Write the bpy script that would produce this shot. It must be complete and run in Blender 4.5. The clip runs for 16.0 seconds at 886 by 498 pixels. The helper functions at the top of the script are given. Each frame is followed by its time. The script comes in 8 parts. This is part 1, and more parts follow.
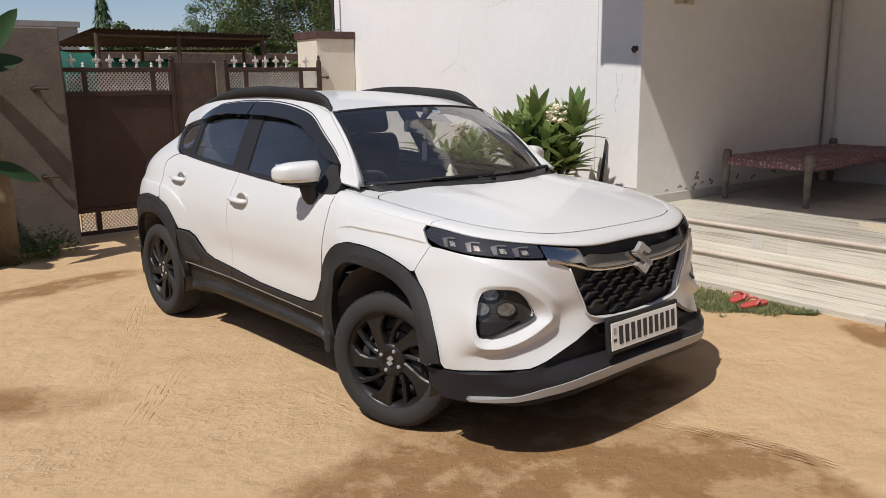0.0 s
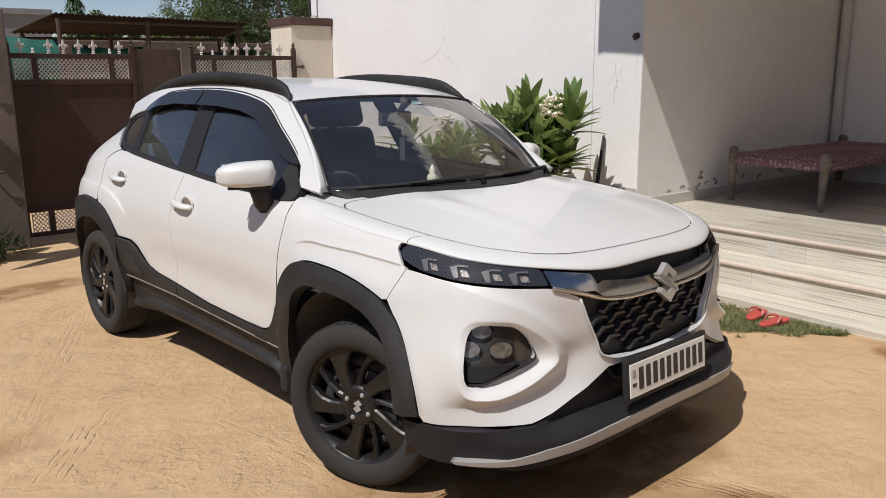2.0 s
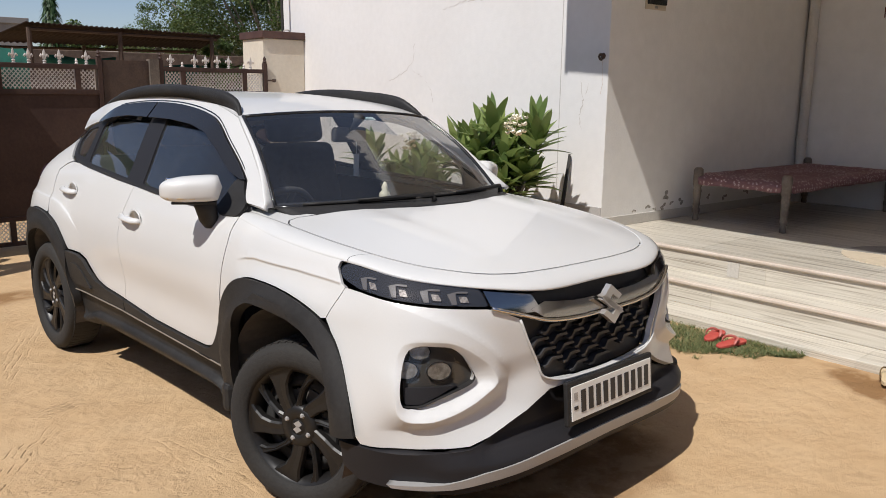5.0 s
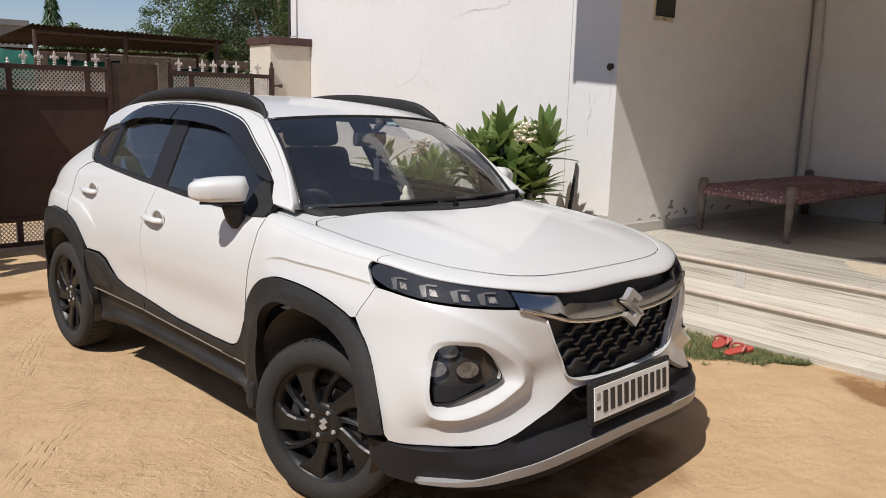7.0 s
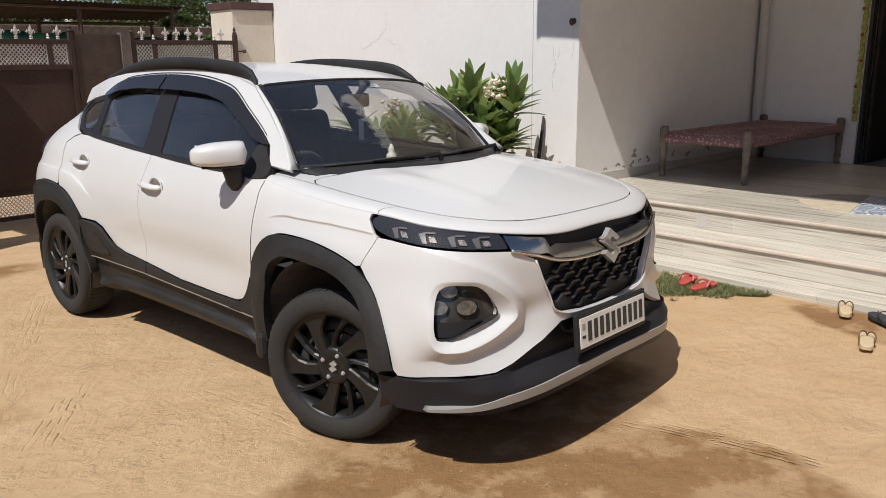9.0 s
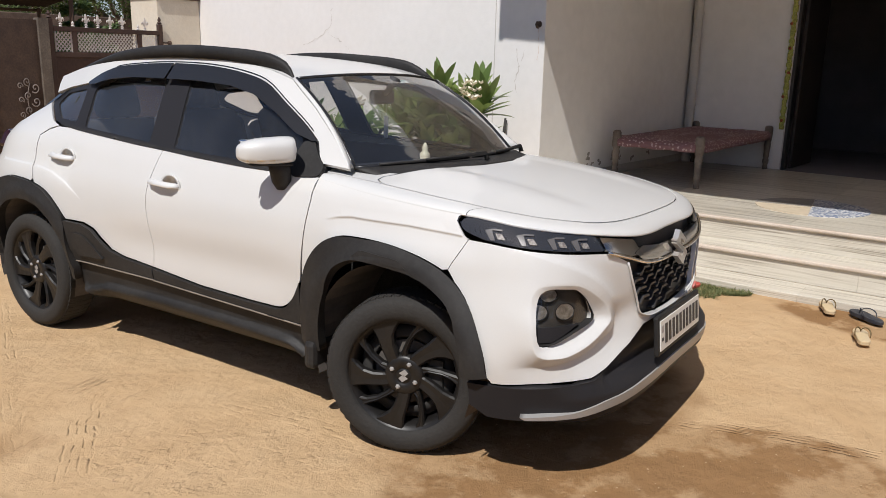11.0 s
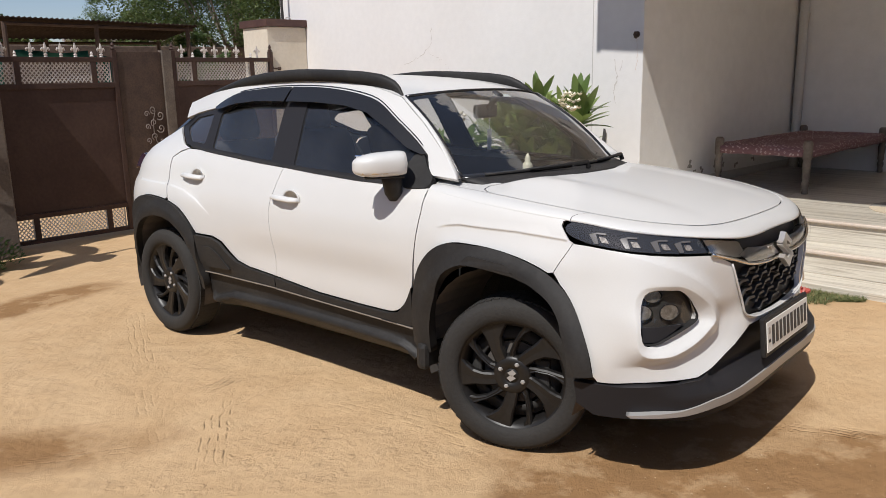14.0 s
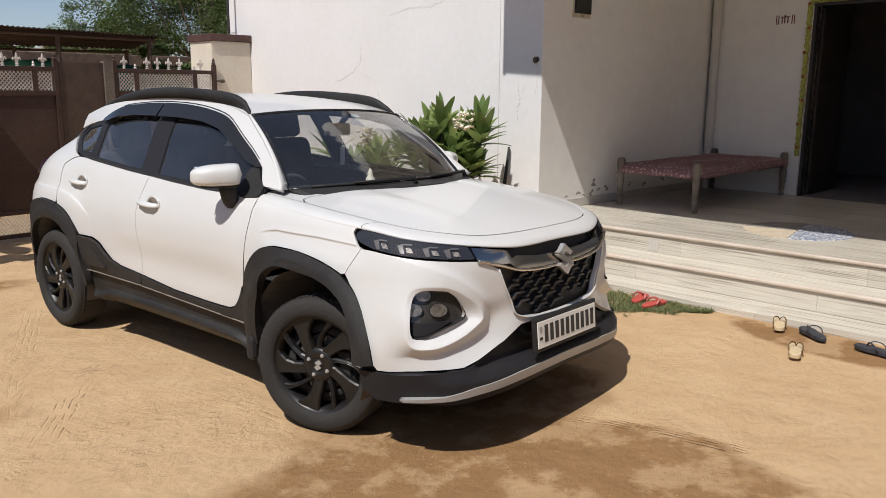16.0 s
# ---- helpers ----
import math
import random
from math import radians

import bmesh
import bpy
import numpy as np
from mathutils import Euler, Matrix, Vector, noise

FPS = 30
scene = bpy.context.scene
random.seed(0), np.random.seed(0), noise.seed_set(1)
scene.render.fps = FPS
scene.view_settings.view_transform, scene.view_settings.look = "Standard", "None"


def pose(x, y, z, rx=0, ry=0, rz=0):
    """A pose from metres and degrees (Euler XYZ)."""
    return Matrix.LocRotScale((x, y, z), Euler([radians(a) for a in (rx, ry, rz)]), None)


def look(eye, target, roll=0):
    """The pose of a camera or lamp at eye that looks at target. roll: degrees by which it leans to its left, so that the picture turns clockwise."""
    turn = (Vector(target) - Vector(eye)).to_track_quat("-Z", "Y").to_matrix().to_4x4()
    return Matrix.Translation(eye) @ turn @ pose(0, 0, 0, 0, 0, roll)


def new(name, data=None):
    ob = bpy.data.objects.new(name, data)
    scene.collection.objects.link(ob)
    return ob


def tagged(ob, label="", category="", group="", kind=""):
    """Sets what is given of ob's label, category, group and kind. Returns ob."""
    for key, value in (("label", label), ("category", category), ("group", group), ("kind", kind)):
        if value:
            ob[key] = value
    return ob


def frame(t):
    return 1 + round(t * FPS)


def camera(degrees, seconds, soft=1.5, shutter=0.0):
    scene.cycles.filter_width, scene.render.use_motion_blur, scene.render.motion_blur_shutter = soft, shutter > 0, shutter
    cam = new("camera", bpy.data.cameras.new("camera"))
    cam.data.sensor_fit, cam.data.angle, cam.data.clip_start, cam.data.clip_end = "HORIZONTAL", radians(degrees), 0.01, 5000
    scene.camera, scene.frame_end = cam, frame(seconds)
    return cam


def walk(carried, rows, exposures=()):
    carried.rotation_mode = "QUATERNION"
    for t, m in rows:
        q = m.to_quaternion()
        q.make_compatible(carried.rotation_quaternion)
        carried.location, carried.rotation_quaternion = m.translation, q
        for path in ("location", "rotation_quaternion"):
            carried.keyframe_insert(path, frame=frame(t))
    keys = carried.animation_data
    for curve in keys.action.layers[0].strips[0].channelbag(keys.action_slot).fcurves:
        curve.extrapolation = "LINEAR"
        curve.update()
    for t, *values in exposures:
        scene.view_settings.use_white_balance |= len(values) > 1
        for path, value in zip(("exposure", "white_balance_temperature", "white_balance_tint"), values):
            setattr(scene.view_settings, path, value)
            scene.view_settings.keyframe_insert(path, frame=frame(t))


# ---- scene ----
cam = camera(58.8, 16.0, 0.65)
PATH = [
    (0, (0.095, 0.063, 1.566), (1.237, 1.651, 1.148), -0.8),
    (0.5, (0.283, 0.21, 1.557), (1.432, 1.79, 1.13), -0.9),
    (1, (0.407, 0.327, 1.541), (1.562, 1.901, 1.104), -0.8),
    (1.5, (0.46, 0.501, 1.534), (1.617, 2.072, 1.096), -0.7),
    (2, (0.493, 0.587, 1.529), (1.666, 2.149, 1.095), -0.4),
    (2.5, (0.583, 0.568, 1.532), (1.765, 2.121, 1.098), -0.4),
    (3, (0.668, 0.538, 1.532), (1.862, 2.083, 1.099), -0.3),
    (3.5, (0.651, 0.525, 1.533), (1.851, 2.068, 1.108), -0.4),
    (4, (0.633, 0.536, 1.531), (1.84, 2.075, 1.115), -0.1),
    (6.5, (0.559, 0.536, 1.537), (1.784, 2.072, 1.164), 1.3),
    (7, (0.488, 0.557, 1.521), (1.719, 2.087, 1.147), 1.5),
    (7.5, (0.438, 0.455, 1.537), (1.688, 1.97, 1.158), 1.8),
    (8, (0.414, 0.341, 1.535), (1.672, 1.828, 1.081), 0.8),
    (8.5, (0.38, 0.328, 1.533), (1.656, 1.794, 1.061), -0.2),
    (9, (0.236, 0.441, 1.532), (1.526, 1.894, 1.059), -0.6),
    (11.5, (-0.287, 1.302, 1.494), (1.257, 2.485, 1.029), 0.6),
    (12, (-0.352, 1.493, 1.488), (1.206, 2.658, 1.026), -0.6),
    (12.5, (-0.446, 1.5, 1.506), (1.09, 2.697, 1.05), -1.7),
    (13, (-0.548, 1.389, 1.512), (0.961, 2.624, 1.066), -1.8),
    (13.5, (-0.519, 1.234, 1.515), (0.899, 2.574, 1.074), -1.8),
    (14, (-0.359, 0.992, 1.502), (0.983, 2.412, 1.072), -1.1),
    (14.5, (-0.28, 0.768, 1.533), (1.069, 2.184, 1.116), -0.1),
    (15, (-0.278, 0.533, 1.545), (1.087, 1.935, 1.133), 0.1),
    (15.5, (-0.185, 0.328, 1.552), (1.198, 1.715, 1.151), 0.3),
    (16, (-0.068, 0.15, 1.548), (1.295, 1.559, 1.15), 0.4),
]
walk(cam, [(t, look(eye, target, roll)) for t, eye, target, roll in PATH], [(0, 0.05), (2.0, 0.05), (3.5, 0.08), (6.5, 0.09), (8.5, 0.06), (12.5, 0.10), (15, 0.08), (16, 0.08)])

# ---- light ----
SUN_WAY = Vector((1.0, 0.27, -1.55)).normalized()
world = bpy.data.worlds.new("sky")
scene.world = world
world.use_nodes = True
sky = world.node_tree.nodes.new("ShaderNodeTexSky")
sky.sky_type, sky.sun_disc = "NISHITA", False
sky.sun_elevation = math.asin(-SUN_WAY.z)
sky.sun_rotation = math.atan2(-SUN_WAY.x, -SUN_WAY.y)
sky.air_density, sky.dust_density, sky.ozone_density = 0.80, 0.6, 2.2
back = world.node_tree.nodes["Background"]
back.inputs["Strength"].default_value = 0.097
haze = world.node_tree.nodes.new("ShaderNodeMix")
haze.data_type, haze.blend_type = "RGBA", "MULTIPLY"
haze.inputs[0].default_value, haze.inputs[7].default_value = 1.0, (1.04, 0.96, 0.95, 1)
world.node_tree.links.new(sky.outputs[0], haze.inputs[6])
world.node_tree.links.new(haze.outputs[2], back.inputs["Color"])
sun = new("sun", bpy.data.lights.new("sun", "SUN"))
sun.data.energy, sun.data.angle, sun.data.color = 4.3, radians(0.53), (1.0, 0.972, 0.932)
sun.matrix_world = Matrix.Translation((-6, -1, 9)) @ SUN_WAY.to_track_quat("-Z", "Y").to_matrix().to_4x4()
scene.view_settings.exposure = 0.0

# ---- materials ----
def material(name, colour, rough=0.6, metal=0.0, second=None, scale=6.0, mix=0.5, fine=0.0, fine_scale=60.0, bump=0.0, bump_scale=40.0,
             coat=0.0, spec=0.5, random_piece=0.0, detail=6.0):
    """A principled surface whose colour wanders between two tones at one scale, is speckled at a finer one and has fine relief."""
    m = bpy.data.materials.new(name)
    m.use_nodes = True
    nt = m.node_tree
    b = nt.nodes["Principled BSDF"]
    b.inputs["Roughness"].default_value, b.inputs["Metallic"].default_value = rough, metal
    b.inputs["Coat Weight"].default_value, b.inputs["Coat Roughness"].default_value = coat, 0.04
    b.inputs["Specular IOR Level"].default_value = spec
    b.inputs["Base Color"].default_value = (*colour, 1)
    co = nt.nodes.new("ShaderNodeTexCoord").outputs["Object"]

    def noise_at(s, d=detail):
        n = nt.nodes.new("ShaderNodeTexNoise")
        n.inputs["Scale"].default_value, n.inputs["Detail"].default_value = s, d
        nt.links.new(co, n.inputs["Vector"])
        return n.outputs["Fac"]

    col = None
    if second:
        r = nt.nodes.new("ShaderNodeValToRGB")
        r.color_ramp.elements[0].position, r.color_ramp.elements[1].position = 0.5 - 0.35 * mix, 0.5 + 0.35 * mix
        r.color_ramp.elements[0].color, r.color_ramp.elements[1].color = (*colour, 1), (*second, 1)
        nt.links.new(noise_at(scale), r.inputs["Fac"])
        col = r.outputs["Color"]
    if fine:
        h = nt.nodes.new("ShaderNodeHueSaturation")
        if col:
            nt.links.new(col, h.inputs["Color"])
        else:
            h.inputs["Color"].default_value = (*colour, 1)
        mr = nt.nodes.new("ShaderNodeMapRange")
        mr.inputs["From Min"].default_value, mr.inputs["From Max"].default_value = 0.3, 0.7
        mr.inputs["To Min"].default_value, mr.inputs["To Max"].default_value = 1 - fine, 1 + fine
        nt.links.new(noise_at(fine_scale), mr.inputs["Value"])
        nt.links.new(mr.outputs["Result"], h.inputs["Value"])
        col = h.outputs["Color"]
    if random_piece:
        h = nt.nodes.new("ShaderNodeHueSaturation")
        if col:
            nt.links.new(col, h.inputs["Color"])
        else:
            h.inputs["Color"].default_value = (*colour, 1)
        mr = nt.nodes.new("ShaderNodeMapRange")
        mr.inputs["To Min"].default_value, mr.inputs["To Max"].default_value = 1 - random_piece, 1 + random_piece
        nt.links.new(nt.nodes.new("ShaderNodeObjectInfo").outputs["Random"], mr.inputs["Value"])
        nt.links.new(mr.outputs["Result"], h.inputs["Value"])
        col = h.outputs["Color"]
    if col:
        nt.links.new(col, b.inputs["Base Color"])
    if bump:
        bn = nt.nodes.new("ShaderNodeBump")
        bn.inputs["Strength"].default_value, bn.inputs["Distance"].default_value = bump, 0.01
        nt.links.new(noise_at(bump_scale), bn.inputs["Height"])
        nt.links.new(bn.outputs["Normal"], b.inputs["Normal"])
    return m


def glass(name, tint, gloss_rough=0.0, least=0.10, power=3.1, veil=0.0):
    """A thin pane: clear with a tint, and mirror gloss by Fresnel."""
    m = bpy.data.materials.new(name)
    m.use_nodes = True
    nt = m.node_tree
    nt.nodes.remove(nt.nodes["Principled BSDF"])
    t, g, f, x, pw, mr = (nt.nodes.new("ShaderNode" + n) for n in ("BsdfTransparent", "BsdfGlossy", "LayerWeight", "MixShader", "Math", "MapRange"))
    t.inputs["Color"].default_value = (*tint, 1)
    g.inputs["Roughness"].default_value = gloss_rough
    f.inputs["Blend"].default_value = 0.5
    pw.operation, pw.inputs[1].default_value = "POWER", power
    mr.inputs["To Min"].default_value, mr.inputs["To Max"].default_value = least, 1.0
    nt.links.new(f.outputs["Facing"], pw.inputs[0])
    nt.links.new(pw.outputs[0], mr.inputs["Value"])
    nt.links.new(mr.outputs["Result"], x.inputs["Fac"])
    nt.links.new(t.outputs["BSDF"], x.inputs[1])
    nt.links.new(g.outputs["BSDF"], x.inputs[2])
    out = x.outputs["Shader"]
    # pale diffuse layer in place of the haze of sky reflected in the pane
    if veil:
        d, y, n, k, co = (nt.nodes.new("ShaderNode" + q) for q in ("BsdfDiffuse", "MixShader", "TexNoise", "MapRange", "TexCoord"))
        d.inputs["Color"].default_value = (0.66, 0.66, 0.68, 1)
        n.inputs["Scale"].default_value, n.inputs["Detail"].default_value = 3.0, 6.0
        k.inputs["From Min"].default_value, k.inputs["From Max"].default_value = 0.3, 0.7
        k.inputs["To Min"].default_value, k.inputs["To Max"].default_value = veil * 0.6, veil * 1.4
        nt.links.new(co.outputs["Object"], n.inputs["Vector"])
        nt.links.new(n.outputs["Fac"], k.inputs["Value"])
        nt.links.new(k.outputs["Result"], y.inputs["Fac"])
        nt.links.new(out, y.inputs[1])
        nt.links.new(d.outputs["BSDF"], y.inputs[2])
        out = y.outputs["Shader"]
    nt.links.new(out, nt.nodes["Material Output"].inputs["Surface"])
    return m


PAINT = material("pearl_white_paint", (0.620, 0.613, 0.598), 0.42, coat=0.55, second=(0.595, 0.588, 0.572), scale=1.4, fine=0.012, fine_scale=220)
CLAD = material("black_plastic_cladding", (0.020, 0.0192, 0.0192), 0.55, second=(0.029, 0.0272, 0.026), scale=7, bump=0.12, bump_scale=420, fine=0.15, spec=0.25)
GLOSS_BLACK = material("gloss_black", (0.018, 0.0175, 0.018), 0.22, coat=0.12)
SATIN_BLACK = material("satin_black", (0.022, 0.021, 0.023), 0.45, spec=0.18)
RIM_BLACK = material("rim_black", (0.012, 0.011, 0.0105), 0.40, spec=0.38, coat=0.0, fine=0.2)
TYRE = material("tyre_rubber", (0.017, 0.016, 0.015), 0.85, second=(0.026, 0.0235, 0.021), scale=5, mix=0.8, fine=0.12, bump=0.25, bump_scale=90)
CHROME = material("chrome", (0.66, 0.65, 0.64), 0.08, 1.0)
DARK_CHROME = material("dark_chrome", (0.34, 0.335, 0.33), 0.14, 1.0)
SILVER = material("silver_paint", (0.36, 0.35, 0.34), 0.42, 0.25, fine=0.04, fine_scale=200)
INTERIOR = material("dark_interior", (0.046, 0.047, 0.051), 0.7, second=(0.060, 0.060, 0.064), scale=9)
FABRIC = material("seat_fabric", (0.036, 0.037, 0.041), 0.9, second=(0.052, 0.052, 0.056), scale=30, bump=0.2, bump_scale=160)
LINER = material("dusty_liner", (0.115, 0.100, 0.088), 0.9, second=(0.075, 0.067, 0.060), scale=9, fine=0.1)
UNDER = material("underbody", (0.030, 0.028, 0.026), 0.9)
SCREEN_GLASS = glass("windscreen_glass", (0.86, 0.89, 0.89), veil=0.018)
SIDE_GLASS = glass("side_glass", (0.82, 0.81, 0.79), least=0.065, veil=0.024)
SMOKE_GLASS = glass("smoked_cover", (0.82, 0.80, 0.77), 0.0, 0.06, 4.5)
LAMP_GLASS = glass("lamp_glass", (0.88, 0.88, 0.90), 0.0, 0.07, 4.5)
LAMP_BLACK = material("lamp_housing_black", (0.028, 0.029, 0.033), 0.6, spec=0.1)
LAMP_REFLECTOR = material("lamp_reflector", (0.42, 0.385, 0.34), 0.5, 0.15, second=(0.12, 0.10, 0.09), scale=90)
FOG_REFLECTOR = material("fog_reflector", (0.28, 0.25, 0.22), 0.3, 0.7, second=(0.55, 0.52, 0.47), scale=60)
LAMP_GUIDE = material("lamp_guide", (0.13, 0.12, 0.112), 0.35, spec=0.4)
LAMP_WHITE = material("lamp_white", (0.72, 0.72, 0.70), 0.2, coat=0.5)
TAIL_RED = material("tail_lamp_red", (0.03, 0.008, 0.009), 0.15, coat=0.7)
AMBER = material("indicator_lens", (0.62, 0.50, 0.36), 0.15, coat=0.6)
PLATE_WHITE = material("plate_white", (0.74, 0.73, 0.69), 0.4, fine=0.04, fine_scale=90)
PLATE_INK = material("plate_ink", (0.02, 0.02, 0.022), 0.5)
MIRROR = material("mirror_silver", (0.86, 0.87, 0.88), 0.02, 1.0)

# ---- the car: smooth surfaces, in the car's own frame (x ahead, y to its left, z up, ground at z = 0) ----
def spline(xs, ys):
    """A smooth curve through a few points, for arrays."""
    xs, ys = np.array(xs, float), np.array(ys, float)
    d = np.gradient(ys, xs)

    def at(x):
        x = np.clip(np.asarray(x, float), xs[0], xs[-1])
        i = np.clip(np.searchsorted(xs, x) - 1, 0, len(xs) - 2)
        h = xs[i + 1] - xs[i]
        t = (x - xs[i]) / h
        return ((2 * t**3 - 3 * t**2 + 1) * ys[i] + (t**3 - 2 * t**2 + t) * h * d[i]
                + (3 * t**2 - 2 * t**3) * ys[i + 1] + (t**3 - t**2) * h * d[i + 1])
    return at


def ramp(a, b, x):
    t = np.clip((np.asarray(x, float) - a) / (b - a), 0, 1)
    return t * t * (3 - 2 * t)


HALF = spline([0.15, 0.30, 0.45, 0.60, 0.75, 0.85, 0.95, 1.05, 1.15, 1.30, 1.45, 1.55],
              [0.775, 0.80, 0.825, 0.84, 0.842, 0.832, 0.806, 0.768, 0.715, 0.636, 0.548, 0.498])
NOSE = spline([0.15, 0.30, 0.45, 0.60, 0.75, 0.88, 0.95, 1.05], [2.02, 2.055, 2.065, 2.065, 2.06, 2.035, 2.00, 1.93])
NOSE_N = spline([0.15, 0.40, 0.60, 0.80, 1.00], [4.6, 4.3, 3.5, 3.0, 2.8])
TAIL = spline([0.15, 0.35, 0.60, 0.90, 1.05, 1.14, 1.22, 1.40], [-1.80, -1.88, -1.90, -1.90, -1.87, -1.80, -1.66, -1.40])
CORNER = spline([0, 0.30, 0.45, 0.60, 0.72, 0.82, 0.92, 1.02, 1.10, 1.14, 1.18, 4.5], [0, 0, 0.008, 0.030, 0.049, 0.053, 0.038, 0.014, 0.002, 0.0, 0.0, 0.0])
XS, XR = 0.9, -0.95
_th = np.linspace(0, math.pi / 2, 400)
_rx, _ry = 1.15 * np.cos(_th) ** (2 / 3), 0.84 * np.sin(_th) ** (2 / 3)
_ru = np.r_[0, np.cumsum(np.hypot(np.diff(_rx), np.diff(_ry)))]
U0 = _ru[-1]
U1 = U0 + XS - XR
UEND = U1 + _ru[-1]


def wing_line_z(x):
    """Height of the pressed line over the front wheel."""
    return np.interp(x, [0.90, 0.96, 1.03, 1.30, 1.60], [0.885, 0.901, 0.911, 0.911, 0.893])


def quarter_line_z(x):
    """Height of the pressed line over the rear wheel, which falls away into the rear door."""
    return np.interp(x, [-1.47, -1.21, -1.12, -1.02, -0.90, -0.80, -0.70], [0.916, 0.911, 0.904, 0.890, 0.850, 0.795, 0.73])


def shaped(x, w, z, s):
    """Half-width w at height z with the haunches, creases and hollows of the side; s fades them out towards nose and tail."""
    haunch = 0.030 * ramp(0.70, 1.15, x) + 0.045 * ramp(0.78, 0.45, z) * ramp(1.30, 1.62, x) + 0.020 * ramp(-0.70, -1.05, x) * ramp(1.05, 0.80, z)
    line = wing_line_z(x)
    step = (0.006 * ramp(line - 0.005, line + 0.005, z) + 0.013 * ramp(line + 0.003, line - 0.009, z) * ramp(line - 0.11, line - 0.012, z) + 0.003 * ramp(0.90, 1.0, z)) * ramp(0.88, 1.0, x) * ramp(1.72, 1.45, x)
    line = quarter_line_z(x)
    step = step + 0.011 * ramp(line - 0.006, line + 0.006, z) * ramp(-0.74, -0.95, x) * ramp(1.08, 0.95, z)
    tuck = 0.016 * np.exp(-((z - 0.60) / 0.10) ** 2) * ramp(-0.75, -0.2, x) * ramp(0.95, 0.5, x)
    draw = 0.050 * ramp(0.3, 0.95, x) * ramp(0.97, 1.10, z) + 0.10 * ramp(-0.75, -1.6, x) * ramp(0.98, 1.28, z)
    return (w + (haunch - step) * s - tuck - draw) * s


def wall(u, z):
    """The body's side, wrapped from the middle of the nose (u = 0) along the flank to the middle of the tail. Positive u: right-hand side, y < 0."""
    u, z = np.broadcast_arrays(np.asarray(u, float), np.asarray(z, float))
    hand, u = np.where(u < 0, 1.0, -1.0), np.abs(u)
    w, n = HALF(z), NOSE_N(z)
    tf = np.interp(u, _ru, _th)
    tr = np.interp(UEND - u, _ru, _th)
    cf, sf = np.cos(tf).clip(0, 1), np.sin(tf)
    cr, sr = np.cos(tr).clip(0, 1), np.sin(tr)
    front, rear = u < U0, u > U1
    x = np.where(front, XS + (NOSE(z) - XS) * cf ** (2 / n), np.where(rear, XR + (TAIL(z) - XR) * cr ** (2 / 4.4), XS - (u - U0)))
    s = np.where(front, sf ** (2 / n), np.where(rear, sr ** (2 / 4.4), 1.0))
    # the nose is flatter in the middle and squarer at the corners than the plain curve
    tall = ramp(0.30, 0.66, z) * ramp(1.02, 0.87, z)
    square = CORNER(u) * tall
    return np.stack([x + 0.56 * square - 0.022 * ramp(0.42, 0.05, u) * tall, hand * (shaped(x, w, z, s) + 0.83 * square), z], -1)


def wall_u(z, x=None, y=None):
    """u of the place on the wall at height z with the given x, or with the given distance y from the middle of the nose."""
    if y is not None:
        us = np.linspace(0, U0, 600)
        return float(np.interp(y, -wall(us, z)[:, 1], us))
    us = np.linspace(0, UEND, 2400)
    return float(np.interp(-x, -wall(us, z)[:, 0], us))


def cabin(x, z):
    """The upper side of the cabin, which keeps its width as far back as the roof spoiler."""
    x, z = np.broadcast_arrays(np.asarray(x, float), np.asarray(z, float))
    f = flank(np.maximum(x, -1.1), z)
    y = f[..., 1] + 0.21 * np.clip(-1.1 - x, 0, 1)
    return np.stack([x, y, z], -1)


def flank(x, z):
    """The side of the cabin and doors over a plan of x and z."""
    x, z = np.broadcast_arrays(np.asarray(x, float), np.asarray(z, float))
    back = np.clip((XR - x) / (XR - TAIL(z)), 0, 0.999)
    return np.stack([x, -shaped(x, HALF(z), z, (1 - back**4.4) ** (1 / 4.4)), z], -1)


# ---- building blocks ----
def part(name, bm, mat, parent=None, label="", smooth=False, mats=()):
    """Link a bmesh as one mesh object under a thing or a part."""
    me = bpy.data.meshes.new(name)
    bm.normal_update()
    bm.to_mesh(me)
    bm.free()
    for one in (mats or (mat,)):
        me.materials.append(one)
    if smooth:
        me.shade_smooth()
    ob = new(name, me)
    ob.parent = parent
    return tagged(ob, label)


def sheet(name, verts, faces, mat, parent=None, label="", smooth=True, normals=None):
    me = bpy.data.meshes.new(name)
    me.from_pydata([tuple(map(float, v)) for v in verts], [], [tuple(map(int, f)) for f in faces])
    me.materials.append(mat)
    if smooth:
        me.shade_smooth()
    if normals is not None:
        me.normals_split_custom_set_from_vertices([tuple(map(float, n)) for n in normals])
    ob = new(name, me)
    ob.parent = parent
    return tagged(ob, label)


def thing(name, m=None, label="", category="", group="", kind=""):
    ob = new(name)
    ob.empty_display_size = 0.1
    if m is not None:
        ob.matrix_world = m
    return tagged(ob, label, category, group, kind)


def add_box(bm, x0, x1, y0, y1, z0, z1, bevel=0.0, m=None, segments=2):
    made = bmesh.ops.create_cube(bm, size=1.0)["verts"]
    for v in made:
        v.co = Vector((x0 + (v.co.x + 0.5) * (x1 - x0), y0 + (v.co.y + 0.5) * (y1 - y0), z0 + (v.co.z + 0.5) * (z1 - z0)))
    if bevel:
        edges = list({e for v in made for e in v.link_edges})
        made = list({v for f in bmesh.ops.bevel(bm, geom=edges, offset=bevel, segments=segments, affect="EDGES", profile=0.5)["faces"] for v in f.verts}
                    | {v for v in made if v.is_valid})
    if m is not None:
        for v in made:
            v.co = m @ v.co
    return made


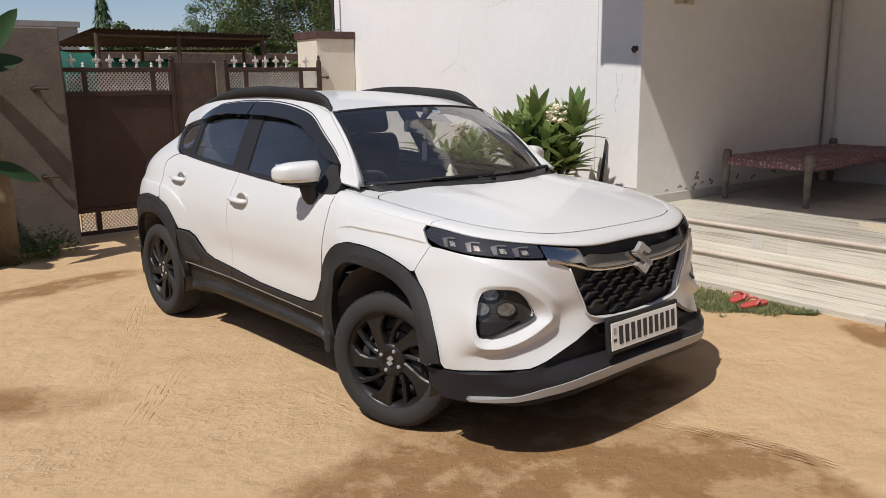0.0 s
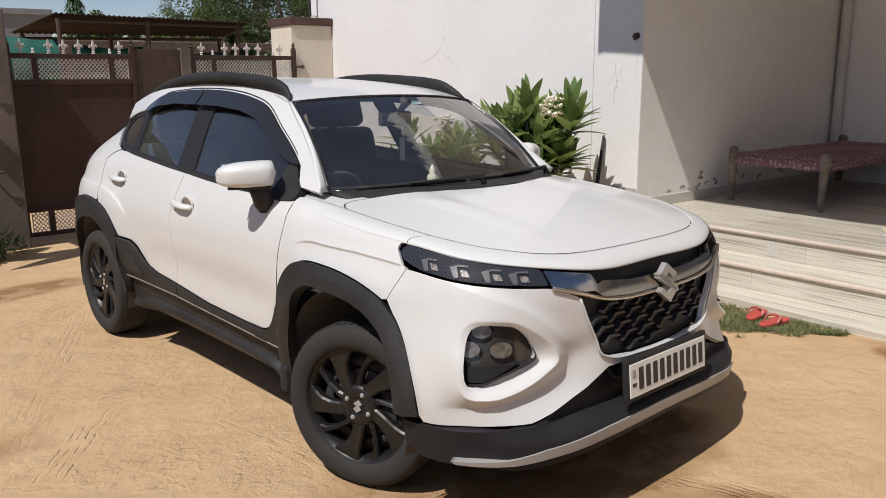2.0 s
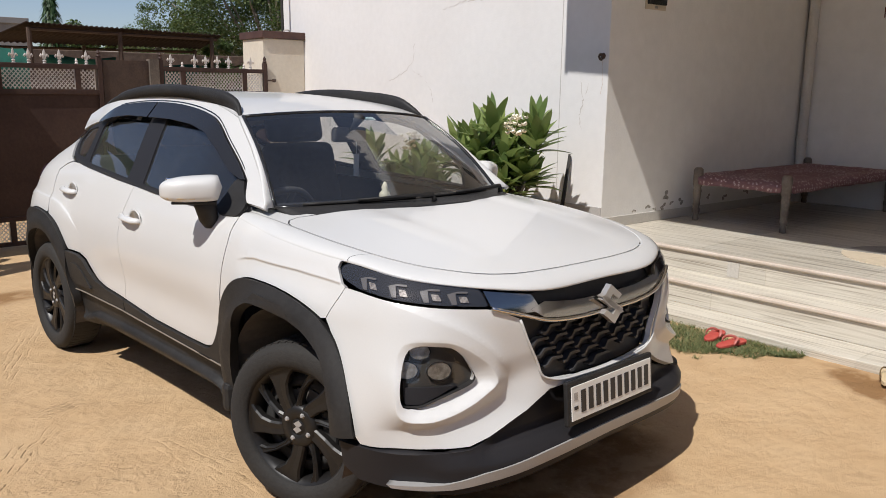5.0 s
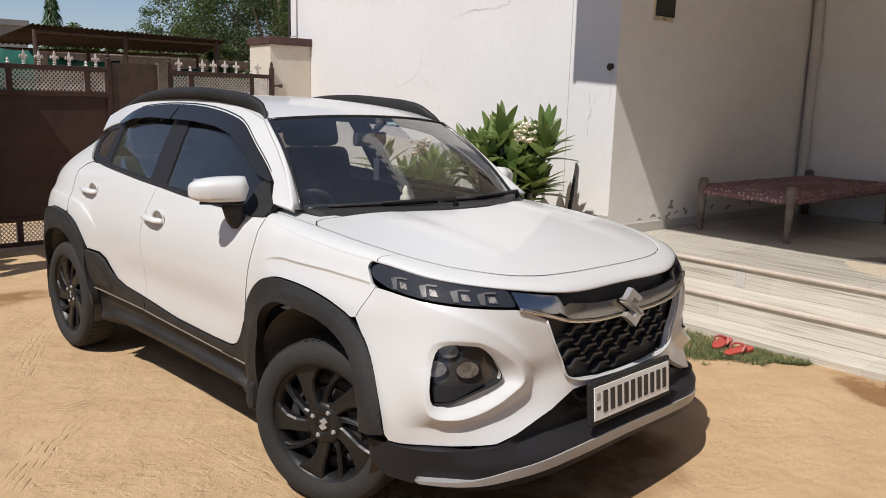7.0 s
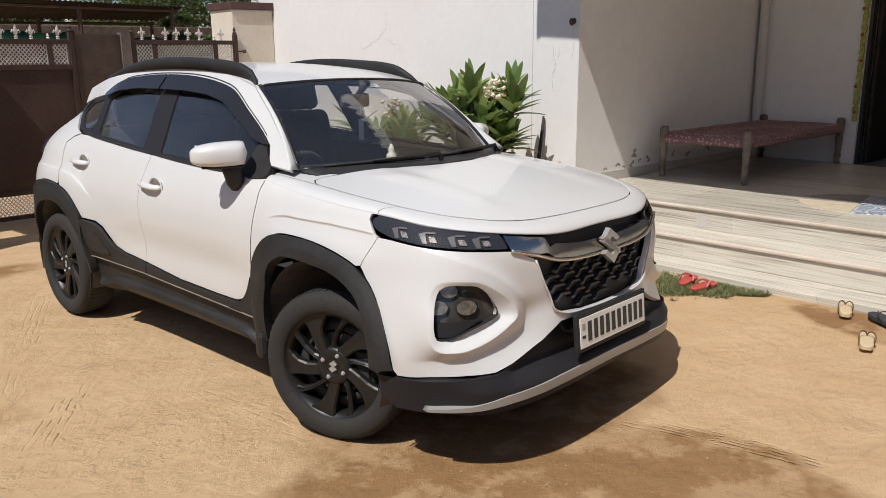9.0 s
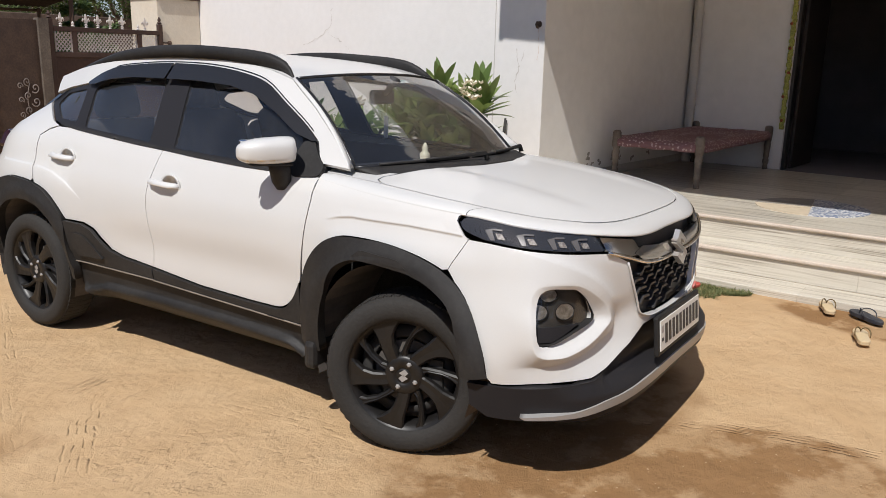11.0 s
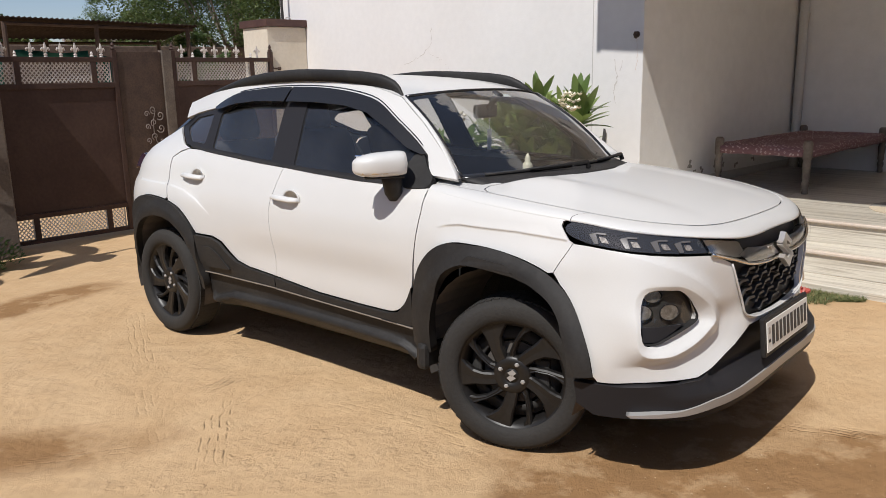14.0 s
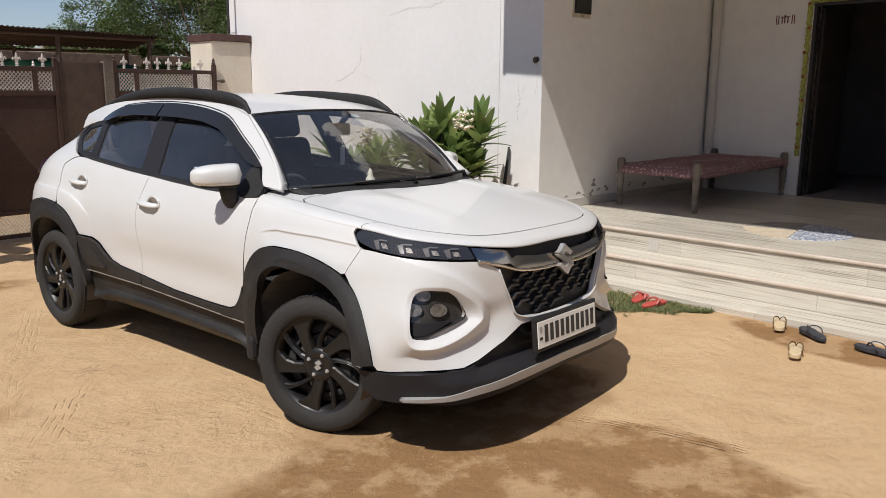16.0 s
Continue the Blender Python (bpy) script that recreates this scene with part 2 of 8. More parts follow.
def box(name, x0, x1, y0, y1, z0, z1, mat, parent=None, label="", bevel=0.0, m=None):
    bm = bmesh.new()
    add_box(bm, x0, x1, y0, y1, z0, z1, bevel, m)
    return part(name, bm, mat, parent, label)


def add_lathe(bm, profile, steps=32, m=None, closed=False):
    """Turn a profile of (radius, height) round the z axis."""
    rings = []
    for r, h in profile:
        rings.append([bm.verts.new(((m or Matrix()) @ Vector((r * math.cos(a), r * math.sin(a), h)))) for a in (2 * math.pi * k / steps for k in range(steps))])
    pairs = list(zip(rings, rings[1:])) + ([(rings[-1], rings[0])] if closed else [])
    for a, b in pairs:
        for k in range(steps):
            bm.faces.new((a[k], a[(k + 1) % steps], b[(k + 1) % steps], b[k]))
    if not closed:
        for ring, flip in ((rings[0], True), (rings[-1], False)):
            bm.faces.new(ring[::-1] if flip else ring)
    return rings


def add_tube(bm, points, radius, sides=8, cap=True, flat=1.0):
    """A tube along points; radius may be one number or one for each point."""
    points = [Vector(p) for p in points]
    radii = [radius] * len(points) if isinstance(radius, (int, float)) else list(radius)
    rings, side = [], None
    for i, p in enumerate(points):
        way = (points[min(i + 1, len(points) - 1)] - points[max(i - 1, 0)]).normalized()
        if side is None:
            side = way.orthogonal().normalized()
        side = (side - way * side.dot(way)).normalized()
        over = way.cross(side)
        rings.append([bm.verts.new(p + radii[i] * (math.cos(a) * side + flat * math.sin(a) * over)) for a in (2 * math.pi * k / sides for k in range(sides))])
    for a, b in zip(rings, rings[1:]):
        for k in range(sides):
            bm.faces.new((a[k], a[(k + 1) % sides], b[(k + 1) % sides], b[k]))
    if cap:
        bm.faces.new(rings[0][::-1])
        bm.faces.new(rings[-1])


def rounded(points, r=0.02, step=0.03):
    """A closed outline with its corners rounded and its sides divided."""
    pts = [np.array(p[:2], float) for p in points]
    radii = [p[2] if len(p) > 2 else r for p in points]
    out = []
    for i, p in enumerate(pts):
        a, b = pts[i - 1], pts[(i + 1) % len(pts)]
        ra = min(radii[i], 0.48 * np.linalg.norm(a - p))
        rb = min(radii[i], 0.48 * np.linalg.norm(b - p))
        pa, pb = p + (a - p) / max(1e-9, np.linalg.norm(a - p)) * ra, p + (b - p) / max(1e-9, np.linalg.norm(b - p)) * rb
        if min(ra, rb) < 1e-4:
            out.append(p)
        else:
            n = max(2, int(max(ra, rb) / 0.012) + 1) if max(ra, rb) < 0.3 else 14
            out += [(1 - t) ** 2 * pa + 2 * t * (1 - t) * p + t * t * pb for t in np.linspace(0, 1, min(n, 14) + 1)]
    dense = []
    for p, q in zip(out, out[1:] + out[:1]):
        n = max(1, int(np.linalg.norm(q - p) / step))
        dense += [p + (q - p) * k / n for k in range(n)]
    return np.array(dense)


def curve(points, n=24):
    """Points along a smooth line through a few points (x must not repeat in a row)."""
    p = np.array(points, float)
    t = np.r_[0, np.cumsum(np.linalg.norm(np.diff(p, axis=0), axis=1))]
    q = np.linspace(0, t[-1], n)
    return [tuple(float(spline(t, p[:, k])(v)) for k in range(p.shape[1])) for v in q]


def beside(points, d, n=60):
    """Two lines at a small distance either side of an open line, to sharpen a crease."""
    p = np.array(curve(points, n))
    t = np.gradient(p, axis=0)
    w = np.stack([-t[:, 1], t[:, 0]], 1) / np.maximum(1e-9, np.linalg.norm(t, axis=1))[:, None]
    return [p + d * w, p - d * w]


def area2(poly):
    x, y = poly[:, 0], poly[:, 1]
    return float(np.sum(x * np.roll(y, -1) - np.roll(x, -1) * y))


def inset(poly, d):
    poly = np.asarray(poly, float)
    t = np.roll(poly, -1, 0) - np.roll(poly, 1, 0)
    n = np.stack([-t[:, 1], t[:, 0]], 1) * (1 if area2(poly) > 0 else -1)
    return poly + d * n / np.maximum(1e-9, np.linalg.norm(n, axis=1))[:, None]


def inside(poly, pts):
    x, y = pts[:, 0], pts[:, 1]
    hit = np.zeros(len(pts), bool)
    for (x0, y0), (x1, y1) in zip(poly, np.roll(poly, -1, 0)):
        if y0 != y1:
            hit ^= ((y0 > y) != (y1 > y)) & (x < (x1 - x0) * (y - y0) / (y1 - y0) + x0)
    return hit


def far_from(poly, pts):
    """The distance of points from an outline."""
    best = np.full(len(pts), 1e9)
    for a, b in zip(poly, np.roll(poly, -1, 0)):
        ab = b - a
        t = np.clip(((pts - a) @ ab) / max(1e-12, ab @ ab), 0, 1)
        best = np.minimum(best, np.linalg.norm(pts - a - t[:, None] * ab, axis=1))
    return best


def panel(name, outline, surface, mat, parent, label="", step=0.03, thick=0.012, holes=(), gap=0.0014, lift=0.0, side=-1, dish=None, lines=()):
    """A pressed panel: an outline in a surface's own plan, laid onto the surface, its rim turned inwards. side=1 gives the left-hand twin.
    dish(points) moves it along its normal; lines are open creases that the mesh follows."""
    from mathutils.geometry import delaunay_2d_cdt
    outer = inset(outline, gap)
    loops = [outer] + [inset(h, -gap) for h in holes]
    lo, hi = outer.min(0), outer.max(0)
    gx, gy = np.meshgrid(np.arange(lo[0] + step / 2, hi[0], step), np.arange(lo[1] + step / 2, hi[1], step), indexing="ij")
    grid = np.stack([gx.ravel(), gy.ravel()], 1)
    keep = inside(outer, grid) & (far_from(outer, grid) > 0.45 * step)
    for h in loops[1:]:
        keep &= ~inside(h, grid) & (far_from(h, grid) > 0.45 * step)
    creases = []
    for line in lines:
        line = np.asarray(line, float)
        ok = inside(outer, line) & (far_from(outer, line) > 0.003)
        for h in loops[1:]:
            ok &= ~inside(h, line) & (far_from(h, line) > 0.003)
        creases.append((line, ok))
        both = np.r_[line, line[::-1][1:-1]]
        keep &= far_from(both, grid) > 0.25 * step
    pts, edges = [], []
    for loop in loops:
        k = len(pts)
        pts += [Vector(p) for p in loop.tolist()]
        edges += [(k + i, k + (i + 1) % len(loop)) for i in range(len(loop))]
    for line, ok in creases:
        k = len(pts)
        pts += [Vector(p) for p in line[ok].tolist()]
        number = np.cumsum(ok) - 1
        edges += [(k + int(number[i]), k + int(number[i + 1])) for i in range(len(line) - 1) if ok[i] and ok[i + 1]]
    pts += [Vector(p) for p in grid[keep].tolist()]
    got = delaunay_2d_cdt(pts, edges, [], 0, 1e-6)
    p2 = np.array([tuple(v) for v in got[0]])
    tri = np.array([f for f in got[2] if len(f) == 3])
    mid = p2[tri].mean(1)
    ok = inside(outer, mid)
    for h in loops[1:]:
        ok &= ~inside(h, mid)
    tri = tri[ok]
    e = 0.002
    p = surface(p2[:, 0], p2[:, 1])
    du = surface(p2[:, 0] + e, p2[:, 1]) - surface(p2[:, 0] - e, p2[:, 1])
    dv = surface(p2[:, 0], p2[:, 1] + e) - surface(p2[:, 0], p2[:, 1] - e)
    n = np.cross(du, dv)
    n /= np.maximum(1e-12, np.linalg.norm(n, axis=1))[:, None]
    flip = np.sign((n * PANEL_OUT(p)).sum(1))
    flip[flip == 0] = 1
    n *= flip[:, None]
    if dish is not None:
        p = p + n * dish(p2)[:, None]
        a = (p[tri[:, 1]] - p[tri[:, 0]])
        fn = np.cross(a, p[tri[:, 2]] - p[tri[:, 0]])
        fn *= np.sign((fn * n[tri[:, 0]]).sum(1))[:, None]
        n = np.zeros_like(p)
        for k in range(3):
            np.add.at(n, tri[:, k], fn)
        n /= np.maximum(1e-12, np.linalg.norm(n, axis=1))[:, None]
    p = p + lift * n
    fn = np.cross(p[tri[:, 1]] - p[tri[:, 0]], p[tri[:, 2]] - p[tri[:, 0]])
    wrong = (fn * n[tri[:, 0]]).sum(1) < 0
    tri[wrong] = tri[wrong][:, ::-1]
    count = {}
    for f in tri.tolist():
        for a, b in zip(f, f[1:] + f[:1]):
            count[(a, b)] = 1
    rim = [(a, b) for a, b in count if (b, a) not in count]
    verts, norms, faces = p.tolist(), n.tolist(), tri.tolist()
    if thick:
        top, low = {}, {}
        for a, b in rim:
            for v in (a, b):
                if v not in top:
                    top[v] = len(verts)
                    verts.append(p[v].tolist())
                    low[v] = len(verts)
                    verts.append((p[v] - n[v] * thick).tolist())
                    norms += [[0, 0, 0], [0, 0, 0]]
        for a, b in rim:
            out = np.cross(p[b] - p[a], n[a])
            out = out / max(1e-12, np.linalg.norm(out))
            for v in (a, b):
                for w in (top[v], low[v]):
                    norms[w] = (np.array(norms[w]) + out).tolist()
            faces.append((top[a], low[a], low[b], top[b]))
        norms = [m if any(m) else [0, 0, 1] for m in norms]
    if side == 1:
        verts = [(x, -y, z) for x, y, z in verts]
        norms = [(x, -y, z) for x, y, z in norms]
        faces = [tuple(f)[::-1] for f in faces]
    norms = [(np.array(m) / max(1e-9, np.linalg.norm(m))).tolist() for m in norms]
    return sheet(name, verts, faces, mat, parent, label, normals=norms)


def PANEL_OUT(p):
    """Which way is outwards of the car, roughly."""
    c = np.stack([np.clip(p[:, 0], -1.2, 1.2), 0 * p[:, 1], np.clip(p[:, 2], 0.5, 0.7)], 1)
    return p - c


def quad_grid(name, rows, mat, parent, label="", thick=0.0, smooth=True):
    """A sheet over rows of points of equal length, made solid when thick is given."""
    n, k = len(rows), len(rows[0])
    verts = [tuple(p) for r in rows for p in r]
    faces = [(i * k + j, i * k + j + 1, (i + 1) * k + j + 1, (i + 1) * k + j) for i in range(n - 1) for j in range(k - 1)]
    ob = sheet(name, verts, faces, mat, parent, label, smooth)
    if thick:
        mod = ob.modifiers.new("thickness", "SOLIDIFY")
        mod.thickness, mod.offset = thick, -1
    return ob


# ---- materials of the yard and house ----
def sand_material():
    m = bpy.data.materials.new("trodden_sand")
    m.use_nodes = True
    nt, L = m.node_tree, m.node_tree.links
    b = nt.nodes["Principled BSDF"]
    b.inputs["Roughness"].default_value, b.inputs["Specular IOR Level"].default_value = 0.92, 0.2
    co = nt.nodes.new("ShaderNodeTexCoord").outputs["Object"]

    def node(kind, **values):
        n = nt.nodes.new("ShaderNode" + kind)
        for key, v in values.items():
            n.inputs[key.replace("_", " ")].default_value = v
        return n

    def noise_at(scale, detail=5.0, rough=0.55):
        n = node("TexNoise", Scale=scale, Detail=detail, Roughness=rough)
        L.new(co, n.inputs["Vector"])
        return n.outputs["Fac"]

    def ramp_of(fac, stops):
        r = nt.nodes.new("ShaderNodeValToRGB")
        while len(r.color_ramp.elements) < len(stops):
            r.color_ramp.elements.new(0.5)
        for e, (pos, c) in zip(r.color_ramp.elements, stops):
            e.position, e.color = pos, (*c, 1)
        L.new(fac, r.inputs["Fac"])
        return r.outputs["Color"]

    def math_of(op, a, b_=None):
        n = nt.nodes.new("ShaderNodeMath")
        n.operation = op
        for k, v in enumerate((a, b_)):
            if v is None:
                continue
            if isinstance(v, (int, float)):
                n.inputs[k].default_value = v
            else:
                L.new(v, n.inputs[k])
        return n.outputs[0]

    def mixed(fac, a, b_):
        n = nt.nodes.new("ShaderNodeMix")
        n.data_type = "RGBA"
        L.new(fac, n.inputs[0])
        for k, v in ((6, a), (7, b_)):
            if isinstance(v, tuple):
                n.inputs[k].default_value = (*v, 1)
            else:
                L.new(v, n.inputs[k])
        return n.outputs[2]

    sep = nt.nodes.new("ShaderNodeSeparateXYZ")
    L.new(co, sep.inputs[0])
    X, Y = sep.outputs[0], sep.outputs[1]

    def blotch(cx, cy, rx, ry, turn=0.0, wobble=0.9, edge=0.25):
        """A patch with a ragged edge: 1 inside, 0 outside."""
        c, s = math.cos(radians(turn)), math.sin(radians(turn))
        dx, dy = math_of("SUBTRACT", X, cx), math_of("SUBTRACT", Y, cy)
        u = math_of("DIVIDE", math_of("ADD", math_of("MULTIPLY", dx, c), math_of("MULTIPLY", dy, s)), rx)
        v = math_of("DIVIDE", math_of("SUBTRACT", math_of("MULTIPLY", dy, c), math_of("MULTIPLY", dx, s)), ry)
        r = math_of("SQRT", math_of("ADD", math_of("MULTIPLY", u, u), math_of("MULTIPLY", v, v)))
        r = math_of("ADD", r, math_of("MULTIPLY", math_of("SUBTRACT", noise_at(2.6, 6), 0.5), wobble))
        mr = node("MapRange", From_Min=1.0 + edge, From_Max=1.0 - edge)
        L.new(r, mr.inputs["Value"])
        return mr.outputs["Result"]

    base = ramp_of(noise_at(0.55, 6), [(0.30, (0.494, 0.328, 0.174)), (0.70, (0.576, 0.399, 0.228))])
    base = mixed(math_of("MULTIPLY", noise_at(7, 8, 0.7), 0.75), base, ramp_of(noise_at(3.1, 7), [(0.35, (0.47, 0.307, 0.162)), (0.65, (0.601, 0.426, 0.254))]))
    base = mixed(math_of("MULTIPLY", noise_at(150, 4), 0.38), base, (0.395, 0.268, 0.16))
    wet_and_shade = blotch(2.08, 2.02, 1.10, 0.62, -37, 1.1, 0.12)
    # the patch at (1.2, 6.9) paints the shadow of the banana plant
    # the patch at (2.55, 2.75) also deepens the car's shade below the bumper
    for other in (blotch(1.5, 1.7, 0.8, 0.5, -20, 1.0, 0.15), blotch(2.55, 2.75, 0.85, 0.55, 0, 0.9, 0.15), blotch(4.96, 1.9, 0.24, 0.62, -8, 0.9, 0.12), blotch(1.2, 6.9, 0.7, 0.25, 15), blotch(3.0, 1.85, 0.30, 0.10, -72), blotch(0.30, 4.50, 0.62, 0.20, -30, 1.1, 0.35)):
        wet_and_shade = math_of("MAXIMUM", wet_and_shade, other)
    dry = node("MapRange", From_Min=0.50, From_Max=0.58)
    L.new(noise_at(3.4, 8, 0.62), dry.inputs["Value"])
    wet_and_shade = math_of("MULTIPLY", wet_and_shade, math_of("SUBTRACT", 1.0, math_of("MULTIPLY", dry.outputs[0], 0.55)))
    base = mixed(math_of("MULTIPLY", wet_and_shade, 0.84), base, (0.225, 0.115, 0.044))
    L.new(base, b.inputs["Base Color"])
    # relief: grains, small clods, the ribs of tyre marks along two tracks
    def tread(cx, cy, turn, wide, long_, pitch, depth):
        c, s = math.cos(radians(turn)), math.sin(radians(turn))
        dx, dy = math_of("SUBTRACT", X, cx), math_of("SUBTRACT", Y, cy)
        u = math_of("ADD", math_of("MULTIPLY", dx, c), math_of("MULTIPLY", dy, s))
        v = math_of("SUBTRACT", math_of("MULTIPLY", dy, c), math_of("MULTIPLY", dx, s))
        w = math_of("ADD", v, math_of("MULTIPLY", math_of("SUBTRACT", noise_at(1.3, 2), 0.5), 0.12))
        a = node("MapRange", From_Min=wide, From_Max=wide * 0.75)
        L.new(math_of("ABSOLUTE", w), a.inputs["Value"])
        e = node("MapRange", From_Min=long_, From_Max=long_ * 0.6)
        L.new(math_of("ABSOLUTE", u), e.inputs["Value"])
        wave = math_of("SINE", math_of("MULTIPLY", math_of("ADD", v, math_of("MULTIPLY", noise_at(8.0, 4), 0.045)), 2 * math.pi / pitch))
        groove = math_of("POWER", math_of("MULTIPLY", math_of("ADD", wave, 1.0), 0.5), 5.0)
        gone = node("MapRange", From_Min=0.45, From_Max=0.56)
        L.new(noise_at(11.0, 6), gone.inputs["Value"])
        return math_of("MULTIPLY", math_of("MULTIPLY", math_of("MULTIPLY", a.outputs[0], e.outputs[0]), gone.outputs[0]), math_of("MULTIPLY", groove, -depth))
    h = math_of("ADD", math_of("MULTIPLY", noise_at(5, 5, 0.5), 0.020), math_of("MULTIPLY", noise_at(230, 3), 0.0022))
    h = math_of("ADD", h, math_of("MULTIPLY", noise_at(24, 9, 0.66), 0.004))
    crumbs = node("MapRange", From_Min=0.52, From_Max=0.66)
    L.new(noise_at(2.3, 6), crumbs.inputs["Value"])
    clods = node("MapRange", From_Min=0.50, From_Max=0.62)
    L.new(noise_at(11, 4, 0.6), clods.inputs["Value"])
    rough = math_of("MULTIPLY", crumbs.outputs[0], 0.5)
    for patch in (blotch(1.35, 3.5, 0.55, 0.36, -40, 1.4, 0.5), blotch(1.39, 4.44, 0.13, 0.09, -60, 1.0, 0.4), blotch(0.6, 3.6, 0.4, 0.3, 0, 1.4, 0.5), blotch(2.0, 3.0, 0.30, 0.12, -60, 1.2, 0.5)):
        rough = math_of("MAXIMUM", rough, patch)
    h = math_of("ADD", h, math_of("MULTIPLY", math_of("MULTIPLY", noise_at(60, 8, 0.62), 0.0058), math_of("MULTIPLY", rough, clods.outputs[0])))
    for mark in (tread(1.40, 5.5, 70, 0.08, 0.66, 0.036, 0.0022), tread(0.98, 4.39, 69, 0.075, 0.40, 0.036, 0.0012), tread(1.11, 4.02, 58, 0.075, 0.36, 0.036, 0.0045), tread(1.42, 4.49, 15, 0.07, 0.16, 0.040, 0.006),
                 tread(1.37, 4.24, 13, 0.013, 0.80, 0.040, 0.003), tread(1.75, 3.45, -78, 0.10, 0.5, 0.045, 0.0016), tread(0.62, 4.25, -28, 0.06, 0.34, 0.05, 0.002),
                 tread(2.92, 2.15, -66, 0.05, 0.40, 0.030, 0.0028), tread(3.06, 1.80, -74, 0.065, 0.36, 0.028, 0.0055)):
        h = math_of("ADD", h, mark)
    bump = node("Bump", Strength=1.0, Distance=1.8)
    L.new(h, bump.inputs["Height"])
    L.new(bump.outputs["Normal"], b.inputs["Normal"])
    return m


def marble_material():
    m = bpy.data.materials.new("veined_pale_marble")
    m.use_nodes = True
    nt, L = m.node_tree, m.node_tree.links
    b = nt.nodes["Principled BSDF"]
    b.inputs["Roughness"].default_value = 0.32
    co = nt.nodes.new("ShaderNodeTexCoord").outputs["Object"]
    mp = nt.nodes.new("ShaderNodeMapping")
    mp.inputs["Scale"].default_value = (17.0, 0.5, 27.0)
    L.new(co, mp.inputs["Vector"])
    n = nt.nodes.new("ShaderNodeTexNoise")
    n.inputs["Scale"].default_value, n.inputs["Detail"].default_value, n.inputs["Distortion"].default_value = 2.2, 9.0, 0.30
    L.new(mp.outputs[0], n.inputs["Vector"])
    r = nt.nodes.new("ShaderNodeValToRGB")
    stops = [(0.32, (0.27, 0.237, 0.19)), (0.43, (0.485, 0.44, 0.362)), (0.55, (0.60, 0.56, 0.48)), (0.66, (0.39, 0.348, 0.285))]
    while len(r.color_ramp.elements) < len(stops):
        r.color_ramp.elements.new(0.5)
    for e, (pos, c) in zip(r.color_ramp.elements, stops):
        e.position, e.color = pos, (*c, 1)
    L.new(n.outputs["Fac"], r.inputs["Fac"])
    h = nt.nodes.new("ShaderNodeHueSaturation")
    mr = nt.nodes.new("ShaderNodeMapRange")
    mr.inputs["To Min"].default_value, mr.inputs["To Max"].default_value = 0.93, 1.07
    L.new(nt.nodes.new("ShaderNodeObjectInfo").outputs["Random"], mr.inputs["Value"])
    L.new(mr.outputs[0], h.inputs["Value"])
    L.new(r.outputs["Color"], h.inputs["Color"])
    L.new(h.outputs["Color"], b.inputs["Base Color"])
    return m


SAND = sand_material()
MARBLE = marble_material()
PLASTER = material("white_wall_paint", (0.75, 0.735, 0.725), 0.75, second=(0.715, 0.695, 0.68), scale=0.9, fine=0.02, fine_scale=14, bump=0.10, bump_scale=55)
PORCH_PAINT = material("porch_wall_paint", (0.785, 0.765, 0.732), 0.7, second=(0.745, 0.72, 0.682), scale=0.8, fine=0.03, fine_scale=9, bump=0.2, bump_scale=50)
PILLAR_PAINT = material("cream_wall_paint", (0.66, 0.60, 0.50), 0.8, second=(0.60, 0.53, 0.43), scale=2.0, fine=0.04, fine_scale=25, bump=0.3, bump_scale=45)
# darker copy of the bare cement: the column's shade is in this colour
SHADED_CEMENT = material("shaded_brown_cement", (0.115, 0.090, 0.072), 0.9, second=(0.165, 0.135, 0.110), scale=2.6, fine=0.10, fine_scale=40, bump=0.5, bump_scale=35)
CEMENT = material("bare_cement", (0.20, 0.175, 0.15), 0.9, second=(0.28, 0.25, 0.215), scale=2.6, fine=0.10, fine_scale=40, bump=0.5, bump_scale=35)
PLINTH = material("grey_plinth_paint", (0.34, 0.32, 0.31), 0.8, second=(0.42, 0.40, 0.38), scale=4, fine=0.06)
MAROON = material("maroon_paint", (0.055, 0.022, 0.018), 0.55, second=(0.085, 0.04, 0.03), scale=5, fine=0.08)
GATE_PAINT = material("dark_brown_gate_paint", (0.046, 0.025, 0.020), 0.6, spec=0.25, second=(0.063, 0.037, 0.029), scale=2.5, fine=0.12, fine_scale=30, bump=0.12, bump_scale=60)
GATE_RUST = material("rusted_gate_sheet", (0.035, 0.020, 0.015), 0.75, second=(0.085, 0.052, 0.035), scale=6, mix=0.9, fine=0.2, bump=0.3, bump_scale=50)
GATE_WHITE = material("white_enamel", (0.62, 0.58, 0.55), 0.45, second=(0.45, 0.40, 0.36), scale=18, fine=0.05)
LATTICE = material("pale_lattice_strip", (0.66, 0.63, 0.60), 0.5, second=(0.50, 0.47, 0.44), scale=12, fine=0.1)
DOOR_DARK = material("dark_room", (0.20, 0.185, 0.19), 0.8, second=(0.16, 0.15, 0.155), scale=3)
DOORFRAME = material("floral_door_garland", (0.22, 0.27, 0.045), 0.7, second=(0.50, 0.45, 0.12), scale=55, fine=0.25, fine_scale=60)
PVC = material("grey_pvc_pipe", (0.55, 0.52, 0.48), 0.45, fine=0.05)

# ---- ground ----
def graded(lo, hi, step, far):
    xs = list(np.arange(lo, hi + 1e-6, step))
    d, a, b = step, lo, hi
    while a > -far or b < far:
        d *= 1.5
        a, b = a - d, b + d
        xs = [a] + xs + [b]
    return xs


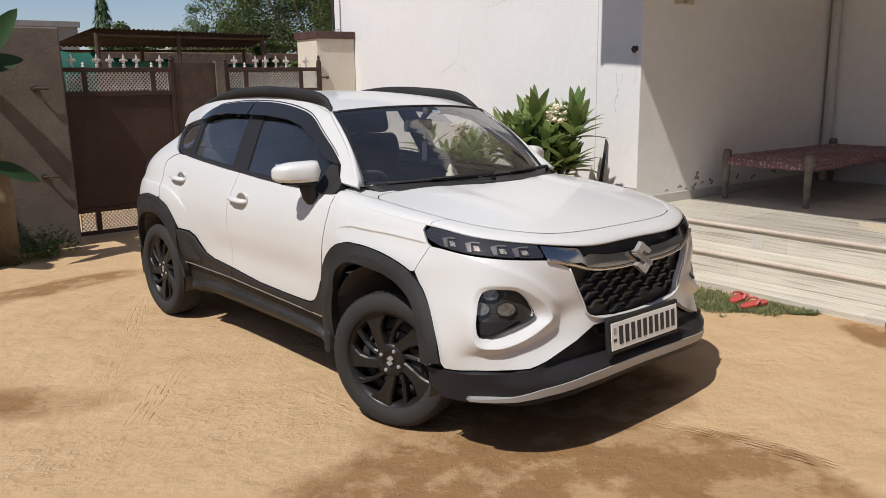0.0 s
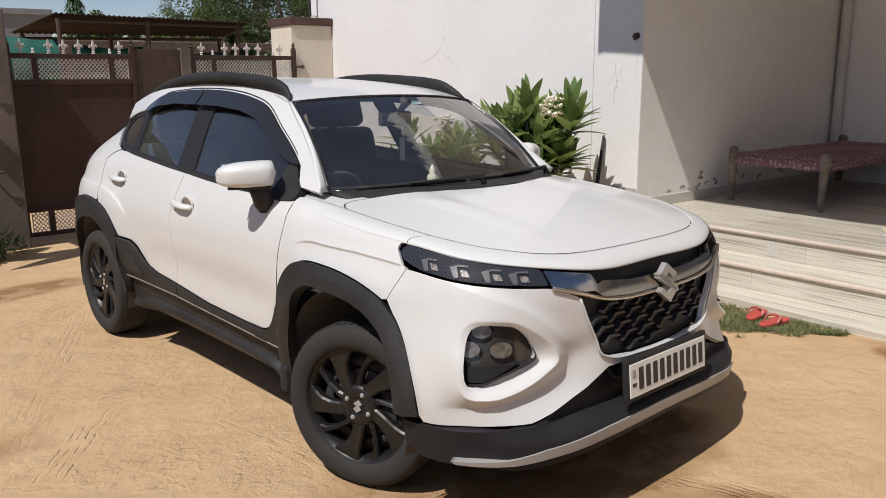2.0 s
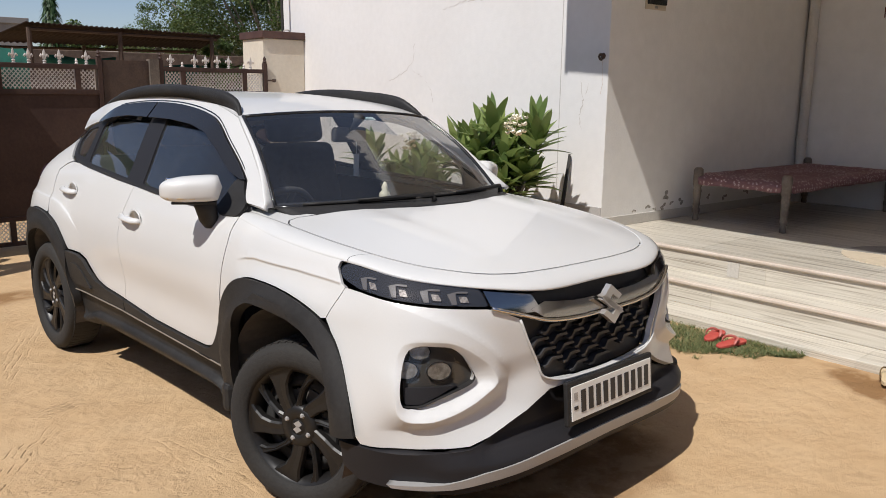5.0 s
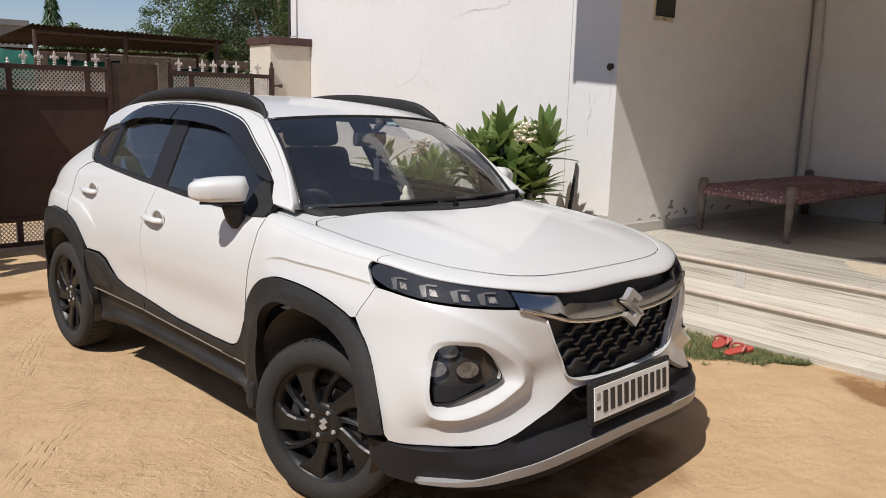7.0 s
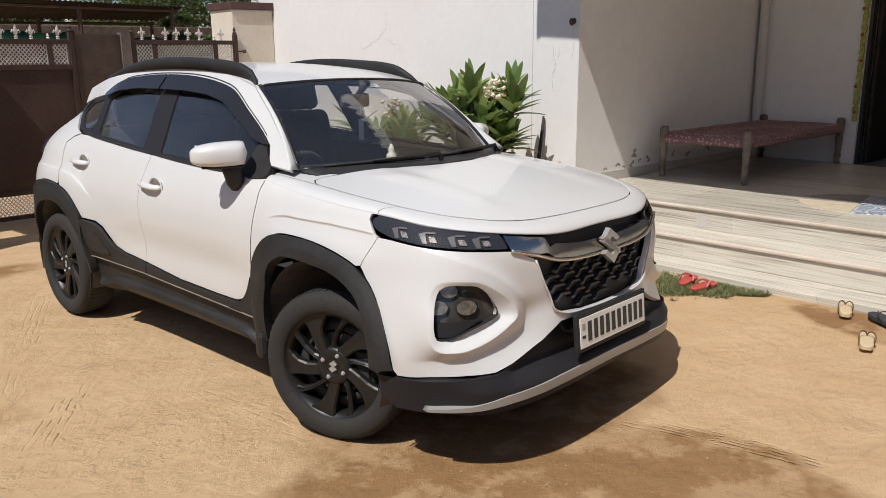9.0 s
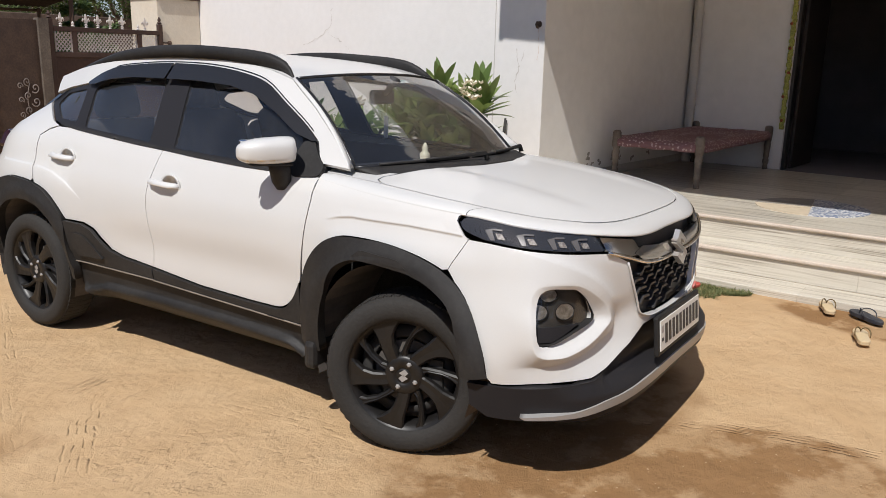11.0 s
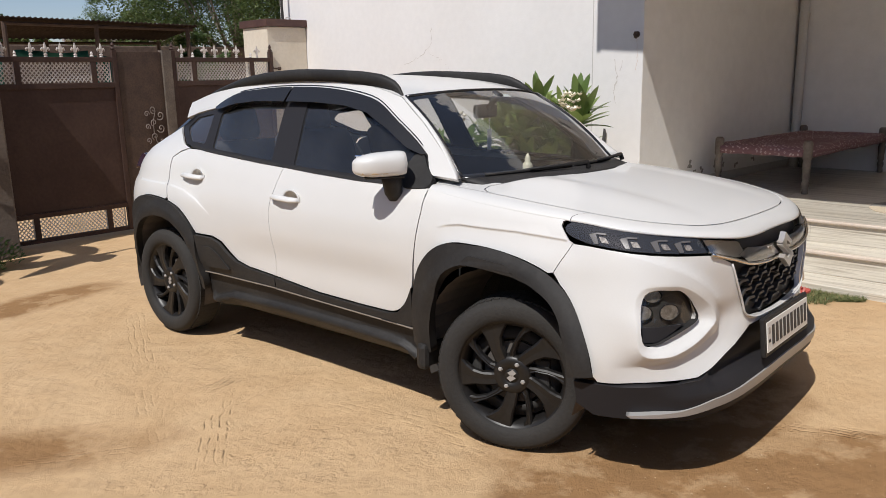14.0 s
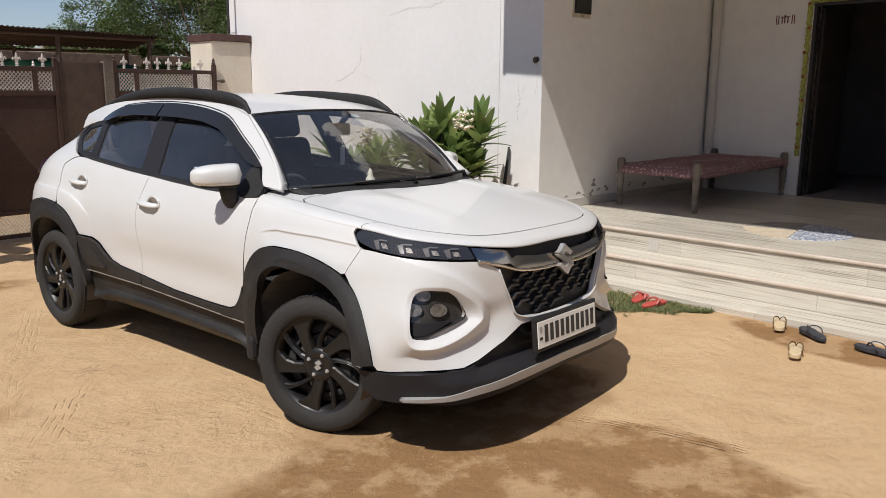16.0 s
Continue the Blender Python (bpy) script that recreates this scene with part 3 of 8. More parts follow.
gx, gy = graded(-3.5, 6.5, 0.05, 900), graded(-1.5, 10.5, 0.05, 900)
verts = []
for x in gx:
    for y in gy:
        r = max(0.0, 1 - max(abs(x - 1.5) / 14, abs(y - 4.5) / 14))
        lump = 0.010 * noise.noise((x * 0.9, y * 0.9, 3.1)) + 0.006 * noise.noise((x * 3.3, y * 3.3, 7.7)) + 0.003 * noise.noise((x * 9.0, y * 9.0, 1.7))
        dip = 0.20 * float(ramp(6.3, 9.8, y)) * float(ramp(14.5, 11.0, y))
        rut = 0.026 * math.exp(-((x - 3.45 + 0.1025 * (y - 3.16)) / 0.28) ** 2) * float(ramp(2.7, 3.1, y)) * float(ramp(6.2, 5.8, y))
        verts.append((x, y, lump * (1 if r > 0 else 0) - 0.004 - dip - rut))
k = len(gy)
faces = [(i * k + j, (i + 1) * k + j, (i + 1) * k + j + 1, i * k + j + 1) for i in range(len(gx) - 1) for j in range(k - 1)]
tagged(sheet("ground", verts, faces, SAND), "trodden sandy yard with tyre marks, damp stains and painted-in shade", "ground", kind="structure")

# ---- house: lit wall, pier, porch recess ----
WX, PY, BX, FLOOR = 5.85, 4.94, 9.05, 0.385
EAVE, SOFFIT = 4.44, 3.86


tagged(box("wall_east", WX, WX + 0.25, PY + 0.45, 10.75, -0.30, 4.15, PLASTER), "white plastered house wall in full sun", "wall", kind="structure")
tagged(box("wall_pier", WX - 0.012, WX + 0.25, PY, PY + 0.45 - 0.004, 0.0, SOFFIT - 0.002, PLASTER), "white plastered pier at the corner of the porch", "wall", kind="structure")
tagged(box("wall_porch_side", WX - 0.009, BX, PY - 0.003, PY + 0.25, 0, SOFFIT, PORCH_PAINT), "pale painted side wall of the porch, flaking near the floor", "wall", kind="structure")
tagged(box("baseboard_wall", WX - 0.02, WX - 0.012, PY, 9.6, -0.25, 0.56, PLINTH), "grey painted plinth along the white wall", "baseboard", kind="structure")
tagged(box("baseboard_porch", WX + 0.004, BX, PY - 0.015, PY - 0.003, FLOOR, FLOOR + 0.085, material("grey_skirting", (0.52, 0.49, 0.445), 0.5, fine=0.06)), "pale grey skirting at the foot of the porch wall", "baseboard", kind="structure")
bm = bmesh.new()
add_box(bm, BX, BX + 0.25, 3.78, PY + 0.25, 0, SOFFIT)
add_box(bm, BX, BX + 0.25, -2.5, 2.55, 0, SOFFIT)
add_box(bm, BX, BX + 0.25, 2.55, 3.78, 2.50, SOFFIT)
tagged(part("wall_porch_back", bm, PORCH_PAINT), "pale painted back wall of the porch with a doorway", "wall", kind="structure")
# grey far below the porch paint, so part of the room's dark is colour
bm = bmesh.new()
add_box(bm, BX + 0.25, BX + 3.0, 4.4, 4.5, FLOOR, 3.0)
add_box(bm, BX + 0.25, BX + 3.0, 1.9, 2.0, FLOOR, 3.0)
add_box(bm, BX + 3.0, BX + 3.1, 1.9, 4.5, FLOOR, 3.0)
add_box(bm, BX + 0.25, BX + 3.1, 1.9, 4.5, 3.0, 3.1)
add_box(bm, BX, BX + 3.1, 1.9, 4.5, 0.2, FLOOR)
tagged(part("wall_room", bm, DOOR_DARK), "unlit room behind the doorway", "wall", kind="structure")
# roof slab of the porch with a parapet of square openings along its edge
bm = bmesh.new()
low = [(WX - 0.012, 5.44), (EAVE + 0.01, 5.062), (EAVE - 0.02, 4.45), (EAVE - 0.02, 3.0), (EAVE + 0.06, 2.25), (EAVE + 0.30, -2.5), (BX + 0.3, -2.5), (BX + 0.3, PY), (WX - 0.012, PY)]
va = [bm.verts.new((x, y, SOFFIT)) for x, y in low]
vb = [bm.verts.new((x, y, SOFFIT + 0.30)) for x, y in low]
bm.faces.new(va[::-1]), bm.faces.new(vb)
for i in range(len(low)):
    bm.faces.new((va[i], va[(i + 1) % len(low)], vb[(i + 1) % len(low)], vb[i]))
bmesh.ops.recalc_face_normals(bm, faces=bm.faces)
tagged(part("ceiling", bm, PLASTER), "flat concrete porch roof", "ceiling", kind="structure")
parapet = thing("parapet", None, "white plastered roof parapet with a row of square openings", "parapet", kind="structure")
box("parapet_rail", EAVE + 0.03, EAVE + 0.13, -2.2, 5.03, SOFFIT + 0.304, SOFFIT + 0.50, PLASTER, parapet)
for k in range(24):
    y = -2.1 + k * 0.30
    box("parapet_block", EAVE + 0.035, EAVE + 0.125, y, y + 0.15, SOFFIT + 0.50, SOFFIT + 0.68, PLASTER, parapet)
tagged(box("wall_porch_end", WX - 0.1, BX + 0.25, -2.75, -2.5, 0, SOFFIT + 0.3, PORCH_PAINT), "far end wall of the porch", "wall", kind="structure")

# porch floor and steps of marble slabs, slightly askew to the wall
STEP_TURN = Matrix.Translation((5.415, 3.5, 0)) @ Matrix.Rotation(math.atan(0.047), 4, "Z")


def run_of_slabs(parent, name, x0, x1, z0, z1, joints, bevel, mat=MARBLE):
    for a, b in zip(joints, joints[1:]):
        bm = bmesh.new()
        add_box(bm, x0, x1, a + 0.0006, b - 0.0006, z0, z1, 0.0)
        if bevel:
            long_ = [e for e in bm.edges if abs(e.verts[0].co.y - e.verts[1].co.y) > 0.05]
            bmesh.ops.bevel(bm, geom=long_, offset=bevel, segments=3, affect="EDGES", profile=0.5)
        part(name, bm, mat, parent)


NOSING = material("pale_pink_marble_nosing", (0.62, 0.54, 0.46), 0.28, second=(0.55, 0.46, 0.38), scale=5, fine=0.05, random_piece=0.05)
porch_steps = thing("porch_steps", STEP_TURN, "pale veined marble steps with rounded nosings up to the porch", "steps", kind="structure")
J = [-5.6, -4.2, -2.95, -1.36, 0.05, 1.45]
run_of_slabs(porch_steps, "bottom_slab", -0.315, 0.0, -0.1, 0.045, [j + 0.3 for j in J[:-1]] + [1.45], 0.006)
run_of_slabs(porch_steps, "riser", 0.0, 0.05, 0.045, 0.190, J, 0.0)
run_of_slabs(porch_steps, "tread", 0.0, 0.32, 0.190, 0.206, [j - 0.35 for j in J[:-1]] + [1.45], 0.0)
run_of_slabs(porch_steps, "nosing", -0.022, 0.03, 0.188, 0.215, [j - 0.35 for j in J[:-1]] + [1.45], 0.009, NOSING)
run_of_slabs(porch_steps, "riser", 0.32, 0.37, 0.206, 0.360, [j - 0.22 for j in J[:-1]] + [1.45], 0.0)
run_of_slabs(porch_steps, "nosing", 0.298, 0.35, 0.358, 0.385, [j + 0.15 for j in J[:-1]] + [1.45], 0.011, NOSING)
porch_floor = thing("floor", STEP_TURN, "smooth veined marble porch floor", "floor", kind="structure")
for i in range(4):
    for j in range(6):
        bm = bmesh.new()
        add_box(bm, 0.351 + i * 0.9, 0.351 + i * 0.9 + 0.8985, -5.6 + j * 1.2 + 0.0015, -5.6 + j * 1.2 + 1.1985 - (0.15 if j == 5 else 0), 0.30, 0.382, 0.0)
        part("floor_slab", bm, MARBLE, porch_floor)

# door surround
door = thing("door_1", None, "open doorway with a green and yellow floral garland round its frame", "door", kind="structure")
bm = bmesh.new()
for k in range(46):
    z = FLOOR + 0.45 + k * 0.036
    add_box(bm, BX - 0.035, BX - 0.004, 3.778 + 0.006 * math.sin(k * 1.9), 3.828 + 0.006 * math.sin(k * 2.7), z, z + 0.040, 0.008)
for k in range(34):
    add_box(bm, BX - 0.035, BX - 0.004, 2.53 + k * 0.0375, 2.565 + k * 0.0375, 2.50, 2.575, 0.008)
part("garland", bm, DOORFRAME, door, "green and yellow floral strip")
bm = bmesh.new()
for k in range(7):
    z = FLOOR + 0.55 + k * 0.26
    add_lathe(bm, [(0.004, 0), (0.018, 0.006), (0.013, 0.012), (0.004, 0.015)], 7, Matrix.Translation((BX - 0.036, 3.806 + 0.016 * math.sin(k * 2.1), z)) @ Matrix.Rotation(-math.pi / 2, 4, "Y"))
part("flowers", bm, material("red_flower_trim", (0.16, 0.03, 0.015), 0.6, second=(0.40, 0.10, 0.03), scale=40), door, "small dark red flowers")
# frame near black: the dark of the opening is carried on in its colour
bm = bmesh.new()
add_box(bm, BX - 0.02, BX + 0.02, 2.565, 3.765, 2.465, 2.498, 0.004)
add_box(bm, BX + 0.0, BX + 0.10, 3.735, 3.775, FLOOR, 2.465, 0.004)
part("door_frame", bm, material("dark_frame", (0.03, 0.025, 0.022), 0.6), door, "thin frame coloured to carry on the doorway's dark")
box("frame_edge", BX - 0.012, BX - 0.002, 3.766, 3.777, FLOOR, 2.50, GATE_WHITE, door, "thin white edge of the frame")
bm = bmesh.new()
add_box(bm, BX + 0.15, BX + 0.95, 3.70, 3.735, FLOOR + 0.01, 2.45, 0.004)
part("door_leaf", bm, material("dark_door_wood", (0.022, 0.015, 0.012), 0.6, second=(0.034, 0.023, 0.017), scale=4), door, "dark door leaf swung inwards")
# drain pipe in the corner of the porch
pipe = thing("drain_pipe", None, "grey plastic drain pipe clipped in the porch corner", "pipe")
bm = bmesh.new()
add_tube(bm, [(8.99, 4.86, FLOOR), (8.99, 4.86, SOFFIT)], 0.052, 16)
part("pipe", bm, PVC, pipe)
for z in (1.06, 2.1):
    bm = bmesh.new()
    add_tube(bm, [(8.99, 4.86, z - 0.018), (8.99, 4.86, z + 0.018)], 0.060, 16)
    part("clip", bm, PVC, pipe)

# ---- gate pillar, gate and the old column ----
pillar = thing("gate_pillar", None, "cream plastered gate pillar with a dark maroon coping", "pillar", kind="structure")
box("shaft", 5.25, WX - 0.004, 10.15, 10.76, -0.30, 2.17, PILLAR_PAINT, pillar, "", 0.01)
box("coping", 5.225, WX - 0.004, 10.115, 10.80, 2.17, 2.262, MAROON, pillar, "dark maroon painted coping", 0.006)
rod = thing("iron_rod", None, "black iron rod standing on the pillar coping", "rod")
bm = bmesh.new()
add_tube(bm, [(5.72, 10.5, 2.262), (5.715, 10.5, 2.55), (5.72, 10.5, 3.2)], 0.019, 10)
part("rod", bm, UNDER, rod)
part_loop = bmesh.new()
add_tube(part_loop, [(5.70 + 0.05 * math.cos(a), 10.35, 2.275 + 0.03 * math.sin(a)) for a in np.linspace(0, 2 * math.pi, 14)], 0.008, 6)
part("wire_loop", part_loop, GATE_WHITE, rod)

GATE_M = Matrix.Translation((1.90, 9.95, -0.19)) @ Matrix.Rotation(math.atan2(0.16, 3.36), 4, "Z") @ Matrix.Diagonal((1, 1, 1.135, 1))


def finial(bm, x, z, s=1.0):
    """A cast fleur-de-lis spike."""
    m = Matrix.Translation((x, 0, z)) @ Matrix.Diagonal((s, s * 0.45, s, 1))
    add_lathe(bm, [(0.010, 0), (0.026, 0.004), (0.014, 0.018), (0.024, 0.03), (0.010, 0.045), (0.008, 0.06), (0.022, 0.09), (0.014, 0.125), (0.002, 0.155)], 8, m)
    for sgn in (-1, 1):
        add_tube(bm, [m @ Vector((sgn * a, 0, b)) for a, b in ((0.006, 0.055), (0.02, 0.085), (0.036, 0.095), (0.046, 0.08), (0.040, 0.066))], [0.008 * s, 0.011 * s, 0.011 * s, 0.009 * s, 0.004 * s], 6)
    add_box(bm, -0.022, 0.022, -0.012, 0.012, 0.052, 0.062, 0.0, m)


def lattice(bm, x0, x1, z0, z1, pitch=0.042, wide=0.009):
    """Thin crossed strips clipped to a rectangle."""
    for sgn in (1, -1):
        y = 0.003 * sgn
        span = (x1 - x0) + (z1 - z0)
        n = int(span / pitch)
        for i in range(1, n + 1):
            c = i * pitch
            if sgn > 0:
                a = (max(x0, x0 + c - (z1 - z0)), min(z1, z0 + c))
                b = (min(x1, x0 + c), max(z0, z0 + c - (x1 - x0)))
            else:
                a = (max(x0, x0 + c - (z1 - z0)), max(z0, z1 - c))
                b = (min(x1, x0 + c), min(z1, z1 - c + (x1 - x0)))
            p, q = Vector((a[0], y, a[1])), Vector((b[0], y, b[1]))
            if (q - p).length < 0.015:
                continue
            w = (q - p).normalized().cross(Vector((0, 1, 0))) * wide / 2
            front = [bm.verts.new(v + Vector((0, -0.003, 0))) for v in (p - w, p + w, q + w, q - w)]
            rear = [bm.verts.new(v.co + Vector((0, 0.006, 0))) for v in front]
            bm.faces.new(front), bm.faces.new(rear[::-1])
            for k in range(4):
                bm.faces.new((front[k], rear[k], rear[(k + 1) % 4], front[(k + 1) % 4]))


def scroll(bm, cx, cz, r, turn, flip=1):
    pts = []
    for k in range(20):
        a = turn + flip * k * 0.42
        rr = r * (1 - k / 22)
        pts.append((cx + rr * math.cos(a), -0.022, cz + rr * math.sin(a)))
    add_tube(bm, pts, 0.006, 5)


def gate_leaf(x0, x1, bays, finials, label):
    g = thing("gate_leaf", GATE_M, label, "gate", "leaves of the yard gate", "structure")
    w = 0.05
    for a in (x0, x1 - w):
        box("stile", a, a + w, -0.03, 0.03, 0.02, 1.80, GATE_PAINT, g, "", 0.004)
        bm = bmesh.new()
        add_lathe(bm, [(0.018, 0), (0.03, 0.012), (0.014, 0.03), (0.022, 0.045), (0.006, 0.075)], 10, Matrix.Translation((a + w / 2, 0, 1.80)))
        part("post_knob", bm, GATE_PAINT, g)
    for z0, z1 in ((0.02, 0.06), (0.255, 0.30), (1.44, 1.49), (1.685, 1.73)):
        box("rail", x0 + w, x1 - w, -0.028, 0.028, z0, z1, GATE_PAINT, g, "", 0.004)
    box("sheet", x0 + w, x1 - w, -0.006, 0.006, 0.30, 1.44, GATE_PAINT, g)
    cuts = [x0 + w] + [x0 + (x1 - x0) * f for f in bays] + [x1 - w]
    for z0, z1 in ((0.06, 0.255), (1.49, 1.685)):
        for i, (a, b) in enumerate(zip(cuts, cuts[1:])):
            bm = bmesh.new()
            lattice(bm, a + 0.03, b - 0.03, z0 + 0.006, z1 - 0.006)
            part("lattice", bm, LATTICE, g, "pale crossed metal strips")
            if i and z0 > 1:
                bm = bmesh.new()
                add_lathe(bm, [(0.012, 0), (0.022, 0.008), (0.010, 0.022), (0.016, 0.034), (0.004, 0.055)], 10, Matrix.Translation((a, 0, 1.73)))
                part("bar_knob", bm, GATE_WHITE, g, "small dull brass knob")
            if i:
                box("bar", a - 0.028, a + 0.028, -0.026, 0.026, z0, z1, GATE_PAINT, g)
            for e in (a + 0.028, b - 0.03):
                box("edging", e - 0.003, e + 0.003, -0.012, 0.012, z0, z1, GATE_WHITE, g)
    for f in finials:
        bm = bmesh.new()
        finial(bm, f, 1.725, 0.90)
        part("finial", bm, GATE_WHITE, g, "white fleur-de-lis finial")
    return g


gate_leaf(0.0, 1.315, (0.206, 0.80), (0.152, 0.427, 0.575, 0.730, 0.880, 1.157), "dark brown sheet-metal gate leaf with pale lattice and white finials")
gate_leaf(1.965, 3.375, (0.205, 0.775), (2.114, 2.410, 2.551, 2.703, 2.853, 3.151), "dark brown sheet-metal gate leaf with pale lattice and white finials")
wicket = thing("gate_panel", GATE_M, "rusty dark metal middle panel of the gate with scroll ornament", "gate", kind="structure")
box("sheet", 1.325, 1.955, -0.012, 0.012, 0.02, 1.78, GATE_RUST, wicket)
box("stile", 1.845, 1.955, -0.05, 0.05, 0.0, 1.80, material("cement_stained_steel", (0.07, 0.055, 0.045), 0.85, second=(0.16, 0.13, 0.105), scale=9, mix=0.9, fine=0.2), wicket, "cement-splashed upright")
bm = bmesh.new()
for cz in (0.46, 0.60, 0.74, 0.88, 1.02, 1.15):
    scroll(bm, 1.76, cz, 0.050, 0.5 + cz * 3, 1)
    scroll(bm, 1.68, cz + 0.06, 0.040, 2.5 + cz * 2, -1)
    scroll(bm, 1.60, cz + 0.02, 0.032, 1.5 + cz * 4, 1)
add_tube(bm, [(1.72 + 0.05 * math.sin(a * 3), -0.022, 0.40 + a * 0.40) for a in np.linspace(0, 2, 20)], 0.005, 5)
# the white scrolls are dimmed by colour for the shade on the gate
part("scrollwork", bm, material("shaded_scroll_paint", (0.30, 0.26, 0.235), 0.7, second=(0.12, 0.095, 0.085), scale=9, mix=0.8, fine=0.2), wicket, "thin scroll ornament, greyed in colour for shade")
latch = thing("gate_latch", GATE_M, "small dark gate hinge bolt on the pillar", "latch")
bm = bmesh.new()
add_box(bm, 3.375, 3.47, -0.030, -0.006, 1.60, 1.62, 0.003)
add_lathe(bm, [(0.02, -0.02), (0.026, 0), (0.02, 0.02)], 10, Matrix.Translation((3.47, -0.018, 1.61)))
part("bolt", bm, GATE_RUST, latch)

column = thing("wall_column", None, "rough grey cement gate column and yard wall, darkened in colour for shade", "wall", kind="structure")
box("column", 0.609, 1.868, 9.50, 9.93, -0.30, 2.18, SHADED_CEMENT, column, "", 0.015)
box("yard_wall", -9.0, 0.607, 9.58, 9.85, -0.30, 1.89, SHADED_CEMENT, column)
hook = thing("iron_hook", None, "small rusty iron hasp on the cement column", "hasp")
for z in (0.61, 1.548):
    bm = bmesh.new()
    add_tube(bm, [(1.568, 9.505, z), (1.568, 9.445, z), (1.70, 9.435, z - 0.005)], 0.013, 8)
    add_lathe(bm, [(0.02, 0), (0.035, 0.006), (0.03, 0.012)], 10, Matrix.Translation((1.568, 9.50, z)) @ Matrix.Rotation(math.pi / 2, 4, "X"))
    part("hasp", bm, GATE_RUST, hook)
# yard walls out of sight close the place
tagged(box("wall_west", -9.25, -9.0, -7.0, 9.85, -0.30, 2.0, CEMENT), "plain cement yard wall", "wall", kind="structure")
tagged(box("wall_south", -9.25, 6.2, -7.25, -7.0, -0.05, 2.0, CEMENT), "plain cement yard wall", "wall", kind="structure")
tagged(box("wall_south_house", 6.2, 9.3, -7.25, -2.75, -0.05, 3.15, PLASTER), "plain house wall", "wall", kind="structure")

# ---- the car ----
FOG_BACK = material("fog_housing", (0.050, 0.046, 0.042), 0.45, second=(0.035, 0.032, 0.03), scale=12)
BEAD = material("dusty_bead", (0.16, 0.14, 0.12), 0.6, second=(0.30, 0.26, 0.22), scale=9, mix=0.8)
CAR_M = Matrix.Translation((2.576, 4.341, 0.0)) @ Matrix.Rotation(math.atan2(-0.9948, 0.102), 4, "Z") @ Matrix.Translation((0, -0.843, 0)) @ Matrix.Rotation(radians(-1.0), 4, "X") @ Matrix.Translation((0, 0.83, 0))
car = thing("car", CAR_M, "white compact crossover car with black cladding, black wheels and roof rails", "car")


def P(z, x=None, y=None):
    return (wall_u(z, x, y), z)


HOOD_C = spline([0.85, 1.10, 1.30, 1.50, 1.70, 1.85, 1.94, 2.03], [1.092, 1.078, 1.060, 1.036, 1.003, 0.969, 0.938, 0.892])


def hood_z(x, y):
    a = np.abs(y)
    return HOOD_C(x) - 0.042 * (a / 0.70) ** 2.3 + 0.007 * ramp(0.30, 0.40, a) * ramp(0.62, 0.44, a) * ramp(1.95, 1.6, x)


def hood(x, y):
    x, y = np.broadcast_arrays(np.asarray(x, float), np.asarray(y, float))
    return np.stack([x, y, hood_z(x, y)], -1)


# the shut line of the bonnet, and the height at which the wall rolls over to it, both along u
SHUT_X = spline([0, 0.2, 0.4, 0.55, 0.75, 0.95, 1.15, 1.45, 1.70, 1.85], [1.938, 1.932, 1.905, 1.858, 1.745, 1.60, 1.42, 1.16, 0.93, 0.78])
SHUT_Y = spline([0, 0.2, 0.4, 0.55, 0.75, 0.95, 1.15, 1.45, 1.70, 1.85], [0.0, 0.20, 0.385, 0.495, 0.605, 0.672, 0.708, 0.722, 0.716, 0.712])
ROLL_Z = spline([0, 0.35, 0.56, 0.80, 0.97, 1.05, 1.30, 1.684, 1.85], [0.892, 0.895, 0.917, 0.942, 0.965, 0.970, 0.990, 1.020, 1.035])


def brow(u, q):
    """The strip that rolls from the wall over to the bonnet's shut line: q = 0 at the wall, 1 at the shut line."""
    u, q = np.broadcast_arrays(np.asarray(u, float), np.asarray(q, float))
    a, zs, hand = np.abs(u), ROLL_Z(np.abs(u)), np.where(u < 0, 1.0, -1.0)
    p0 = wall(u, zs)
    up = wall(u, zs + 0.004) - p0
    up /= np.linalg.norm(up, axis=-1)[..., None]
    x1, y1 = SHUT_X(a), hand * SHUT_Y(a)
    p1 = hood(x1, y1)
    flat = p1 - p0
    flat[..., 2] = 0
    size = np.linalg.norm(p1 - p0, axis=-1)[..., None]
    flat /= np.maximum(1e-9, np.linalg.norm(flat, axis=-1))[..., None]
    e = 0.01
    slope = (hood_z(x1 + e * flat[..., 0], y1 + e * flat[..., 1]) - hood_z(x1, y1)) / e
    t1 = np.concatenate([flat[..., :2], slope[..., None]], -1)
    q = q[..., None]
    return ((2 * q**3 - 3 * q**2 + 1) * p0 + (q**3 - 2 * q**2 + q) * up * size * 0.95
            + (3 * q**2 - 2 * q**3) * p1 + (q**3 - q**2) * t1 * size * 0.9)


ARCH_F = curve([(1.673, 0.418), (1.662, 0.486), (1.632, 0.565), (1.585, 0.652), (1.535, 0.714), (1.475, 0.762), (1.39, 0.799), (1.30, 0.822), (1.20, 0.836), (1.10, 0.840), (1.00, 0.834), (0.93, 0.812), (0.87, 0.767), (0.815, 0.69), (0.788, 0.61), (0.772, 0.42)], 44)
ARCH_F_IN = curve([(1.588, 0.412), (1.584, 0.487), (1.566, 0.535), (1.535, 0.605), (1.495, 0.657), (1.44, 0.698), (1.37, 0.732), (1.28, 0.752), (1.18, 0.760), (1.075, 0.748), (0.995, 0.705), (0.945, 0.637), (0.905, 0.55), (0.885, 0.45), (0.878, 0.335)], 44)
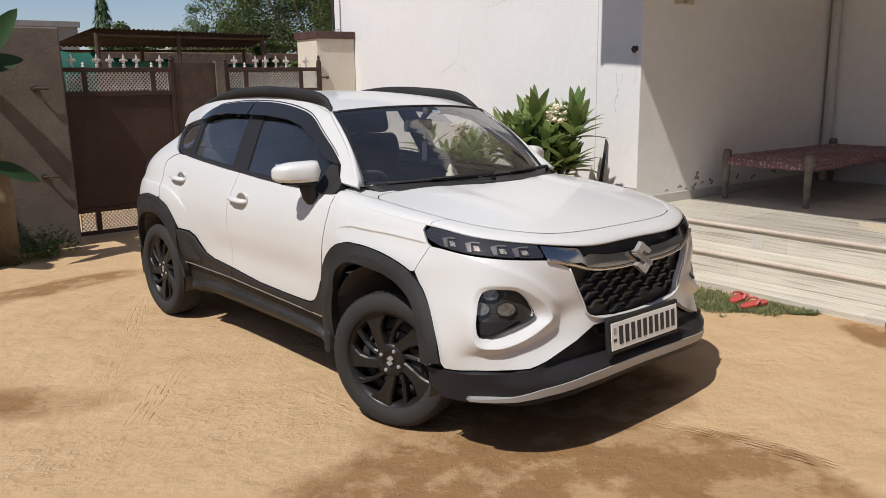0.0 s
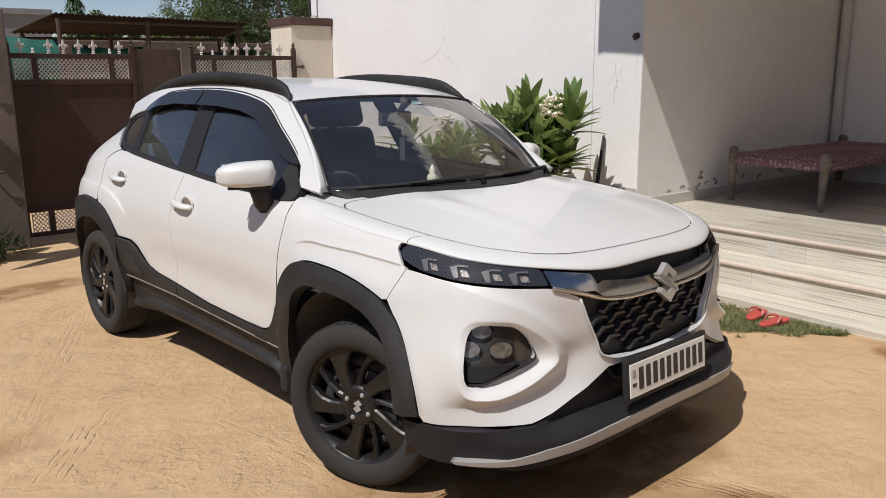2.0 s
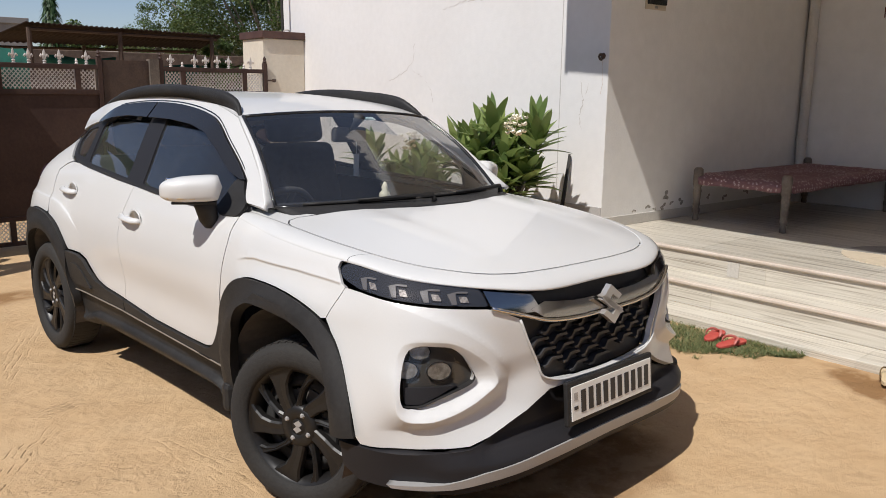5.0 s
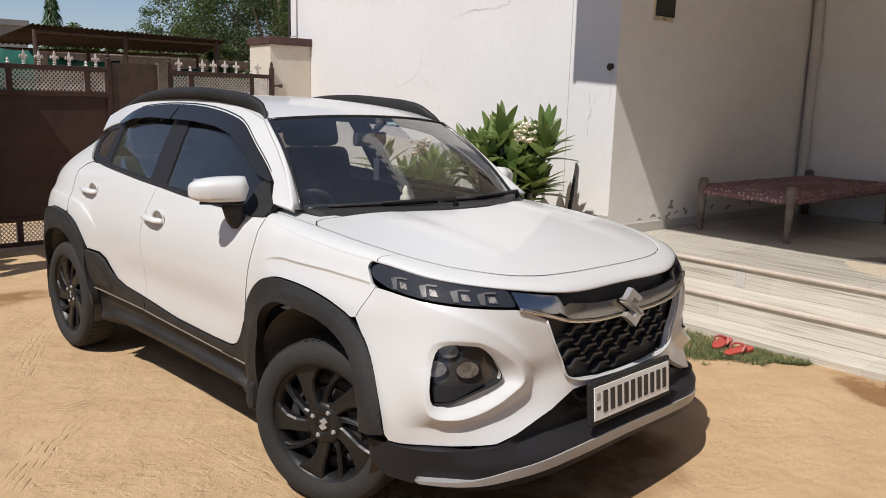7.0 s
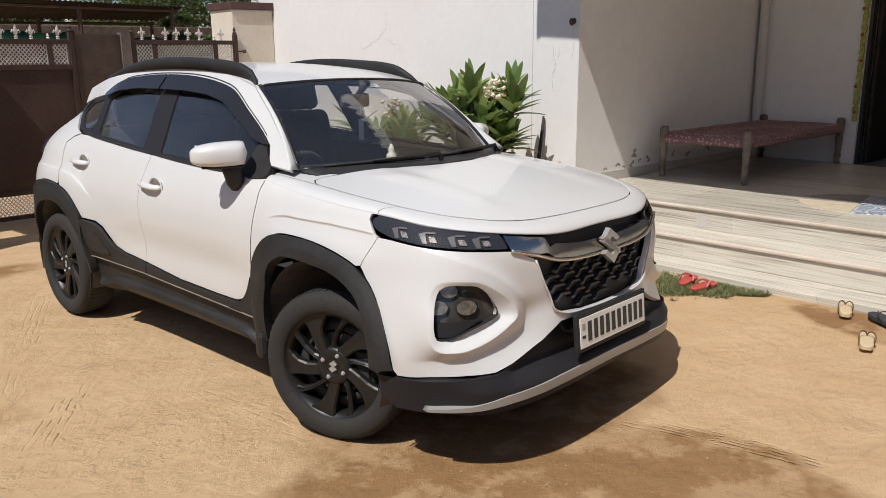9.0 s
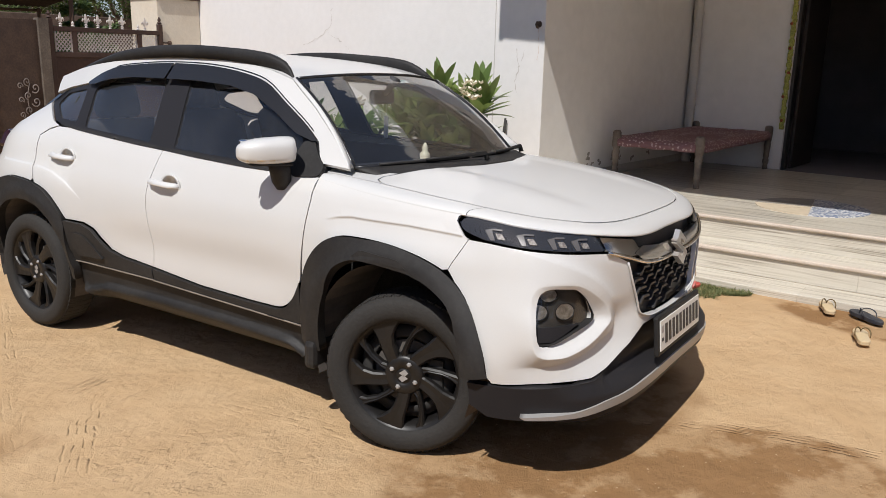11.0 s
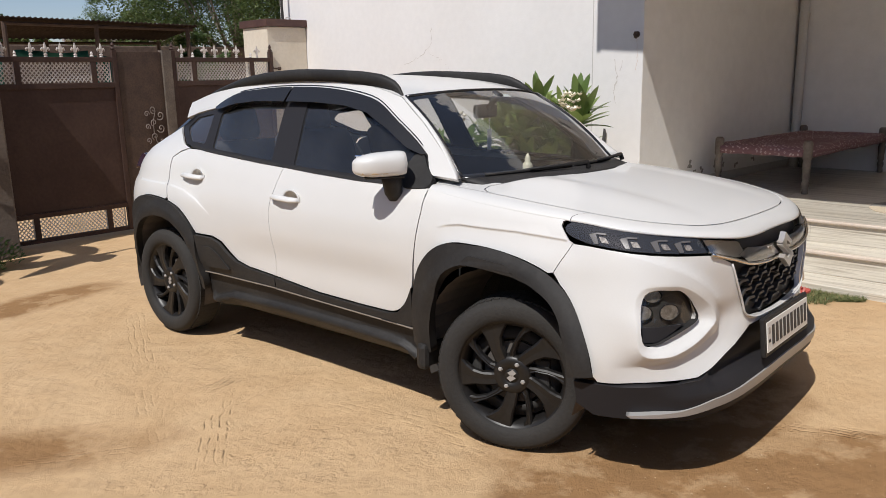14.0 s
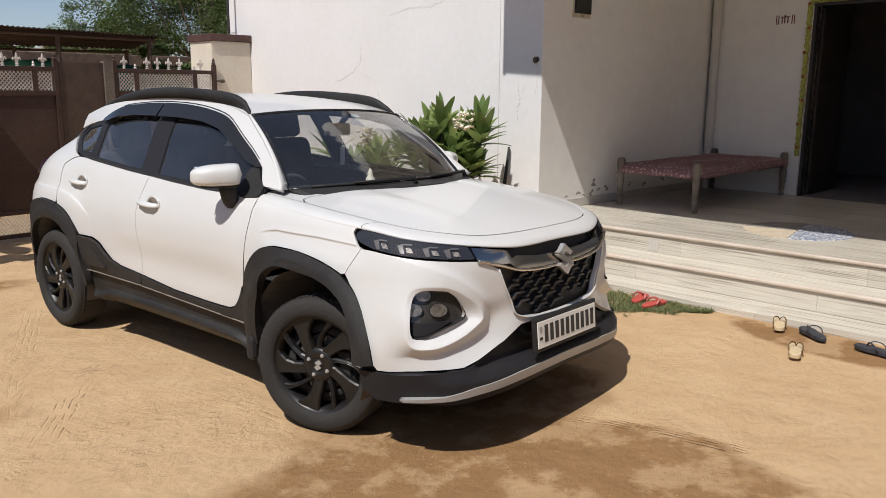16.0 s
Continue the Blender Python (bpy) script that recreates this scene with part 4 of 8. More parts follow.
ARCH_R = curve([(-0.838, 0.40), (-0.850, 0.45), (-0.872, 0.56), (-0.898, 0.66), (-0.954, 0.725), (-1.034, 0.784), (-1.148, 0.819), (-1.286, 0.836), (-1.42, 0.834), (-1.507, 0.811), (-1.59, 0.755), (-1.630, 0.66), (-1.648, 0.54), (-1.655, 0.40)], 44)


def arch(cx, cz, rx, rz, n, a0, a1, k=24):
    """Points along a squared-off wheel arch, from angle a0 to a1."""
    out = []
    for a in np.radians(np.linspace(a0, a1, k)):
        c, s = math.cos(a), math.sin(a)
        out.append((cx + rx * math.copysign(abs(c) ** (2 / n), c), cz + rz * math.copysign(abs(s) ** (2 / n), s)))
    return out


def wall_at(x, z):
    """The body's side over a plan of x and z, round the front corner too."""
    x, z = np.broadcast_arrays(np.asarray(x, float), np.asarray(z, float))
    t = np.clip((x - XS) / (NOSE(z) - XS), 0, 0.97)
    b = np.clip((XR - x) / (XR - TAIL(z)), 0, 0.97)
    n = NOSE_N(z)
    s = np.where(x > XS, (1 - t**n) ** (1 / n), (1 - b**4.4) ** (1 / 4.4))
    return np.stack([x, -shaped(x, HALF(z), z, s), z], -1)


def plain(points, step=0.03):
    return rounded([(*p, 0.0) for p in points], 0.0, step)



FOG = [(0.802, 0.553), (0.808, 0.60), (0.804, 0.69), (0.787, 0.735), (0.745, 0.748), (0.645, 0.742), (0.605, 0.712), (0.545, 0.640), (0.556, 0.620), (0.675, 0.578), (0.735, 0.555)]
LAMP = [(1.052, 0.944), (1.014, 0.968), (0.965, 0.961), (0.76, 0.943), (0.560, 0.916), (0.535, 0.862), (0.66, 0.869), (0.82, 0.880), (0.955, 0.892), (1.034, 0.914)]
fog_line = rounded([(*p, 0.02) for p in FOG], 0.02, 0.02)
lamp_line = rounded([(*p, 0.028 if p[0] > 0.95 else 0.012) for p in LAMP], 0.014, 0.02)
RIM_LINE = rounded([(*p, 0.022) for p in ((0.824, 0.532), (0.828, 0.70), (0.800, 0.753), (0.73, 0.761), (0.645, 0.757), (0.595, 0.734), (0.505, 0.675), (0.462, 0.616), (0.536, 0.566), (0.61, 0.534), (0.69, 0.514), (0.79, 0.513))], 0.02, 0.015)
SWEEP = [(1.000, 0.885), (0.90, 0.876), (0.82, 0.862), (0.72, 0.830), (0.62, 0.789), (0.515, 0.722), (0.45, 0.660), (0.414, 0.612), (0.420, 0.572), (0.470, 0.545), (0.54, 0.521), (0.70, 0.486), (0.88, 0.463), (0.98, 0.455)]
SWEEP_LINE = np.array(curve(SWEEP, 90))


NOSE_BACK = spline([0, 0.20, 0.36, 0.46, 0.60, 0.74, 0.90], [-0.005, -0.010, -0.026, -0.031, -0.022, -0.006, 0.0])


def nose_base(a, z):
    """How far the face of the bumper stands back of the plain nose, between grille and fog lamp."""
    return NOSE_BACK(a) * ramp(0.86, 0.62, z) * ramp(0.38, 0.54, z)


def face(u, z):
    u, z = np.broadcast_arrays(np.asarray(u, float), np.asarray(z, float))
    e = 0.003
    n = np.cross(wall(u + e, z) - wall(u - e, z), wall(u, z + e) - wall(u, z - e))
    n = n / np.linalg.norm(n, axis=-1)[..., None]
    n = n * np.where(n[..., :1] < 0, -1.0, 1.0)
    return wall(u, z) + n * nose_base(np.abs(u), z)[..., None]


def bumper_dish(p2):
    """The bowl round the fog lamp with its sharp ridge, the band that falls back from the ridge to the sweep line, and the lip below."""
    q = np.stack([np.abs(p2[:, 0]), p2[:, 1]], 1)
    a, z = q[:, 0], q[:, 1]
    there_and_back = np.r_[SWEEP_LINE, SWEEP_LINE[::-1][1:-1]]
    d_rim, d_fog, d_sweep = far_from(RIM_LINE, q), far_from(fog_line, q), far_from(there_and_back, q)
    within = inside(RIM_LINE, q)
    band = inside(np.r_[SWEEP_LINE, [(1.2, 0.45), (1.2, 0.89)]], q)
    s = d_rim / np.maximum(1e-6, d_rim + d_sweep)
    low = ramp(0.70, 0.60, z) * ramp(1.0, 0.84, a)
    high = ramp(0.60, 0.70, z) * ramp(1.0, 0.82, a)
    bowl = 0.008 * low - np.minimum(0.034, 0.80 * d_rim) * np.clip((0.84 - a) / 0.10, 0, 1)
    fall = (0.008 - 0.034 * s) * low
    back_ = -0.026 * ramp(0.17, 0.0, d_sweep) * low - 0.009 * ramp(0.0, 0.030, d_sweep) * ramp(0.12, 0.035, d_sweep) * high
    return np.where(within, bowl, np.where(band, fall, back_))


half = [P(0.888, x=1.540), P(0.827, x=1.508), P(0.775, x=1.481)]
half += [P(z, x=x) for x, z in ARCH_F[::-1] if x > 1.49]
half += [P(0.398, x=1.69), P(0.400, x=1.765), (0.886, 0.402), (0.69, 0.417), (0.55, 0.423), (0.465, 0.446), (0.32, 0.503), (0.240, 0.555), (0.0, 0.548)]
inner = [(0.0, 0.570), (0.10, 0.573), (0.24, 0.590), (0.287, 0.612), (0.320, 0.655), (0.389, 0.742), (0.436, 0.818), (0.50, 0.846), (0.537, 0.855)] + [(u, z - 0.006) for u, z in LAMP[6:9]]
bumper = panel("front_bumper", plain(half[:-1] + [(-u, z) for u, z in half[:-1][::-1]] + [(-u, z) for u, z in inner[::-1][:-1]] + inner, 0.02), face, PAINT, car,
               "pearl white bumper with a raised C round each fog lamp", step=0.014, thick=0.02,
               holes=[fog_line, fog_line * np.array([-1, 1])], dish=bumper_dish,
               lines=[k * np.array([s, 1]) for s in (1, -1) for k in [np.r_[h, h[:1]] for h in (inset(RIM_LINE, 0.0022), inset(RIM_LINE, -0.0022))] + beside(SWEEP, 0.003, 90)])


def brow_strip(name, u0, u1, parent, n=60):
    qs = np.linspace(0, 1, 13)
    rows = [brow(np.full(13, u), qs) for u in np.linspace(u0, u1, n)]
    inner_ = [np.r_[r, [r[-1] - (0, 0, 0.014)]] for r in rows]
    inner_ = [np.r_[[r[0] - (0.010 * np.sign(r[0][0]), 0, 0.004)], r] for r in inner_]
    return quad_grid(name, inner_, PAINT, parent)


brow_strip("bonnet_brow", -1.015, 1.015, bumper, 90)
# bonnet
edge = [(float(SHUT_X(u)) - 0.003, float(SHUT_Y(u)) - 0.003) for u in np.linspace(0, 1.50, 40)]
tail_edge = [(1.075, 0.708), (1.045, 0.685), (1.035, 0.640), (1.06, 0.575), (1.12, 0.42), (1.165, 0.20), (1.175, 0.0)]
loop = edge + tail_edge
loop = loop + [(x, -y) for x, y in loop[::-1][1:-1]]
panel("bonnet", plain(loop, 0.03), hood, PAINT, car, "", step=0.035, thick=0.012, gap=0.001)

for side in (-1, 1):
    hand = lambda q: (q[0], q[1] * (-side), q[2])
    # front wing: flank below the crease, and its rolled top
    wing = [(P(z, x=x)[0], z) for x, z in [(1.540, 0.888), (1.508, 0.827), (1.481, 0.775)]]
    wing += [(P(z, x=x)[0], z) for x, z in ARCH_F if x < 1.47]
    wing += [(P(z, x=x)[0], z) for x, z in [(0.768, 0.43), (0.773, 0.61), (0.785, 0.79), (0.80, 0.94), (0.80, 1.02)]]
    top = [(u, float(ROLL_Z(u))) for u in np.linspace(P(1.02, x=0.80)[0], 1.018, 26)]
    wing_line = plain(wing + top + [(1.022, 0.9715), (1.046, 0.962), (1.055, 0.947), (1.045, 0.922), (1.034, 0.900)], 0.03)
    front_wing = panel("front_wing", wing_line, wall, PAINT, car, "", step=0.03, side=side,
                       lines=[[(P(float(wing_line_z(x)), x=x)[0], float(wing_line_z(x)) + d) for x in np.linspace(0.92, 1.56, 40)] for d in (0.005, -0.002, -0.011)])
    brow_strip("wing_top", -side * 1.018, -side * 1.815, front_wing, 50)
    cap = [(float(SHUT_X(u)), float(SHUT_Y(u)) - 0.001) for u in np.linspace(1.52, 1.84, 12)] + [(0.775, 0.66), (0.86, 0.635), (0.95, 0.610), (1.055, 0.572), (1.032, 0.637), (1.041, 0.687), (1.072, 0.712)]
    panel("wing_cap", plain([(x, -side * y) for x, y in cap], 0.03), hood, PAINT, front_wing, "", step=0.03, thick=0.012, gap=0.001, side=-1, lift=0.0)

    # doors
    seam_mid = curve([(-0.188, 1.064), (-0.205, 1.0), (-0.238, 0.87), (-0.222, 0.72), (-0.208, 0.606), (-0.212, 0.505)], 16)
    belt_f = [(-0.150, 1.066), (0.05, 1.054), (0.38, 1.040), (0.62, 1.036), (0.795, 1.036)]
    front_line = rounded([(*p, 0.0) for p in belt_f] + [(0.797, 0.94, 0), (0.782, 0.79, 0), (0.762, 0.61, 0.02), (0.715, 0.521, 0.05), (0.650, 0.466, 0.06), (0.447, 0.466, 0.0), (0.126, 0.474, 0.0)]
                         + [(*p, 0.0) for p in seam_mid[::-1]], 0.0, 0.03)
    front_door = panel("front_door", front_line, flank, PAINT, car, "", step=0.03, side=side)
    rear_arch = [p for p in ARCH_R[::-1] if p[0] > -1.165 and p[1] > 0.655]
    rear_line = plain(seam_mid + [(-0.434, 0.523), (-0.531, 0.545), (-0.60, 0.590), (-0.66, 0.635), (-0.741, 0.657), (-0.890, 0.658)] + rear_arch[::-1]
                      + [(-1.170, 0.84), (-1.195, 0.90), (-1.226, 0.98), (-1.248, 1.06), (-1.19, 1.095), (-1.117, 1.116), (-0.955, 1.116), (-0.91, 1.112), (-0.64, 1.094), (-0.40, 1.078)], 0.03)
    rear_door = panel("rear_door", rear_line, flank, PAINT, car, "", step=0.03, side=side,
                      lines=[[(x, float(quarter_line_z(x)) + d) for x in np.linspace(-1.20, -0.72, 30)] for d in (0.0065, 0.0, -0.0065)])
    # rear quarter with the shoulder that runs into the tail
    def Q(x, z):
        return (wall_u(z, x=x), z)
    quarter = [Q(*p) for p in ((-1.117, 1.121), (-1.195, 1.100), (-1.253, 1.063), (-1.231, 0.98), (-1.200, 0.90), (-1.174, 0.84))]
    quarter += [Q(x, z) for x, z in ARCH_R if x < -1.175 and z > 0.46]
    quarter += [Q(-1.66, 0.50), (U1 + 1.02, 0.62), (U1 + 1.25, 0.70), (U1 + 1.25, 1.06), (U1 + 0.95, 1.072), Q(-1.60, 1.128), Q(-1.50, 1.190), Q(-1.43, 1.236), Q(-1.356, 1.205), Q(-1.293, 1.180), Q(-1.20, 1.138)]
    panel("rear_quarter", plain(quarter, 0.03), wall, PAINT, car, "", step=0.03, side=side,
          lines=[[(Q(x, float(quarter_line_z(x)))[0], float(quarter_line_z(x)) + d) for x in np.linspace(-1.55, -1.12, 30)] for d in (0.0065, 0.0, -0.0065)])
    panel("rear_bumper", plain([Q(-1.64, 0.49), Q(-1.66, 0.44), Q(-1.64, 0.30), (U1 + 1.68, 0.28), (U1 + 1.68, 0.69), (U1 + 1.25, 0.69), (U1 + 1.02, 0.61)], 0.04), wall, CLAD, car, "black plastic bumper", step=0.05, side=side)
    lamp_t = panel("tail_lamp", rounded([(U1 + 0.93, 0.955, 0.02), (U1 + 1.60, 0.955, 0.0), (U1 + 1.60, 1.035, 0.0), (U1 + 0.96, 1.040, 0.02)], 0.01, 0.04), wall, TAIL_RED, car, "dark red tail lamp", step=0.03, lift=0.028, thick=0.03, side=side)

    # cabin side frame in white: pillar, cant rail, rear pillar
    roof_edge = curve([(0.46, 1.415), (0.30, 1.455), (0.0, 1.487), (-0.33, 1.495), (-0.60, 1.487), (-0.90, 1.462), (-1.20, 1.424), (-1.42, 1.374)], 26)
    dlo_top = curve([(-1.00, 1.350), (-0.93, 1.388), (-0.84, 1.421), (-0.60, 1.452), (-0.33, 1.462), (-0.03, 1.452), (0.17, 1.428), (0.31, 1.398), (0.49, 1.306), (0.66, 1.205), (0.715, 1.165)], 36)
    frame_line = plain([(0.925, 1.075), (0.79, 1.185), (0.64, 1.300)] + roof_edge + [(-1.412, 1.33), (-1.388, 1.283), (-1.23, 1.318)] + dlo_top + [(0.745, 1.11), (0.775, 1.082)], 0.03)
    panel("side_frame", frame_line, cabin, PAINT, car, "white roof pillar and rail", step=0.025, side=side, thick=0.02)

    gap_line = [(x, z + 0.013) for x, z in dlo_top[4:-1]]
    panel("frame_gap", plain(gap_line + [(x, z - 0.005) for x, z in gap_line[::-1]], 0.03), flank, GLOSS_BLACK, car, "dark door-frame gap", step=0.03, lift=0.0015, thick=0.0, gap=0.0, side=side)
    # glazing: black surround with three panes, smoked rain visors
    dlo = plain(dlo_top + [(0.745, 1.108), (0.80, 1.068), (0.795, 1.040), (0.62, 1.040), (0.38, 1.044), (0.05, 1.058), (-0.150, 1.070), (-0.40, 1.082), (-0.64, 1.098), (-0.91, 1.116), (-1.11, 1.130), (-1.20, 1.143), (-1.293, 1.185), (-1.356, 1.210), (-1.425, 1.240), (-1.392, 1.280), (-1.23, 1.314)], 0.03)
    pane_f = rounded([(-0.125, 1.082, 0.01), (0.38, 1.066, 0.0), (0.590, 1.062, 0.01), (0.640, 1.165, 0.02), (0.50, 1.272, 0.05), (0.32, 1.375, 0.05), (0.15, 1.405, 0.05), (-0.20, 1.425, 0.01)], 0.01, 0.03)
    pane_r = rounded([(-0.315, 1.095, 0.01), (-0.375, 1.425, 0.01), (-0.60, 1.420, 0.04), (-0.80, 1.388, 0.06), (-0.93, 1.325, 0.03), (-0.880, 1.132, 0.02)], 0.01, 0.03)
    pane_q = rounded([(-0.985, 1.152, 0.01), (-1.02, 1.318, 0.02), (-1.23, 1.290, 0.02), (-1.315, 1.235, 0.03), (-1.16, 1.160, 0.03)], 0.01, 0.03)
    surround = panel("window_surround", dlo, flank, SATIN_BLACK, car, "black window surround", step=0.03, holes=[pane_f, pane_r, pane_q], lift=-0.006, side=side, thick=0.018)
    for q in (pane_f, pane_r, pane_q):
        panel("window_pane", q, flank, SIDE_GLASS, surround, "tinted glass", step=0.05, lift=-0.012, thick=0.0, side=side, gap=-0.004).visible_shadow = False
    strip = plain([(-0.15, 1.062), (0.05, 1.050), (0.38, 1.036), (0.62, 1.032), (0.80, 1.032), (0.80, 1.046), (0.62, 1.046), (0.38, 1.05), (0.05, 1.064), (-0.15, 1.076), (-0.40, 1.088), (-0.64, 1.104), (-0.91, 1.122), (-1.10, 1.136), (-1.10, 1.124), (-0.91, 1.108), (-0.64, 1.09), (-0.40, 1.074)], 0.03)
    panel("belt_strip", strip, flank, CLAD, car, "matt black belt moulding", step=0.03, lift=0.004, side=side, gap=0.0)
    vis_f = plain([(-0.338, 1.4625)] + [p for p in dlo_top if p[0] > -0.325] + [(0.690, 1.160), (0.60, 1.185), (0.46, 1.262), (0.30, 1.330), (0.13, 1.360), (-0.10, 1.374), (-0.335, 1.376)], 0.03)
    vis_r = plain([p for p in dlo_top if p[0] < -0.36] + [(-0.352, 1.462), (-0.350, 1.376), (-0.60, 1.378), (-0.78, 1.362), (-0.90, 1.335), (-0.985, 1.335)], 0.03)
    for v in (vis_f, vis_r):
        low_edge = lambda p2, v=v: 0.012 + 0.016 * np.clip((np.interp(p2[:, 0], [-1.0, -0.84, -0.33, 0.17, 0.31, 0.49, 0.72], [1.35, 1.421, 1.462, 1.428, 1.398, 1.306, 1.165]) - p2[:, 1]) / 0.08, 0, 1)
        panel("rain_visor", v, flank, GLOSS_BLACK, car, "smoked black plastic rain visor", step=0.025, dish=low_edge, thick=0.004, side=side)
    sail = rounded([(0.61, 1.05, 0.01), (0.645, 1.165, 0.03), (0.70, 1.168, 0.01), (0.745, 1.11, 0.01), (0.80, 1.07, 0.02), (0.80, 1.03, 0.02), (0.66, 1.02, 0.02)], 0.01, 0.03)
    panel("mirror_sail", sail, flank, CLAD, car, "black mirror mount", step=0.03, lift=0.008, side=side)

    # black cladding: arches, doors, sill
    out_f, in_f = [tuple(q) for q in inset(np.array(ARCH_F + [(1.2, 0.40)]), 0.003)[:-1]], ARCH_F_IN
    ring_f = plain(out_f[:-1] + [(0.776, 0.40), (0.776, 0.36), (0.815, 0.335)] + in_f[::-1], 0.03)
    panel("arch_cladding", ring_f, lambda x, z: wall_at(x, z), CLAD, car, "black wheel-arch cladding", step=0.025, lift=0.022, thick=0.04, side=side,
          dish=lambda p2: 0.016 * ramp(0.462, 0.40, np.hypot(p2[:, 0] - 1.225, p2[:, 1] - 0.375)) - 0.010 * ramp(0.395, 0.372, np.hypot(p2[:, 0] - 1.225, p2[:, 1] - 0.375)))
    out_r, in_r = [tuple(q) for q in inset(np.array(ARCH_R + [(-1.2, 0.40)]), 0.003)[:-1]], arch(-1.235, 0.37, 0.360, 0.360, 2.2, -6, 186, 40)
    ring_r = plain(out_r[:-1] + [(-1.652, 0.36), (-1.63, 0.30), (-1.60, 0.30)] + in_r[::-1][1:-1] + [(-0.872, 0.34), (-0.842, 0.34)], 0.03)
    panel("arch_cladding", ring_r, lambda x, z: wall_at(x, z), CLAD, car, "black wheel-arch cladding", step=0.025, lift=0.022, thick=0.04, side=side,
          dish=lambda p2: 0.016 * ramp(0.44, 0.38, np.hypot(p2[:, 0] + 1.235, p2[:, 1] - 0.38)) - 0.010 * ramp(0.385, 0.355, np.hypot(p2[:, 0] + 1.235, p2[:, 1] - 0.37)))
    pad = rounded([(1.085, 0.772, 0.01), (1.125, 0.803, 0.015), (1.295, 0.789, 0.012), (1.335, 0.755, 0.01)], 0.01, 0.02)
    panel("arch_pad", pad, lambda x, z: wall_at(x, z), CLAD, car, "shallow raised pad of the arch cladding", step=0.02, lift=0.036, thick=0.008, side=side)
    clad_f = rounded([(-0.208, 0.499, 0), (0.126, 0.468, 0), (0.447, 0.460, 0), (0.652, 0.460, 0.06), (0.717, 0.516, 0.05), (0.764, 0.606, 0.005), (0.766, 0.425, 0.01), (0.72, 0.418, 0.0), (0.141, 0.432, 0), (-0.203, 0.446, 0)], 0.0, 0.03)
    panel("door_cladding", clad_f, flank, CLAD, car, "black door cladding", step=0.03, lift=0.012, thick=0.02, side=side)
    clad_r = plain([(-0.216, 0.499), (-0.434, 0.517), (-0.535, 0.540), (-0.604, 0.585), (-0.664, 0.630), (-0.741, 0.651), (-0.886, 0.653), (-0.864, 0.54), (-0.842, 0.447), (-0.207, 0.446)], 0.03)
    panel("door_cladding", clad_r, flank, CLAD, car, "black door cladding with a raised end", step=0.025, lift=0.012, thick=0.02, side=side,
          dish=lambda p2: 0.012 * ramp(-0.45, -0.62, p2[:, 0]) * ramp(0.46, 0.52, p2[:, 1]))
    for a, b in (((-0.836, 0.444), (-0.205, 0.444)), ((-0.205, 0.442), (0.765, 0.416))):
        seg = plain([(a[0], a[1] - 0.0025), (b[0], b[1] - 0.0025), (b[0], b[1] + 0.002), (a[0], a[1] + 0.002)], 0.05)
        panel("sill_bead", seg, flank, BEAD, car, "thin dusty bead", step=0.05, lift=0.016, thick=0.01, gap=0.0, side=side)
    sill = rounded([(-0.832, 0.436, 0.0), (-0.20, 0.436, 0), (0.14, 0.424, 0), (0.766, 0.408, 0.0), (0.79, 0.30, 0.02), (0.74, 0.256, 0.03), (-0.78, 0.256, 0.05), (-0.86, 0.305, 0.02)], 0.01, 0.03)
    ledge_top = [(-0.80, 0.285), (-0.714, 0.309), (-0.62, 0.335), (-0.26, 0.345), (0.27, 0.342), (0.58, 0.334), (0.69, 0.325), (0.73, 0.297), (0.76, 0.28)]
    def sill_dish(p2, ledge_top=ledge_top):
        top_ = np.interp(p2[:, 0], *zip(*ledge_top))
        z = p2[:, 1]
        return -0.016 * np.clip((z - top_) / 0.012, 0, 1) + 0.016 * np.clip((top_ - z) / 0.010 + 0.4, 0, 1) - 0.055 * np.clip((top_ - 0.014 - z) / 0.065, 0, 1)
    panel("sill", sill, flank, CLAD, car, "black sill cladding with a stepped ledge", step=0.022, lift=0.006, thick=0.05, side=side, dish=sill_dish,
          lines=[[(x, float(np.interp(x, *zip(*ledge_top))) + d) for x in np.linspace(-0.79, 0.75, 40)] for d in (0.012, 0.004, -0.006)])
    boss = rounded([(-0.820, 0.600, 0.01), (-0.735, 0.600, 0.02), (-0.66, 0.560, 0.01), (-0.575, 0.490, 0.01), (-0.790, 0.482, 0.01)], 0.01, 0.02)
    panel("cladding_boss", boss, flank, CLAD, car, "raised patch of the cladding", step=0.02, lift=0.030, thick=0.012, side=side)
    # mud flap behind the front wheel
    box("mud_flap", 0.80, 0.862, min(side * 0.66, side * 0.868), max(side * 0.66, side * 0.868), 0.245, 0.37, CLAD, car, "", 0.024)
    # wheel-house liners
    for cx in (1.225, -1.235):
        bm = bmesh.new()
        ring = [[bm.verts.new((cx + 0.378 * math.cos(a), side * y, 0.365 + 0.385 * math.sin(a))) for y in (0.84, 0.50)] for a in np.radians(np.linspace(-20, 200, 24))]
        for p, q in zip(ring, ring[1:]):
            bm.faces.new((p[0], p[1], q[1], q[0]))
        hubv = [r[1] for r in ring]
        bm.faces.new(hubv)
        part("wheel_liner", bm, LINER, car)

